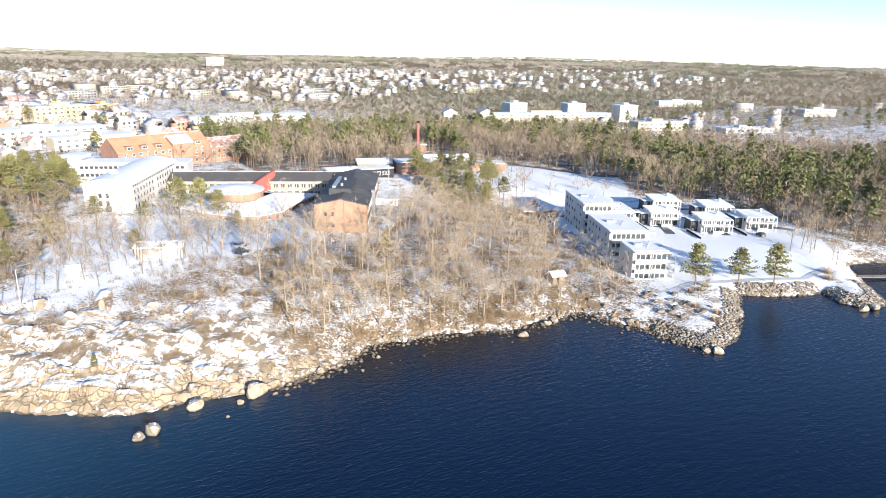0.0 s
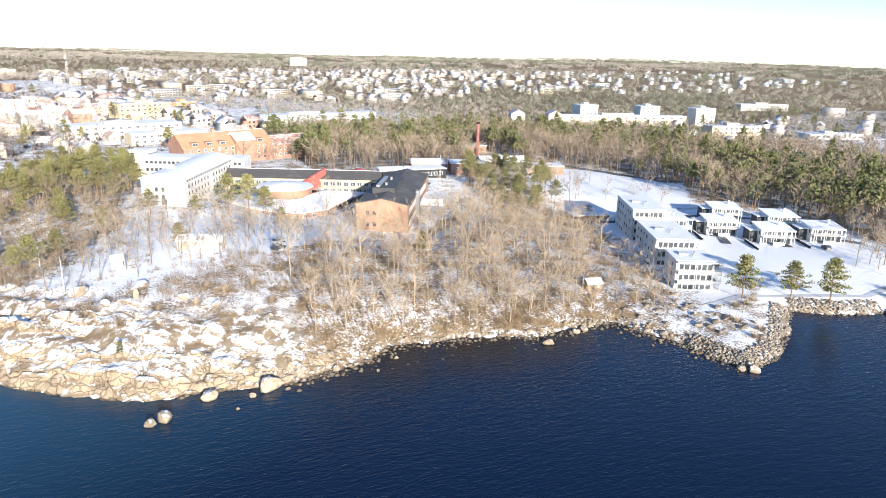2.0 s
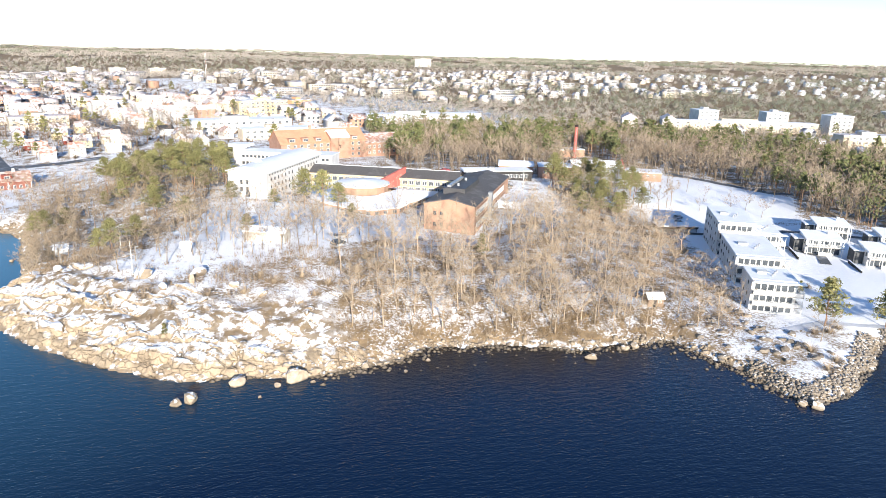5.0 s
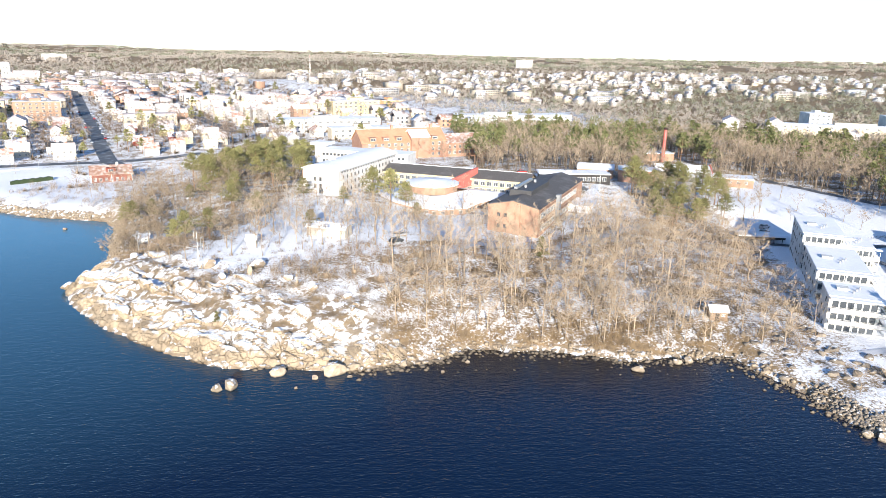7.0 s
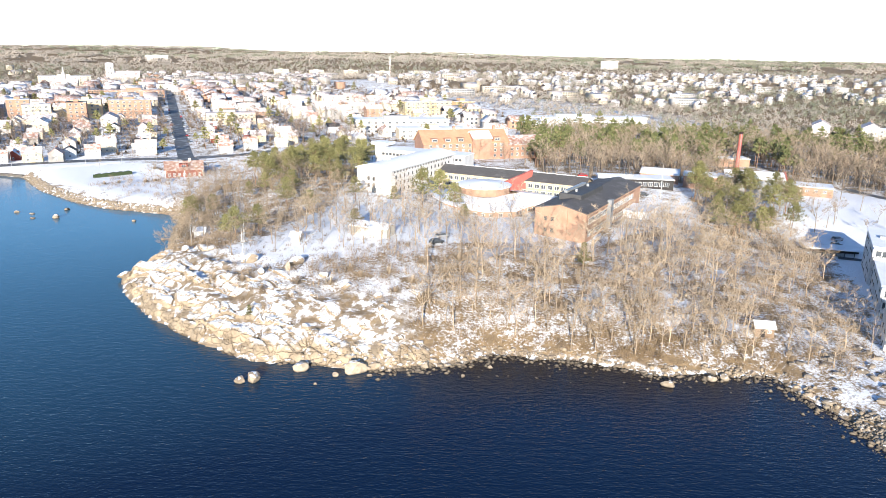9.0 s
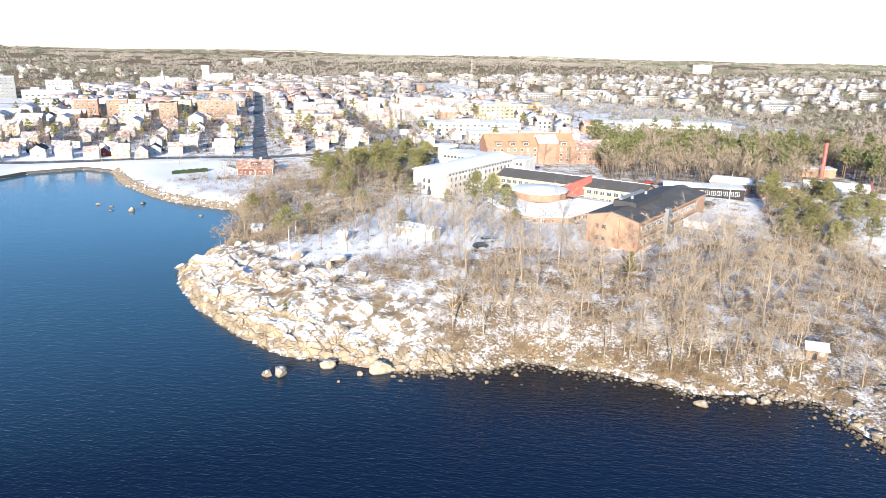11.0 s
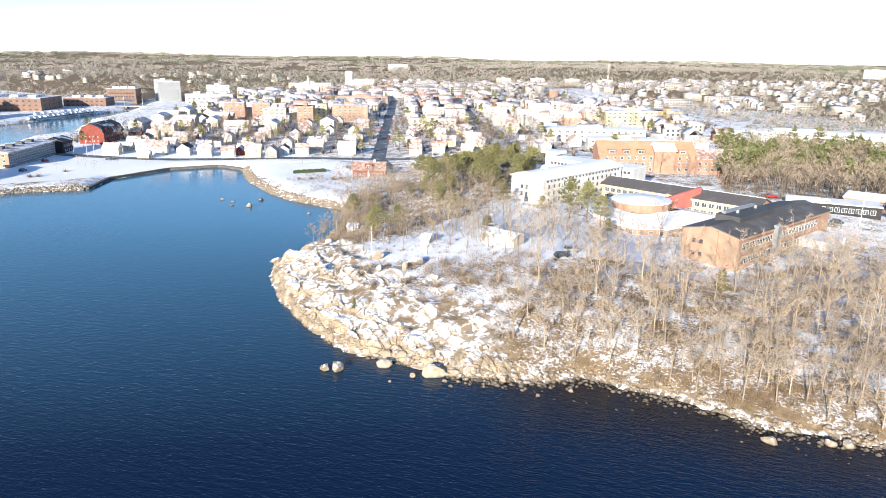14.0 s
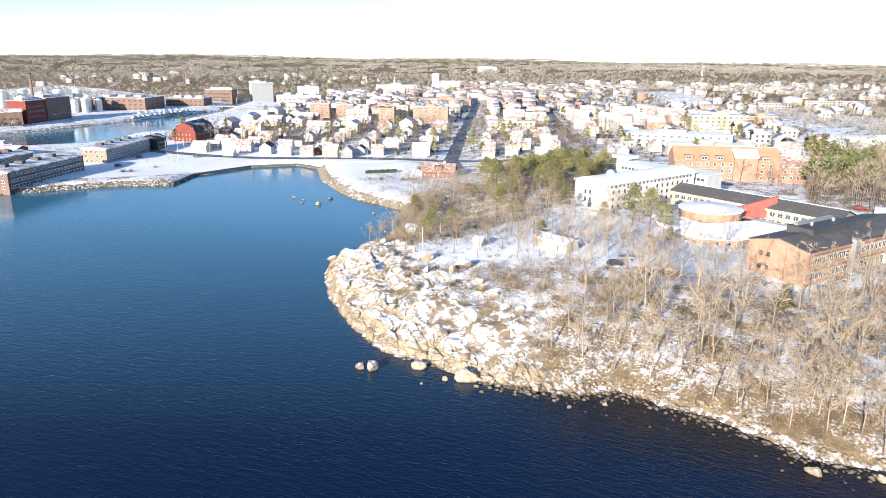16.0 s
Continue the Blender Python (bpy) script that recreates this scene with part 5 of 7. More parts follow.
# ---- houses ----
def house_template(L, W, e, rise, wall, roof, label, floors, name="house", dormer=False):
    t = thing(name, label, "house", pose(0, 0, -50), "houses of the town")
    part("wall", gable_wall(L, W, e, rise, "x", -3), wall, t)
    part("roof", gable_roof(L, W, e, rise, "x", roof, 0.4, 0.3), roof, t)
    part("chimney", M().box(L * 0.6, W * 0.45, e + rise * 0.6, L * 0.6 + 0.8, W * 0.45 + 0.8, e + rise + 1.1), BRICKRED, t)
    n = max(2, int(L / 4.2))
    for f in range(floors):
        windows(t, L, W, "f", (0.9 + 2.8 * f,), n, 1.2, 1.4, 0.8, 0.8)
        windows(t, L, W, "r", (0.9 + 2.8 * f,), 1, 1.2, 1.4, 1.2, 1.2)
        windows(t, L, W, "l", (0.9 + 2.8 * f,), 1, 1.2, 1.4, 1.2, 1.2)
    if dormer:
        d = part("dormer", M().hull([(1.0, e + 0.2), (4.0, e + 0.2), (4.0, e + 2.2), (1.0, e + 2.2)], "x", L / 2 - 1.6, L / 2 + 1.6), wall, t)
        part("window", win_mesh(1.6, 1.1, "white")[2], None, d, at=pose(L / 2, 1.0, e + 0.8))
    return t


TEMPL = [
    (house_template(12, 9, 5.8, 3.2, TOWNWHITE, ROOFSNOW, "white rendered town house with a snowy roof", 2), 12, 9),
    (house_template(11, 8.5, 5.6, 3.4, YELLOW, ROOFSNOW, "yellow rendered town house with a snowy roof", 2), 11, 8.5),
    (house_template(10, 8, 3.4, 3.4, FALU, ROOFSNOW, "red boarded cottage with white window frames", 1, dormer=True), 10, 8),
    (house_template(13, 10, 6.0, 3.4, CREAM, TILESNOW, "cream rendered house with a half-snowy tiled roof", 2), 13, 10),
    (house_template(11, 9, 5.8, 3.6, TOWNWHITE, TILE, "white house with a red tiled roof", 2), 11, 9),
    (house_template(16, 11, 8.6, 3.4, BRICK, TILESNOW, "brick town house of three storeys under a tiled roof", 3), 16, 11),
    (house_template(20, 11, 8.8, 3.0, CREAM, ROOFSNOW, "long cream town house of three storeys", 3), 20, 11),
    (house_template(12, 9, 5.6, 3.0, OFFWHITE, DARKSNOW, "grey-white house with a dark roof and patches of snow", 2), 12, 9),
    (house_template(10, 8, 3.6, 3.0, CREAM, ROOFSNOW, "small cream bungalow with a snowy roof", 1), 10, 8),
    (house_template(22, 12, 9.0, 3.2, TOWNWHITE, TILESNOW, "large white town house with a snowy tiled roof", 3), 22, 12),
]
USED = set()
rng = random.Random(5)


def put_house(k, x, y, turn, z=None, size=1.0):
    t, L, W = TEMPL[k]
    L, W = L * size, W * size
    a = radians(turn)
    ca, sa = math.cos(a), math.sin(a)
    ox, oy = x - (L / 2 * ca - W / 2 * sa), y - (L / 2 * sa + W / 2 * ca)
    zz = zat(x, y) if z is None else z
    m = pose(ox, oy, zz, 0, 0, turn) @ Matrix.Diagonal((size, size, size, 1))
    claim(ox, oy, (ca, sa), L, W, 1.0)
    if k not in USED:
        USED.add(k)
        t.matrix_basis = m
        return t
    return copy_thing(t, m)


def free(x, y, pad=6.0):
    X, Y = np.array([x]), np.array([y])
    if shore(X, Y)[0] < pad:
        return False
    for f in FOOT:
        if min(p[0] for p in f) - pad < x < max(p[0] for p in f) + pad and min(p[1] for p in f) - pad < y < max(p[1] for p in f) + pad:
            return False
    return True


def apartment(x, y, u, L, W, floors, wall, roof, label, z=None, name="apartment_building", balcony=True):
    z0 = zat(x, y) if z is None else z
    h = floors * 2.9 + 0.5
    claim(x, y, u, L, W)
    t = thing(name, label, "apartment building", spot(x, y, u, z0))
    flat_block(t, L, W, h, wall, roof)
    n = min(14, max(2, int(L / 4.4)))
    windows(t, L, W, "f", tuple(0.9 + 2.9 * f for f in range(floors)), n, 1.9, 1.5, 0.8, 0.8)
    windows(t, L, W, "r", tuple(0.9 + 2.9 * f for f in range(floors)), 2, 1.5, 1.4, 1, 1)
    part("roof_house", M().box(L * 0.35, W * 0.3, h, L * 0.6, W * 0.7, h + 2.2), wall, t)
    return t


# large buildings that stand out
apartment(415, 512, (0.99, -0.12), 19, 16, 6, WHITE, SNOW, "white tower block above the wood", 2.0, "tower_block")
apartment(466, 488, (0.95, -0.3), 19, 16, 6, WHITE, SNOW, "white tower block in the middle of three", 2.0, "tower_block")
apartment(502, 455, (0.95, -0.3), 19, 16, 6, WHITE, SNOW, "white tower block at the end of three", 2.0, "tower_block")
apartment(380, 500, (0.93, -0.36), 120, 12, 2, CREAM, SNOW, "long low housing row before the tower blocks", 6.5, "housing_row")
apartment(412, 356, (0.97, -0.22), 42, 12, 4, CREAM, ROOFSNOW, "cream housing block at the edge of the wood", 4.5)
apartment(30, 566, (0.9, 0.42), 50, 14, 4, YELLOW, ROOFSNOW, "yellow apartment building with a snowy roof", 10)
apartment(72, 578, (0.9, 0.42), 18, 16, 4, ORANGE, ROOFSNOW, "orange apartment wing with a snowy roof", 10)
apartment(-5, 470, (0.95, 0.2), 70, 20, 3, TOWNWHITE, SNOW, "long white hall building with a snowy roof", 7)
apartment(30, 440, (0.95, 0.2), 45, 14, 2, CREAM, SNOW, "low white building with a flat snowy roof", 8)
apartment(110, 520, (0.97, 0.1), 110, 16, 2, OFFWHITE, SNOW, "long low snowy-roofed hall behind the school", 9)
apartment(-118, 521, (0.937, 0.35), 36, 14, 3, CREAM, TILESNOW, "long cream block beside the main street", 5)
apartment(-212, 570, (0.937, 0.35), 32, 14, 5, BRICK, ROOFSNOW, "brick apartment block with balcony fronts", 4)
apartment(-240, 566, (0.937, 0.35), 22, 14, 5, YELLOW, ROOFSNOW, "pale yellow apartment block", 4)
apartment(-310, 548, (0.9, 0.44), 18, 14, 5, BRICKRED, ROOFSNOW, "tall red brick block", 4)
apartment(-286, 556, (0.9, 0.44), 16, 14, 5, BRICK, ROOFSNOW, "orange brick block beside a taller one", 4)
apartment(-268, 545, (0.9, 0.44), 20, 12, 4, CREAM, ROOFSNOW, "cream apartment block with flat snowy roof", 4)
apartment(-232, 542, (0.937, 0.35), 14, 12, 5, BRICK, DARKSNOW, "narrow orange brick block", 4)
apartment(-520, 715, (0.8, 0.6), 26, 16, 8, GREYWALL, SNOW, "pale blue-grey high-rise beyond the bridge", 4, "high_rise")
apartment(-556, 752, (0.8, 0.6), 22, 16, 8, OFFWHITE, SNOW, "pale blue-white high-rise beside the river road", 4, "high_rise")
apartment(-490, 770, (0.8, 0.6), 28, 16, 6, OFFWHITE, SNOW, "white high-rise beyond the bridge", 4, "high_rise")
apartment(-440, 890, (0.9, 0.4), 60, 18, 5, CREAM, ROOFSNOW, "long cream town block", 7)
apartment(-300, 760, (0.937, 0.35), 60, 16, 3, BRICK, TILE, "long red-roofed town block", 5)
apartment(-330, 860, (0.937, 0.35), 70, 16, 3, TOWNWHITE, TILE, "white town block with a red roof", 6)
apartment(486, 1765, (0.97, -0.2), 42, 18, 6, TOWNWHITE, SNOW, "white high block on the skyline", 24, "high_rise")
apartment(-770, 2080, (0.95, 0.3), 62, 24, 7, TOWNWHITE, SNOW, "broad white block on the skyline", 10, "high_rise")
for k in range(5):
    apartment(-230 + 62 * k, 1290 + 14 * (k % 3), (0.95, 0.3), 26, 14, 4, CREAM, SNOW, "pale apartment block at the far edge of town", 10)
for hx, hy in ((352, 522), (382, 508)):
    put_house(9, hx, hy, 62)
apartment(673, 548, (0.95, -0.3), 60, 14, 2, TOWNWHITE, SNOW, "long white terrace beyond the tower blocks", 8, "housing_row")
apartment(512, 348, (0.93, -0.36), 46, 18, 1, OFFWHITE, SNOW, "low hall with a flat snowy roof", 5, "hall")
apartment(735, 405, (0.93, -0.36), 40, 14, 2, TOWNWHITE, SNOW, "white house row on the snowy fields", 7, "housing_row")
# church tower with its nave
t = thing("church", "white church with a square tower", "church", spot(-420, 1035, (0.937, 0.35), 8))
part("tower", M().box(0, 0, -2, 11, 11, 24), TOWNWHITE, t)
part("cap", M().hull([(-0.6, 24), (11.6, 24), (8, 28), (3, 28)], "x", 0, 11), ROOFSNOW, t)
part("nave", gable_wall(34, 16, 10, 6, "x"), TOWNWHITE, t, at=pose(11, -3, 0))
part("nave_roof", gable_roof(34, 16, 10, 6, "x", ROOFSNOW), ROOFSNOW, t, at=pose(11, -3, 0))
windows(t, 11, 11, "f", (4, 12, 19), 2, 1.6, 3)
t = thing("church", "domed white church among town roofs", "church", spot(-405, 850, (0.937, 0.35), 6))
part("nave", gable_wall(30, 16, 10, 6, "x"), TOWNWHITE, t)
part("nave_roof", gable_roof(30, 16, 10, 6, "x", ROOFSNOW), ROOFSNOW, t)
part("turret", M().tube([(15, 8, 14), (15, 8, 20), (15, 8, 23), (15, 8, 30)], [2.4, 2.4, 1.4, 0.15], 8), TOWNWHITE, t)
# radio mast
t = thing("radio_mast", "tall red and white lattice radio mast", "mast", pose(-5, 1008, zat(-5, 1008)))
zt = 53.5 - zat(-5, 1008)
for k in range(3):
    a = k * 2.094
    part("mast_leg", M().tube([(1.6 * math.cos(a), 1.6 * math.sin(a), -1), (0.7 * math.cos(a), 0.7 * math.sin(a), zt)], [0.22, 0.16], 4), METAL, t)
for k in range(14):
    z1, z2 = zt * k / 14, zt * (k + 1) / 14
    r1, r2 = 1.6 - 0.9 * k / 14, 1.6 - 0.9 * (k + 1) / 14
    part("brace", M().tube([(r1, 0, z1), (r2 * math.cos(2.094), r2 * math.sin(2.094), z2)], [0.12, 0.12], 3).tube([(r1 * math.cos(4.188), r1 * math.sin(4.188), z1), (r2, 0, z2)], [0.12, 0.12], 3), REDPAINT if k % 4 < 2 else METAL, t)

# the red house with white corners by the bay
t = thing("red_house", "red boarded house with white trim and dormer", "house", spot(-76, 319, (0.95, 0.31), 2.6))
claim(-76, 319, (0.95, 0.31), 17, 10)
part("wall", gable_wall(17, 10, 4.2, 3.2, "x", -2), mat("aged_red_board", (0.25, 0.105, 0.08), 0.85, vary=0.25, scale=1.5, detail_scale=25), t)
part("roof", gable_roof(17, 10, 4.2, 3.2, "x", TILE), mat("old_tile", (0.30, 0.175, 0.13), 0.85, vary=0.25, scale=1.5, second=(0.6, 0.55, 0.53), amount=0.42, soft=0.16), t, "old tiled roof with thin snow")
windows(t, 17, 10, "f", (1.0,), 7, 1.1, 1.5, 0.6, 0.6, near=True)
d = part("dormer", M().hull([(1, 4.4), (5, 4.4), (5, 6.8), (1, 6.8)], "x", 6.5, 10.5), FALU, t)
part("window", win_mesh(2.0, 1.3, "white")[2], None, d, at=pose(8.5, 1, 5.0))
for cx in (0, 8.4, 16.8):
    part("corner_board", M().box(cx, -0.08, -1, cx + 0.25, 0.02, 4.3), FRAME, t)
part("chimney", M().box(10.8, 4.6, 6.5, 11.8, 5.5, 8.8), TOWNWHITE, t)

# front row along the shore road
for k, (hx, hy, kk, tr) in enumerate(((-250, 356, 8, 24), (-236, 357, 0, 24), (-221, 353, 4, 24), (-205, 355, 7, 114), (-190, 356, 0, 24), (-175, 358, 4, 24), (-161, 362, 1, 24), (-149, 376, 7, 114), (-137, 380, 4, 24), (-113, 392, 3, 20), (-55, 400, 4, 20), (-38, 404, 8, 20))):
    put_house(kk, hx, hy, tr, None, 0.84)
# town quarters: frontages in line with the streets
count = 0
REST = [[], [], [], []]
for ia, a in enumerate((-300, -272, -246, -218, -190, -165, -140, -112, -88, -62, -43, -21, 21, 43, 62, 100, 124, 150, 178, 205, 230)):
    b = -30 + 7 * (ia % 3)
    while b < 560:
        k = rng.choice((0, 0, 1, 3, 4, 5, 6, 7, 8, 9) if b > 90 and abs(a) > 25 else (0, 1, 2, 3, 4, 7, 8))
        x, y = town(a + rng.uniform(-3, 3), b)
        b += rng.uniform(19, 27)
        if a > 90 and b > 330:
            continue
        if x < -295 - (y - 380) * 0.42 or (x > -30 and y < 405) or (x > 20 and y < 425) or not free(x, y, 4):
            continue
        turn = 20.5 + rng.choice((0, 0, 0, 90))
        if b < 300 and count < 170:
            put_house(k, x, y, turn, None, rng.uniform(0.8, 0.95))
            count += 1
        else:
            claim(x - 6, y - 5, (1, 0), 12, 10, 0)
            REST[rng.randrange(4)].append((x, y, zat(x, y), TEMPL[k][1] / 12 * 1.1, rng.uniform(0.9, 1.35), radians(turn), rng.randrange(4)))
# quay wall of the promenade
q = M()
for (ax, ay), (bx, by) in zip(SEA[5:9], SEA[6:10]):
    k = max(1, int(math.hypot(bx - ax, by - ay) / 6))
    for i in range(k):
        p0, p1 = Vector((ax + (bx - ax) * i / k, ay + (by - ay) * i / k)), Vector((ax + (bx - ax) * (i + 1) / k, ay + (by - ay) * (i + 1) / k))
        n = Vector((-(p1 - p0).y, (p1 - p0).x)).normalized() * 0.9
        c = [p0 - n * 0.6, p1 - n * 0.6, p1 + n, p0 + n]
        q.prism([(v.x, v.y) for v in c], -2, 1.25)
tagged(new("quay_wall", q.mesh("quay_wall", mat("quay_stone", (0.15, 0.135, 0.12), 0.9, vary=0.3, scale=1))), "dark stone quay wall round the promenade", "wall", kind="structure")
# houses further out, joined
LOW = []
for wall_k in range(4):
    q = M()
    q.hull([(-4.5, -3), (4.5, -3), (4.5, 5), (0, 8.2), (-4.5, 5)], "x", -6, 6, 0)
    q.hull([(-5, 4.9), (0, 8.4), (5, 4.9), (5, 5.3), (0, 8.8), (-5, 5.3)], "x", -6.4, 6.4, 1)
    for f in range(2):
        for i in range(3):
            q.box(-5 + 3.6 * i, -4.56, 0.8 + 2.6 * f, -3.6 + 3.6 * i, -4.45, 2.2 + 2.6 * f, 2)
    LOW.append(q.arrays())
BIG = M()
BIG.box(-16, -7, -3, 16, 7, 8.5, 0, 1)
for f in range(3):
    for i in range(9):
        BIG.box(-15 + 3.4 * i, -7.06, 0.9 + 2.8 * f, -13 + 3.4 * i, -6.95, 2.3 + 2.8 * f, 2)
BIG = BIG.arrays()
SUBURB = [(90, 690), (330, 720), (820, 900), (900, 1500), (60, 1550), (-60, 1000)]
OUTER = [(-80, 700), (-60, 900), (-150, 1300), (-520, 1300), (-420, 700)]
RIGHT = [(700, 760), (1500, 850), (1700, 1600), (950, 1400)]
LEFT = [(-1100, 700), (-650, 700), (-620, 1400), (-1300, 1400)]
for zone, n, wall, roof, lab in ((SUBURB, 230, TOWNWHITE, ROOFSNOW, "snow-roofed villas of the suburb"), (SUBURB, 90, CREAM, TILESNOW, "cream villas of the suburb"), (OUTER, 140, TOWNWHITE, TILESNOW, "town roofs beyond the centre"),
                                 (OUTER, 60, BRICK, ROOFSNOW, "brick houses beyond the centre"), (OPEN, 42, TOWNWHITE, ROOFSNOW, "low houses and halls on the snowy fields"), (RIGHT, 90, OFFWHITE, ROOFSNOW, "scattered houses and halls among the woods"), (LEFT, 40, CREAM, ROOFSNOW, "scattered houses across the river")):
    xs, ys = [p[0] for p in zone], [p[1] for p in zone]
    spots, tries = [], 0
    while len(spots) < n and tries < 4000:
        tries += 1
        x, y = rng.uniform(min(xs), max(xs)), rng.uniform(min(ys), max(ys))
        if not inside(np.array([x]), np.array([y]), zone)[0] or not free(x, y, 3) or any((x - s[0]) ** 2 + (y - s[1]) ** 2 < 300 for s in spots):
            continue
        big = rng.random() < 0.12
        spots.append((x, y, zat(x, y), rng.uniform(0.65, 1.05), rng.uniform(0.75, 1.05), radians(20 + rng.choice((0, 90)) + rng.uniform(-8, 8)), 4 if big else rng.randrange(4)))
        claim(x - 6, y - 5, (1, 0), 12, 10, 0)
    strew("far_houses", LOW + [BIG], spots, [wall, roof, GLASS], lab, "houses")
for spots, wall, roof, lab in zip(REST, (TOWNWHITE, CREAM, BRICK, YELLOW), (ROOFSNOW, TILESNOW, TILE, ROOFSNOW), ("white town houses behind the front quarters", "cream tile-roofed town houses", "brick town houses with red roofs", "yellow town houses with snowy roofs")):
    strew("far_houses", LOW + [BIG], spots, [wall, roof, GLASS], lab, "houses")


# ---- trees ----
def bare_tree(seed, h, spread, leaders=5, twigs=900, tw=0.03, lod=False):
    """A leafless tree: a trunk forking into leaders that spread like a vase, with branches, side shoots and twigs."""
    r = random.Random(seed)
    trunk, crown = M(), M()
    fork = h * r.uniform(0.26, 0.4)
    base_r = 0.0092 * h + 0.025
    lean = Vector((r.uniform(-0.06, 0.06), r.uniform(-0.06, 0.06), 1))
    stem = [Vector((0, 0, -0.6)), lean * fork * 0.5 + Vector((r.uniform(-0.12, 0.12), r.uniform(-0.12, 0.12), 0)), lean * fork, lean * fork * 1.25]
    trunk.tube(stem, [base_r * 1.25, base_r, base_r * 0.85, base_r * 0.55], 3 if lod else 6)
    tips = []
    for i in range(leaders):
        a = i * 6.283 / max(1, leaders - 1) + r.uniform(-0.4, 0.4)
        R = spread * (r.uniform(0.65, 1.1) if i < leaders - 1 else 0.18)
        top = h * (r.uniform(0.7, 0.92) if i < leaders - 1 else 0.97)
        o = lean * fork * r.uniform(0.8, 1.2)
        run = [o]
        for f in (0.3, 0.62, 1.0):
            run.append(o + Vector((math.cos(a) * R * f ** 0.8 + r.uniform(-0.3, 0.3), math.sin(a) * R * f ** 0.8 + r.uniform(-0.3, 0.3), (top - o.z) * f ** 1.1)))
        lr = base_r * r.uniform(0.38, 0.55)
        trunk.tube(run, [lr, lr * 0.72, lr * 0.45, 0.02], 3 if lod else 4)
        for j in range(4 if lod else 7):
            f = 0.22 + 0.76 * (j + r.random()) / (4 if lod else 7)
            k = 0 if f < 0.3 else 1 if f < 0.62 else 2
            g = (f - (0, 0.3, 0.62)[k]) / (0.3, 0.32, 0.38)[k]
            b0 = run[k].lerp(run[k + 1], g)
            c = a + r.uniform(-1.9, 1.9)
            d = Vector((math.cos(c), math.sin(c), r.uniform(0.0, 0.85))).normalized()
            l = spread * r.uniform(0.35, 0.62) * (1.1 - 0.5 * f)
            b1 = b0 + d * l * 0.55 + Vector((r.uniform(-0.15, 0.15), r.uniform(-0.15, 0.15), 0.05 * l))
            b2 = b1 + (d + Vector((r.uniform(-0.4, 0.4), r.uniform(-0.4, 0.4), 0.3))).normalized() * l * 0.5
            br = lr * (0.5 - 0.3 * f) + 0.018
            if lod:
                crown.tube([b0, b2], [br * 1.3, 0.03], 3)
                tips.append((b0, b2, d))
                continue
            crown.tube([b0, b1, b2], [br, br * 0.65, 0.015], 3)
            for m in range(4):
                g = r.uniform(0.25, 1.0)
                q0 = b0.lerp(b1, g / 0.5) if g < 0.5 else b1.lerp(b2, (g - 0.5) / 0.5)
                e = (d + Vector((r.uniform(-0.9, 0.9), r.uniform(-0.9, 0.9), r.uniform(-0.2, 0.7)))).normalized()
                q1 = q0 + e * l * r.uniform(0.3, 0.55)
                crown.tube([q0, q1], [br * 0.4 + 0.008, 0.012], 3)
                tips.append((q0, q1, e))
            tips.append((b1, b2, d))
    for i in range(twigs):
        q0, q1, b = tips[r.randrange(len(tips))]
        o = q0.lerp(q1, r.uniform(0.2, 1.0))
        d = (b * 0.8 + Vector((r.uniform(-1, 1), r.uniform(-1, 1), r.uniform(-0.3, 0.9)))).normalized()
        w = d.cross(Vector((r.uniform(-1, 1), r.uniform(-1, 1), r.uniform(-1, 1)))).normalized() * tw * r.uniform(0.3, 0.65)
        crown.face([o - w, o + w, o + d * r.uniform(0.6, 1.6) * (1.3 if lod else 1.0)])
    return trunk, crown


def clump(q, c, r, rnd, n, size, flat=0.6):
    """A tuft of short needle sprays."""
    for i in range(n):
        d = Vector((rnd.gauss(0, 1), rnd.gauss(0, 1), rnd.gauss(0, 1) * flat)).normalized() * r * rnd.uniform(0.35, 1.0)
        d.z *= flat
        o = c + d
        a = Vector((rnd.uniform(-1, 1), rnd.uniform(-1, 1), rnd.uniform(-0.2, 1))).normalized()
        b = a.cross(Vector((rnd.uniform(-1, 1), rnd.uniform(-1, 1), rnd.uniform(-1, 1)))).normalized()
        s = size * rnd.uniform(0.6, 1.3)
        q.face([o - a * s, o + b * s * 0.55, o + a * s, o - b * s * 0.55])


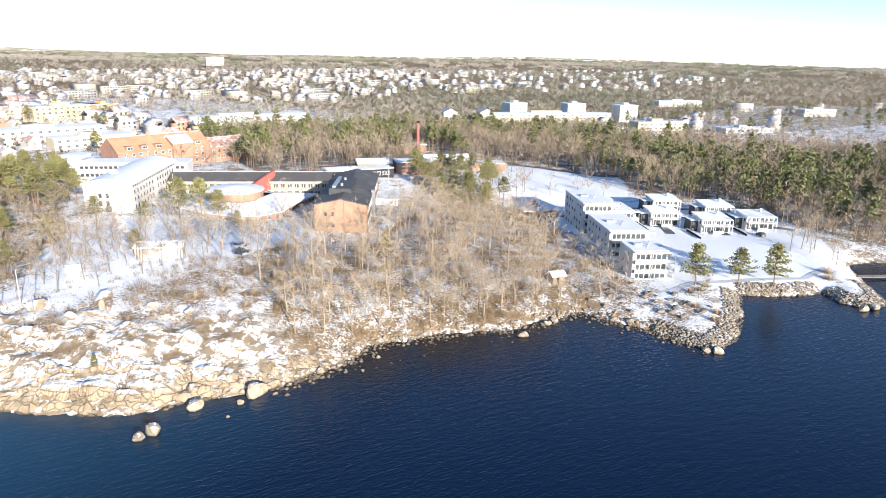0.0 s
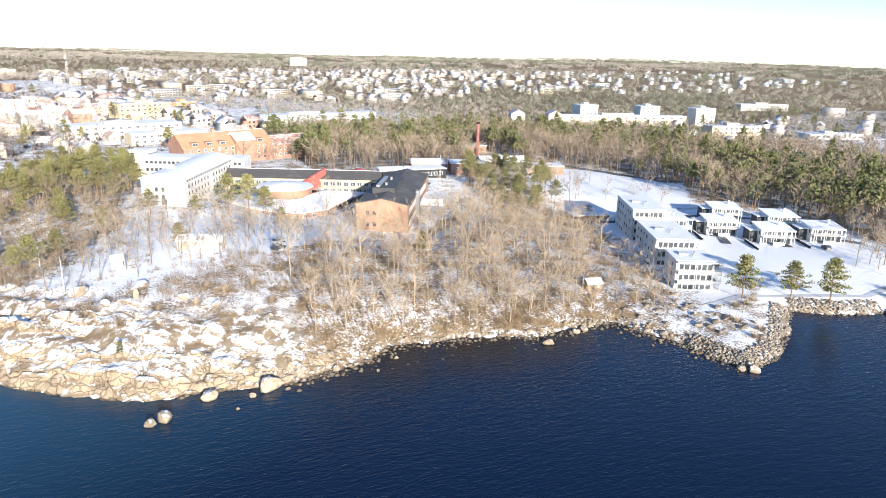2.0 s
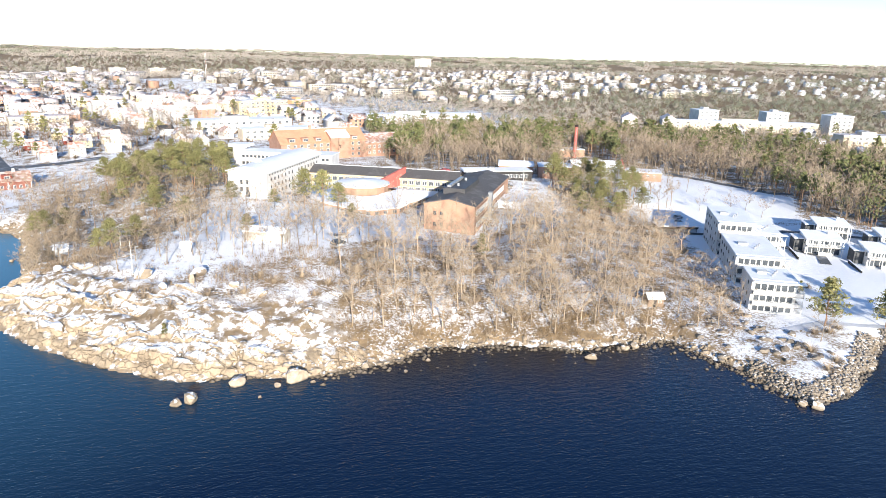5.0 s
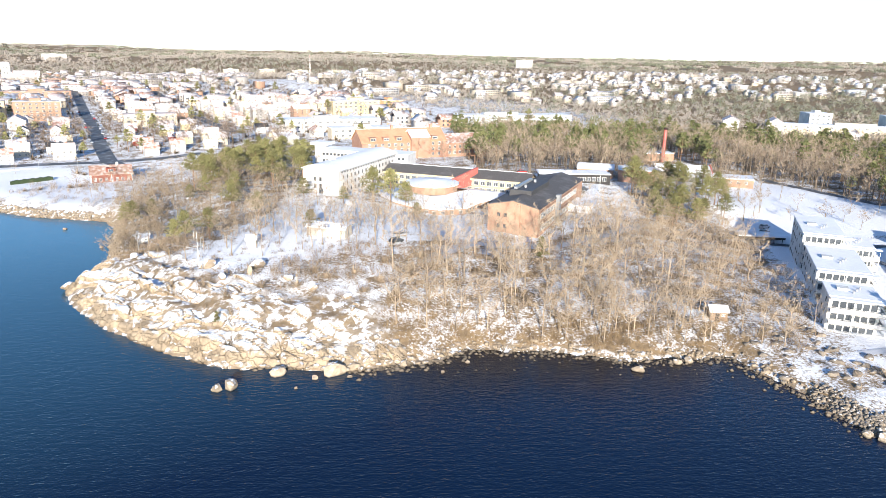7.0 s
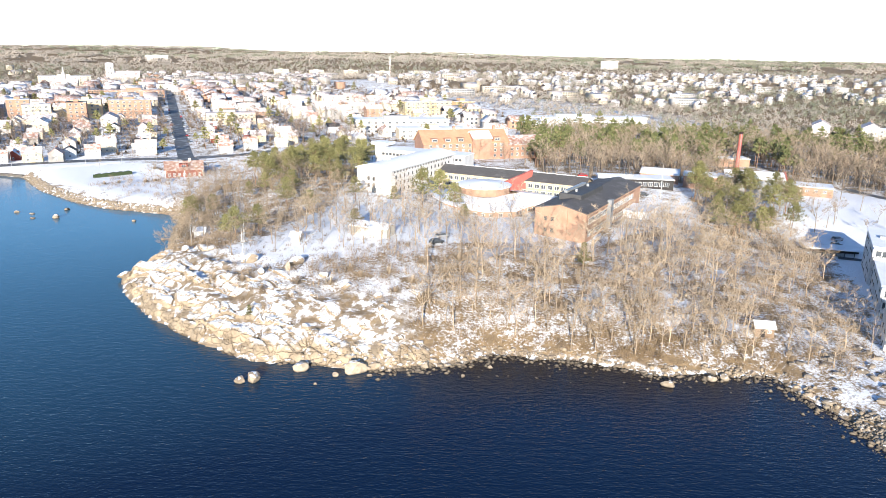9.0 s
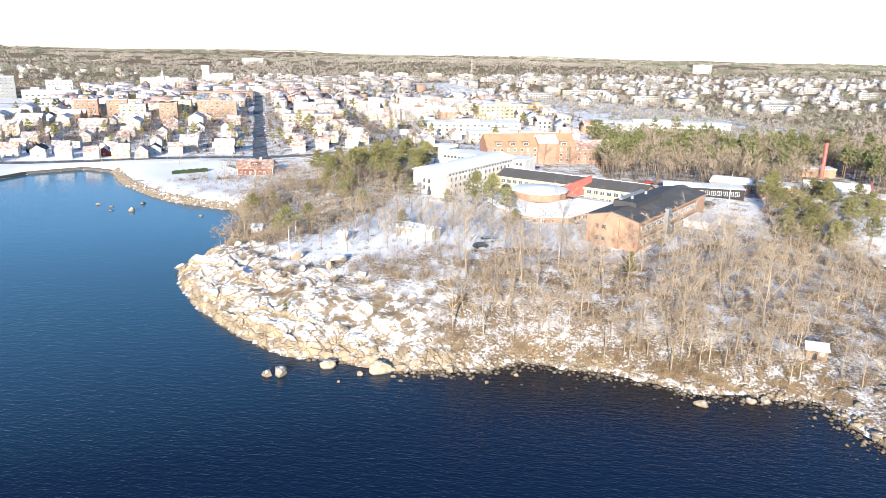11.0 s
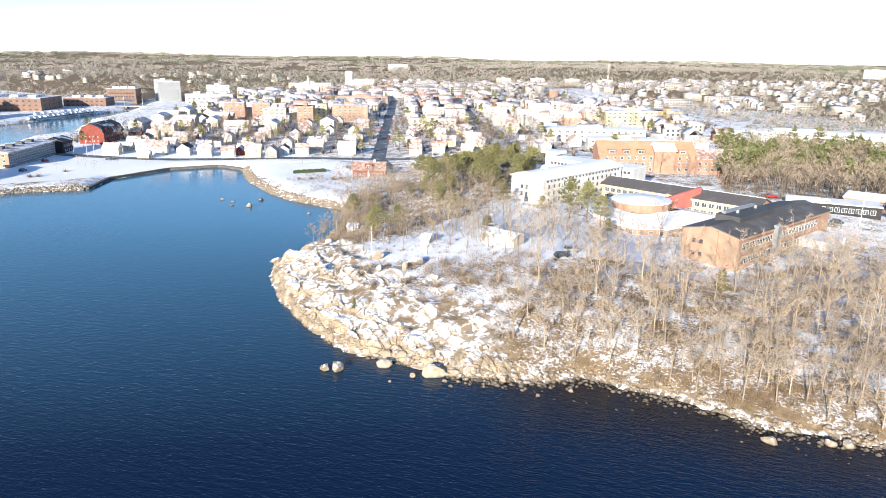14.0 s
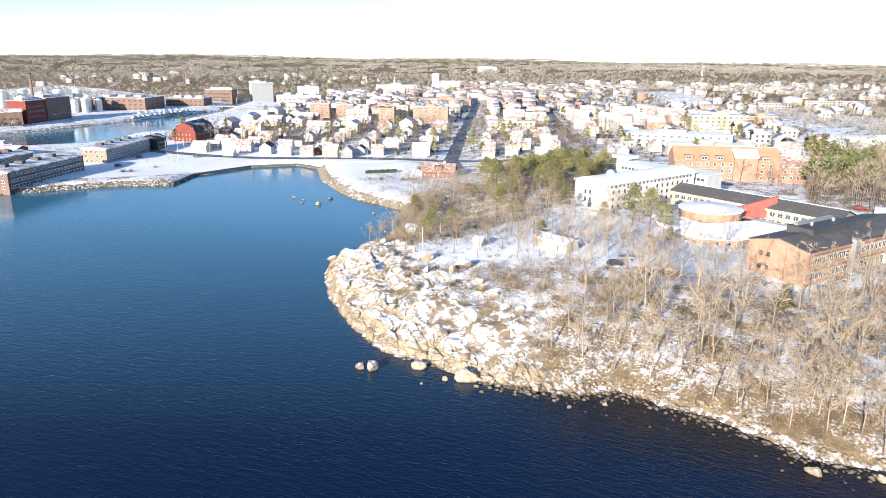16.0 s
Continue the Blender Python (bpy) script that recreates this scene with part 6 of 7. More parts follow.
def pine_tree(seed, h, width, bare_to=0.4, whorls=10, per=24, size=0.29):
    """A pine: a reddish trunk, whorls of branches with flat tufts and gaps between."""
    r = random.Random(seed)
    trunk, crown = M(), M()
    pts = [Vector((0, 0, -0.6))] + [Vector((r.uniform(-0.2, 0.2), r.uniform(-0.2, 0.2), h * 0.96 * i / 6)) for i in range(1, 7)]
    trunk.tube(pts, [0.013 * h + 0.05 - (0.012 * h) * i / 6 for i in range(7)], 6)
    for w in range(whorls):
        g = (w + r.uniform(0.1, 0.7)) / whorls
        z = h * (bare_to + (0.97 - bare_to) * g)
        prof = (0.62 + 0.38 * math.sin(math.pi * min(1, g * 1.4 + 0.1))) * (1 - 0.75 * g ** 2.2)
        a0 = r.uniform(0, 6.28)
        n = r.choice((3, 4, 5))
        for b in range(n):
            a = a0 + 6.28 * b / n + r.uniform(-0.5, 0.5)
            l = width * prof * r.uniform(0.55, 1.15)
            d = Vector((math.cos(a), math.sin(a), r.uniform(-0.05, 0.4)))
            o = Vector((0, 0, z))
            trunk.tube([o, o + d * l], [0.06, 0.025], 3)
            for f in (0.5, 0.95):
                clump(crown, o + d * l * f + Vector((0, 0, 0.15)), width * 0.25 * r.uniform(0.7, 1.25), r, per, size, 0.55)
    clump(crown, Vector((0, 0, h * 0.97)), width * 0.25, r, per * 2, size, 0.8)
    return trunk, crown


ROADS = [[town(-7, -45), town(7, -45), town(7, 620), town(-7, 620)], [town(77, 30), town(87, 30), town(87, 600), town(77, 600)], [(-240, 325), (-157, 349), (-88, 367), (-88, 377), (-157, 360), (-240, 336)]]


def clear(x, y, pad=0.5):
    for f in FOOT + ROADS:
        if min(p[0] for p in f) - pad < x < max(p[0] for p in f) + pad and min(p[1] for p in f) - pad < y < max(p[1] for p in f) + pad:
            if inside(np.array([x]), np.array([y]), f)[0]:
                return False
    return True


def sow(zone, n, gap, seed, sh=1.5):
    """Places in a zone, at least gap apart, on dry land and outside the buildings."""
    r = random.Random(seed)
    xs, ys = [p[0] for p in zone], [p[1] for p in zone]
    X = np.array([r.uniform(min(xs), max(xs)) for _ in range(n * 12)])
    Y = np.array([r.uniform(min(ys), max(ys)) for _ in range(n * 12)])
    ok = inside(X, Y, zone) & (shore(X, Y) > sh)
    X, Y = X[ok], Y[ok]
    cell, out = {}, []
    for x, y in zip(X, Y):
        c = (int(x // gap), int(y // gap))
        if any((x - p) ** 2 + (y - q) ** 2 < gap * gap for i in (-1, 0, 1) for j in (-1, 0, 1) for p, q in cell.get((c[0] + i, c[1] + j), ())):
            continue
        if not clear(x, y):
            continue
        cell.setdefault(c, []).append((x, y))
        out.append((float(x), float(y)))
        if len(out) >= n:
            break
    if not out:
        return []
    Z = lie(np.array([p[0] for p in out]), np.array([p[1] for p in out]))
    return [(p[0], p[1], float(z)) for p, z in zip(out, Z)]


BARE = []
for k, (h, s) in enumerate(((17, 5.2), (15, 4.6), (19, 5.4), (13, 4.4), (16, 4.0), (11, 4.0), (18, 4.6), (14, 5.4))):
    tr, cr = bare_tree(100 + k, h, s)
    BARE.append((tr.mesh("trunk", BARK), cr.mesh("crown", [TWIG]), h))
PINES = []
for k, (h, w, b) in enumerate(((14.5, 5.0, 0.45), (13, 5.2, 0.35), (16, 4.8, 0.52), (11, 4.4, 0.22), (10, 3.0, 0.12))):
    tr, cr = pine_tree(200 + k, h, w, b)
    PINES.append((tr.mesh("trunk", PINEBARK), cr.mesh("crown", NEEDLE), h))
tree_rng = random.Random(9)
PLANTED, LATER, LATER2 = [], [], []


def plant(kind, k, x, y, z, s, label="", group=""):
    name, cat = ("bare_tree", "tree") if kind is BARE else ("pine_tree", "tree")
    tr, cr, h = kind[k]
    if kind is BARE:
        PLANTED.append(1)
        if len(PLANTED) > 295:
            LATER.append((x, y, z, s, s, tree_rng.uniform(0, 6.28), k))
            return
    lab = label or ("leafless grey-brown deciduous tree on the wooded slope" if kind is BARE else "tall pine with a reddish trunk and green crown")
    m = pose(x, y, z, 0, 0, tree_rng.uniform(0, 360)) @ Matrix.Diagonal((s, s, s * tree_rng.uniform(0.92, 1.08), 1))
    t = thing(name, lab, cat, m, group or ("leafless trees of the headland" if kind is BARE else "pines of the headland"))
    part("trunk", tr, None, t)
    part("crown", cr, None, t)


near = sow(WOODS, 185, 3.9, 1, 2.0)
for x, y, z in near:
    plant(BARE, tree_rng.randrange(8), x, y, z, tree_rng.uniform(0.7, 1.0) * (0.8 if y < 150 else 1.0) * (0.72 if x > 132 else 1.0))
for x, y, z in sow([(46, 136), (62, 137), (100, 128), (119, 127), (124, 152), (90, 158), (50, 156)], 40, 4.2, 52, 2.5):
    plant(BARE, tree_rng.randrange(8), x, y, z, tree_rng.uniform(0.5, 0.8), "leafless tree above the stony shore")
YARD = [(8, 190), (44, 172), (62, 190), (84, 198), (78, 224), (56, 230), (44, 244), (14, 248), (6, 215)]
for x, y, z in sow(YARD, 46, 5.0, 2):
    plant(BARE, tree_rng.randrange(8), x, y, z, tree_rng.uniform(0.5, 0.8), "leafless tree in the snowy school grounds")
for x, y, z in sow([(-20, 250), (20, 250), (30, 310), (0, 336), (-40, 310)], 26, 5.0, 44, 3.0):
    plant(BARE, tree_rng.randrange(8), x, y, z, tree_rng.uniform(0.5, 0.75), "leafless tree among the hill pines")
for x, y, z in sow([(165, 205), (180, 212), (205, 245), (200, 280), (178, 284), (160, 262)], 24, 5.0, 45, 3.0):
    plant(BARE, tree_rng.randrange(8), x, y, z, tree_rng.uniform(0.6, 0.9), "leafless tree between school and shore flats")
for x, y, z in sow([(-16, 176), (30, 176), (62, 186), (60, 202), (0, 206)], 34, 5.0, 46, 3.0):
    plant(BARE, tree_rng.randrange(8), x, y, z, tree_rng.uniform(0.5, 0.75), "leafless tree on the snowy knoll")
for x, y, z in sow([(216, 124), (209, 106), (243, 98), (258, 128), (254, 165), (240, 134)], 18, 4.6, 53, 2.0):
    plant(BARE, tree_rng.randrange(8), x, y, z, tree_rng.uniform(0.6, 0.9), "leafless oak at the edge of the villa lawn")
for x, y, z in sow([(186, 214), (205, 204), (236, 216), (256, 240), (238, 292), (206, 280)], 11, 9.0, 54, 2.0):
    plant(BARE, tree_rng.randrange(8), x, y, z, tree_rng.uniform(0.5, 0.8), "leafless tree on the snowy meadow")
for x, y, z in sow([(66, 318), (112, 322), (122, 345), (118, 372), (60, 336)], 16, 5.5, 47, 3.0):
    plant(BARE, tree_rng.randrange(8), x, y, z, tree_rng.uniform(0.6, 0.85), "leafless tree before the red brick school")
for x, y, z in sow([(-44, 215), (-30, 195), (-18, 200), (-25, 235), (-38, 262), (-48, 250)], 36, 3.2, 48, 1.0):
    plant(BARE, (3, 5, 7)[tree_rng.randrange(3)], x, y, z, tree_rng.uniform(0.5, 0.75), "low leafless tree leaning over the western shore")
for x, y, z in sow(WESTSLOPE, 92, 3.9, 3, 2.0):
    plant(BARE, tree_rng.randrange(8), x, y, z, tree_rng.uniform(0.5, 0.85), "leafless tree on the snowy western slope")
PINEHILL = [(-22, 262), (10, 255), (22, 268), (30, 312), (0, 338), (-26, 312)]
for x, y, z in sow(PINEHILL, 44, 4.4, 4):
    plant(PINES, tree_rng.randrange(3), x, y, z, tree_rng.uniform(0.75, 1.0))
EASTPINES = [(146, 214), (178, 226), (196, 258), (176, 288), (158, 276), (150, 250)]
for x, y, z in sow([(-34, 196), (-8, 190), (8, 214), (10, 252), (-20, 262), (-42, 256)], 7, 6.0, 49, 2.0):
    plant(PINES, (1, 3)[tree_rng.randrange(2)], x, y, z, tree_rng.uniform(0.55, 0.8), "olive-green pine on the western slope")
for x, y, z in sow(EASTPINES, 26, 5.0, 5):
    plant(PINES, tree_rng.randrange(4), x, y, z, tree_rng.uniform(0.7, 0.95))
for x, y, s, k in ((-10, 196, 0.75, 1), (-14, 200, 0.6, 3), (8, 222, 0.7, 1), (-30, 240, 0.7, 3), (46, 232, 1.0, 1), (52, 229, 0.95, 0), (57, 226, 0.8, 1), (26, 196, 0.6, 3), (60, 217, 0.5, 3), (91, 176, 0.75, 4), (157, 266, 0.95, 0), (22, 236, 0.7, 1), (-2, 236, 0.7, 1), (36, 258 - 24, 0.6, 3)):
    plant(PINES, k, x, y, zat(x, y), s, "green pine standing among bare trees")
for x, y, s, k in ((178.7, 105.9, 1.05, 3), (172.0, 112.5, 0.98, 3), (158.5, 117.5, 1.08, 3)):
    plant(PINES, k, x, y, zat(x, y), s, "lone pine on the snowy shore lawn", "pines of the lawn")
plant(PINES, 4, 170.5, 138, zat(170.5, 138), 0.35, "small dark spruce on the snowy lawn")
plant(PINES, 4, 7.5, 141, zat(7.5, 141), 0.3, "small wind-bent pine on the rocks")
plant(BARE, 5, 150, 110, zat(150, 110), 0.75, "leafless birch by the stone pier")
plant(BARE, 5, 133, 101, zat(133, 101), 0.5, "leafless shrub on the stone pier")

FULL = []
for k, (h, sp) in enumerate(((17, 5.2), (15, 4.6), (19, 5.4), (13, 4.4), (16, 4.0), (11, 4.0), (18, 4.6), (14, 5.4))):
    tr, cr = bare_tree(100 + k, h, sp * 1.1, 4, 620, 0.055)
    n = len(tr.v)
    tr.v += cr.v
    tr.m += [1] * len(cr.f)
    tr.f += [tuple(i + n for i in f) for f in cr.f]
    FULL.append(tr.arrays())
# woods further off, joined
MIDB, MIDP = [], []
for k in range(5):
    tr, cr = bare_tree(300 + k, 15 + k, 5.2, 4, 165, 0.2, True)
    q = M()
    for src in (tr, cr):
        n = len(q.v)
        q.v += src.v
        q.f += [tuple(i + n for i in f) for f in src.f]
        q.m += [0 if src is tr else 1] * len(src.f)
    MIDB.append(q.arrays())
    tr, cr = pine_tree(400 + k, 14 + k, 4.4, 0.48, 6, 5, 0.8)
    q = M()
    for src in (tr, cr):
        n = len(q.v)
        q.v += src.v
        q.f += [tuple(i + n for i in f) for f in src.f]
        q.m += [2 if src is tr else 3] * len(src.f)
    MIDP.append(q.arrays())
MIX = MIDB + MIDP
strew("grove", FULL, LATER, [BARK, TWIG], "leafless trees round the school and the hill", "woods")
spots = []
for x, y, z in sow(BEHIND, 950, 5.4, 6):
    pine = ((math.sin(x * 0.021 + 1) + math.sin(y * 0.027 + x * 0.01)) * 0.25 + (0.3 if x > 250 else 0.14) if x > 235 or y < 325 else 0.6) > tree_rng.random()
    s = tree_rng.uniform(0.75, 1.1)
    spots.append((x, y, z, s, s, tree_rng.uniform(0, 6.28), (5 if pine else 0) + tree_rng.randrange(5)))
# the close canopy between and behind the single trees
CANOPY = []
for k in range(8):
    r = random.Random(820 + k)
    q = M()
    for i in range(96 if k < 4 else 80):
        d = Vector((r.gauss(0, 1), r.gauss(0, 1), r.gauss(0, 1))).normalized() * r.uniform(0.5, 1.0)
        o = Vector((d.x * 3.4, d.y * 3.4, 8.2 + d.z * 4.6))
        g = (Vector((d.x, d.y, 0.6)) + Vector((r.uniform(-0.6, 0.6), r.uniform(-0.6, 0.6), r.uniform(-0.2, 0.5)))).normalized()
        w = g.cross(Vector((r.uniform(-1, 1), r.uniform(-1, 1), r.uniform(-1, 1)))).normalized()
        if k < 4:
            q.face([o - w * 0.11, o + w * 0.11, o + g * r.uniform(1.4, 2.6)], 1)
        else:
            q.face([o - w * 0.35, o + w * 0.35, o + g * r.uniform(0.7, 1.3)], 3)
    for i in range(4):
        a = r.uniform(0, 6.28)
        o = Vector((math.cos(a) * 1.2, math.sin(a) * 1.2, -0.5))
        q.tube([o, o * 1.3 + Vector((0, 0, 9.5))], [0.14, 0.05], 3, 0 if k < 4 else 2)
    CANOPY.append(q.arrays())
more = []
for x, y, z in sow(BEHIND, 1700, 4.6, 66, 3.0):
    pine = ((math.sin(x * 0.021 + 1) + math.sin(y * 0.027 + x * 0.01)) * 0.25 + (0.2 if x > 250 else 0.1) if x > 235 or y < 325 else 0.5) > tree_rng.random()
    s = tree_rng.uniform(0.75, 1.25)
    more.append((x, y, z, s, s * tree_rng.uniform(0.85, 1.15), tree_rng.uniform(0, 6.28), (4 if pine else 0) + tree_rng.randrange(4)))
strew("canopy", CANOPY, more, [WOODBARK, WOODTWIG, PINEBARK, NEEDLEWOOD], "close wood of leafless trees and pines inland", "woods")
strew("wood", MIX, spots, [WOODBARK, WOODTWIG, PINEBARK, NEEDLEWOOD], "mixed wood of bare trees and pines behind the shore", "woods")
spots = []
for x, y, z in sow(OPEN, 280, 9, 19):
    s = tree_rng.uniform(0.55, 0.95)
    spots.append((x, y, z, s, s, tree_rng.uniform(0, 6.28), (5 if tree_rng.random() < 0.2 else 0) + tree_rng.randrange(5)))
strew("field_trees", MIX, spots, [WOODBARK, WOODTWIG, PINEBARK, NEEDLEWOOD], "bare trees and pines scattered over snowy fields", "trees")
FRONT = [(-260, 345), (-130, 375), (-60, 395), (0, 400), (20, 440), (-60, 560), (-240, 520), (-290, 420)]
spots = []
for x, y, z in sow(FRONT, 230, 5, 18):
    s = tree_rng.uniform(0.5, 0.85)
    spots.append((x, y, z, s, s, tree_rng.uniform(0, 6.28), (5 if tree_rng.random() < 0.12 else 0) + tree_rng.randrange(5)))
strew("garden_trees", MIX, spots, [TOWNTWIG, TOWNTWIG, PINEBARK, NEEDLE], "leafless trees between the front houses", "trees")
spots = []
TOWNTREES = [(-330, 350), (-120, 380), (60, 400), (120, 600), (-100, 1000), (-450, 1000)]
for x, y, z in sow(TOWNTREES, 470, 9, 7):
    s = tree_rng.uniform(0.55, 0.9)
    spots.append((x, y, z, s, s, tree_rng.uniform(0, 6.28), (5 if tree_rng.random() < 0.15 else 0) + tree_rng.randrange(5)))
strew("garden_trees", MIX, spots, [TOWNTWIG, TOWNTWIG, PINEBARK, NEEDLE], "leafless garden trees between the town houses", "trees")
# garden shrubs and hedges of the town
spots = []
TUFT = []
for k in range(4):
    r = random.Random(700 + k)
    q = M()
    for i in range(22):
        a, e = r.uniform(0, 6.28), r.uniform(0.1, 1.4)
        d = Vector((math.cos(a) * math.cos(e), math.sin(a) * math.cos(e), math.sin(e))) * r.uniform(1.5, 3.2)
        s = Vector((-math.sin(a), math.cos(a), 0.2)) * r.uniform(0.15, 0.4)
        q.face([-s, s, d])
    TUFT.append(q.arrays())
for x, y, z in sow(TOWNTREES, 1500, 5, 17):
    s = tree_rng.uniform(0.6, 1.5)
    spots.append((x, y, z, s, s * tree_rng.uniform(0.8, 1.4), tree_rng.uniform(0, 6.28), tree_rng.randrange(4)))
strew("garden_shrubs", TUFT, spots, [mat("garden_twigs", (0.2, 0.155, 0.115), 0.95, vary=0.3, scale=20, island=True, objrand=0.35)], "dark leafless garden shrubs and hedges", "shrubs")
# far forest
FARB, FARP = [], []
for k in range(5):
    r = random.Random(500 + k)
    for out, tall, n in ((FARB, 10.0, 36), (FARP, 11.0, 32)):
        q = M()
        heads = [(r.uniform(-3, 3), r.uniform(-3, 3), tall * r.uniform(0.45, 0.68)) for _ in range(3)]
        for i in range(n):
            hx, hy, hz = heads[i % 3]
            d = Vector((r.gauss(0, 1), r.gauss(0, 1), r.gauss(0, 0.6))).normalized()
            o = Vector((hx, hy, hz)) + Vector((d.x * 2.6, d.y * 2.6, d.z * tall * 0.38)) * r.uniform(0.6, 1.0)
            u = Vector((r.uniform(-1, 1), r.uniform(-1, 1), r.uniform(-0.3, 1))).normalized()
            u = (u - d * u.dot(d)).normalized()
            v = d.cross(u).normalized()
            s = r.uniform(0.65, 1.2)
            q.face([o - u * s, o + v * s * 0.8, o + u * s * 1.1])
        out.append(q.arrays())
for k in range(3):
    r = random.Random(560 + k)
    for out, tall in ((FARB, 9.0), (FARP, 10.0)):
        q = M()
        for i in range(48):
            a, d = r.uniform(0, 6.283), 11 * math.sqrt(r.random())
            o = Vector((d * math.cos(a), d * math.sin(a), tall * r.uniform(0.35, 0.95)))
            b = r.uniform(0, 6.283)
            u = Vector((math.cos(b), math.sin(b), r.uniform(-0.4, 0.4)))
            v = Vector((r.uniform(-0.4, 0.4), r.uniform(-0.4, 0.4), 1))
            w = r.uniform(1.1, 2.2)
            q.face([o - u * w, o + u * w, o + v * w * 1.5])
        out.append(q.arrays())
fr = random.Random(77)
spots = []


def ring(r0, r1, n, size, zones, wide=False):
    X, Y = [], []
    for _ in range(n):
        a = radians(fr.uniform(-66, 76))
        d = math.sqrt(fr.uniform(r0 * r0, r1 * r1))
        X.append(d * math.sin(a) + 30)
        Y.append(d * math.cos(a))
    X, Y = np.array(X), np.array(Y)
    ok = (shore(X, Y) > 12) & ~inside(X, Y, BEHIND)
    for zz in zones:
        ok &= ~inside(X, Y, zz)
    thin = np.zeros(len(X), bool)
    field = inside(X, Y, OPEN)
    for zz in (SUBURB, OUTER, RIGHT, LEFT):
        thin |= inside(X, Y, zz)
    for x, y, z, o, th, fi in zip(X, Y, lie(X, Y), ok, thin, field):
        if not o or (fi and fr.random() < 0.6) or (th and fr.random() < 0.25) or (d_free and not clear(x, y, 1)):
            continue
        pine = 0.16 + 0.4 * math.sin(x * 0.0045 + 2) * math.sin(y * 0.005 + x * 0.002) + min(0.18, max(0, (x - 200) / 2500)) + (0.1 if math.hypot(x, y) > 2300 else 0) > fr.random()
        s = size * fr.uniform(0.75, 1.2)
        spots.append((x, y, z - 0.5, s, min(s, 1.15) * fr.uniform(0.8, 1.15), fr.uniform(0, 6.28), (8 if pine else 0) + (5 + fr.randrange(3) if wide else fr.randrange(5))))


CORE = [(-330, 330), (-60, 380), (20, 400), (120, 430), (140, 600), (-40, 1000), (-450, 1000), (-560, 640), (-700, 560), (-450, 350)]
HARBOUR = [(-320, 430), (-460, 420), (-520, 250), (-300, 80), (-170, 190), (-140, 350)]
NEARBY = [(-300, 100), (230, 60), (260, 400), (0, 420), (-330, 420)]
d_free = True
ring(420, 900, 9000, 0.75, (CORE, NEARBY, HARBOUR))
ring(560, 1150, 4500, 0.7, (CORE, NEARBY, HARBOUR))
d_free = False
ring(900, 2000, 11000, 1.1, (CORE,))
ring(2000, 4800, 5500, 1.5, (), True)
strew("far_forest", FARB, [q for q in spots if q[6] < 8], [TWIGHAZE], "leafless brown forest rolling to the horizon", "forest")
strew("far_pine_forest", FARP, [(*q[:6], q[6] - 8) for q in spots if q[6] >= 8], [NEEDLEHAZE], "dark green pine forest rolling to the horizon", "forest")

# dry scrub under the trees
SCR = []
for k in range(5):
    r = random.Random(600 + k)
    q = M()
    for i in range(26):
        a, l = r.uniform(0, 6.28), r.uniform(0.5, 1.5)
        o = Vector((r.uniform(-0.6, 0.6), r.uniform(-0.6, 0.6), -0.1))
        d = Vector((math.cos(a) * 0.6, math.sin(a) * 0.6, 1)) * l
        s = Vector((-math.sin(a), math.cos(a), 0)) * r.uniform(0.015, 0.04)
        q.face([o - s, o + s, o + d])
    SCR.append(q.arrays())
spots = []
for zone, n in ((WOODS, 1100), (WESTSLOPE, 500), ([(40, 126), (122, 120), (122, 134), (60, 144), (42, 142)], 170), ([(-30, 172), (40, 140), (60, 175), (40, 190), (-10, 195)], 150)):
    for x, y, z in sow(zone, n, 1.2, len(spots) + 11, 1.2):
        s = tree_rng.uniform(0.7, 1.5)
        spots.append((x, y, z, s, s * tree_rng.uniform(0.6, 1.1), tree_rng.uniform(0, 6.28), tree_rng.randrange(5)))
BRUSH = []
for k in range(5):
    r = random.Random(650 + k)
    q = M()
    for i in range(64):
        a, l = r.uniform(0, 6.28), r.uniform(1.2, 2.8)
        o = Vector((r.gauss(0, 0.7), r.gauss(0, 0.7), r.uniform(-0.1, 0.9)))
        d = Vector((math.cos(a) * r.uniform(0.1, 0.7), math.sin(a) * r.uniform(0.1, 0.7), 1)).normalized() * l * 0.8
        s = Vector((-math.sin(a), math.cos(a), 0)) * r.uniform(0.012, 0.035)
        q.face([o - s, o + s, o + d])
    BRUSH.append(q.arrays())
thicket = []
for zone, n, gap, sh in ((WOODS, 620, 2.4, 2.0), (WESTSLOPE, 200, 2.4, 1.0), ([(-30, 184), (-8, 186), (-4, 200), (-16, 206), (-32, 200)], 70, 1.7, 2), ([(18, 160), (58, 150), (64, 176), (38, 184), (20, 172)], 130, 2.0, 5), ([(-14, 160), (10, 142), (40, 136), (40, 158), (6, 168)], 45, 2.4, 7), ([(-78, 272), (-50, 264), (-44, 285), (-62, 300), (-95, 320), (-104, 302)], 60, 3.0, 2), ([(-84, 305), (-40, 290), (-36, 330), (-70, 345)], 70, 3.0, 2)):
    for x, y, z in sow(zone, n, gap, len(thicket) + 91, sh):
        s = tree_rng.uniform(0.55, 1.25)
        thicket.append((x, y, z, s, s * tree_rng.uniform(0.8, 1.2), tree_rng.uniform(0, 6.28), tree_rng.randrange(5)))
strew("brushwood", BRUSH, thicket, [mat("brush_twigs", (0.38, 0.29, 0.2), 0.95, vary=0.2, scale=3, second=(0.3, 0.225, 0.155), objrand=0.2)], "thin brown brushwood under the trees", "brush")
strew("scrub", SCR, spots, [SCRUB], "dry brown scrub and grass tufts", "scrub")


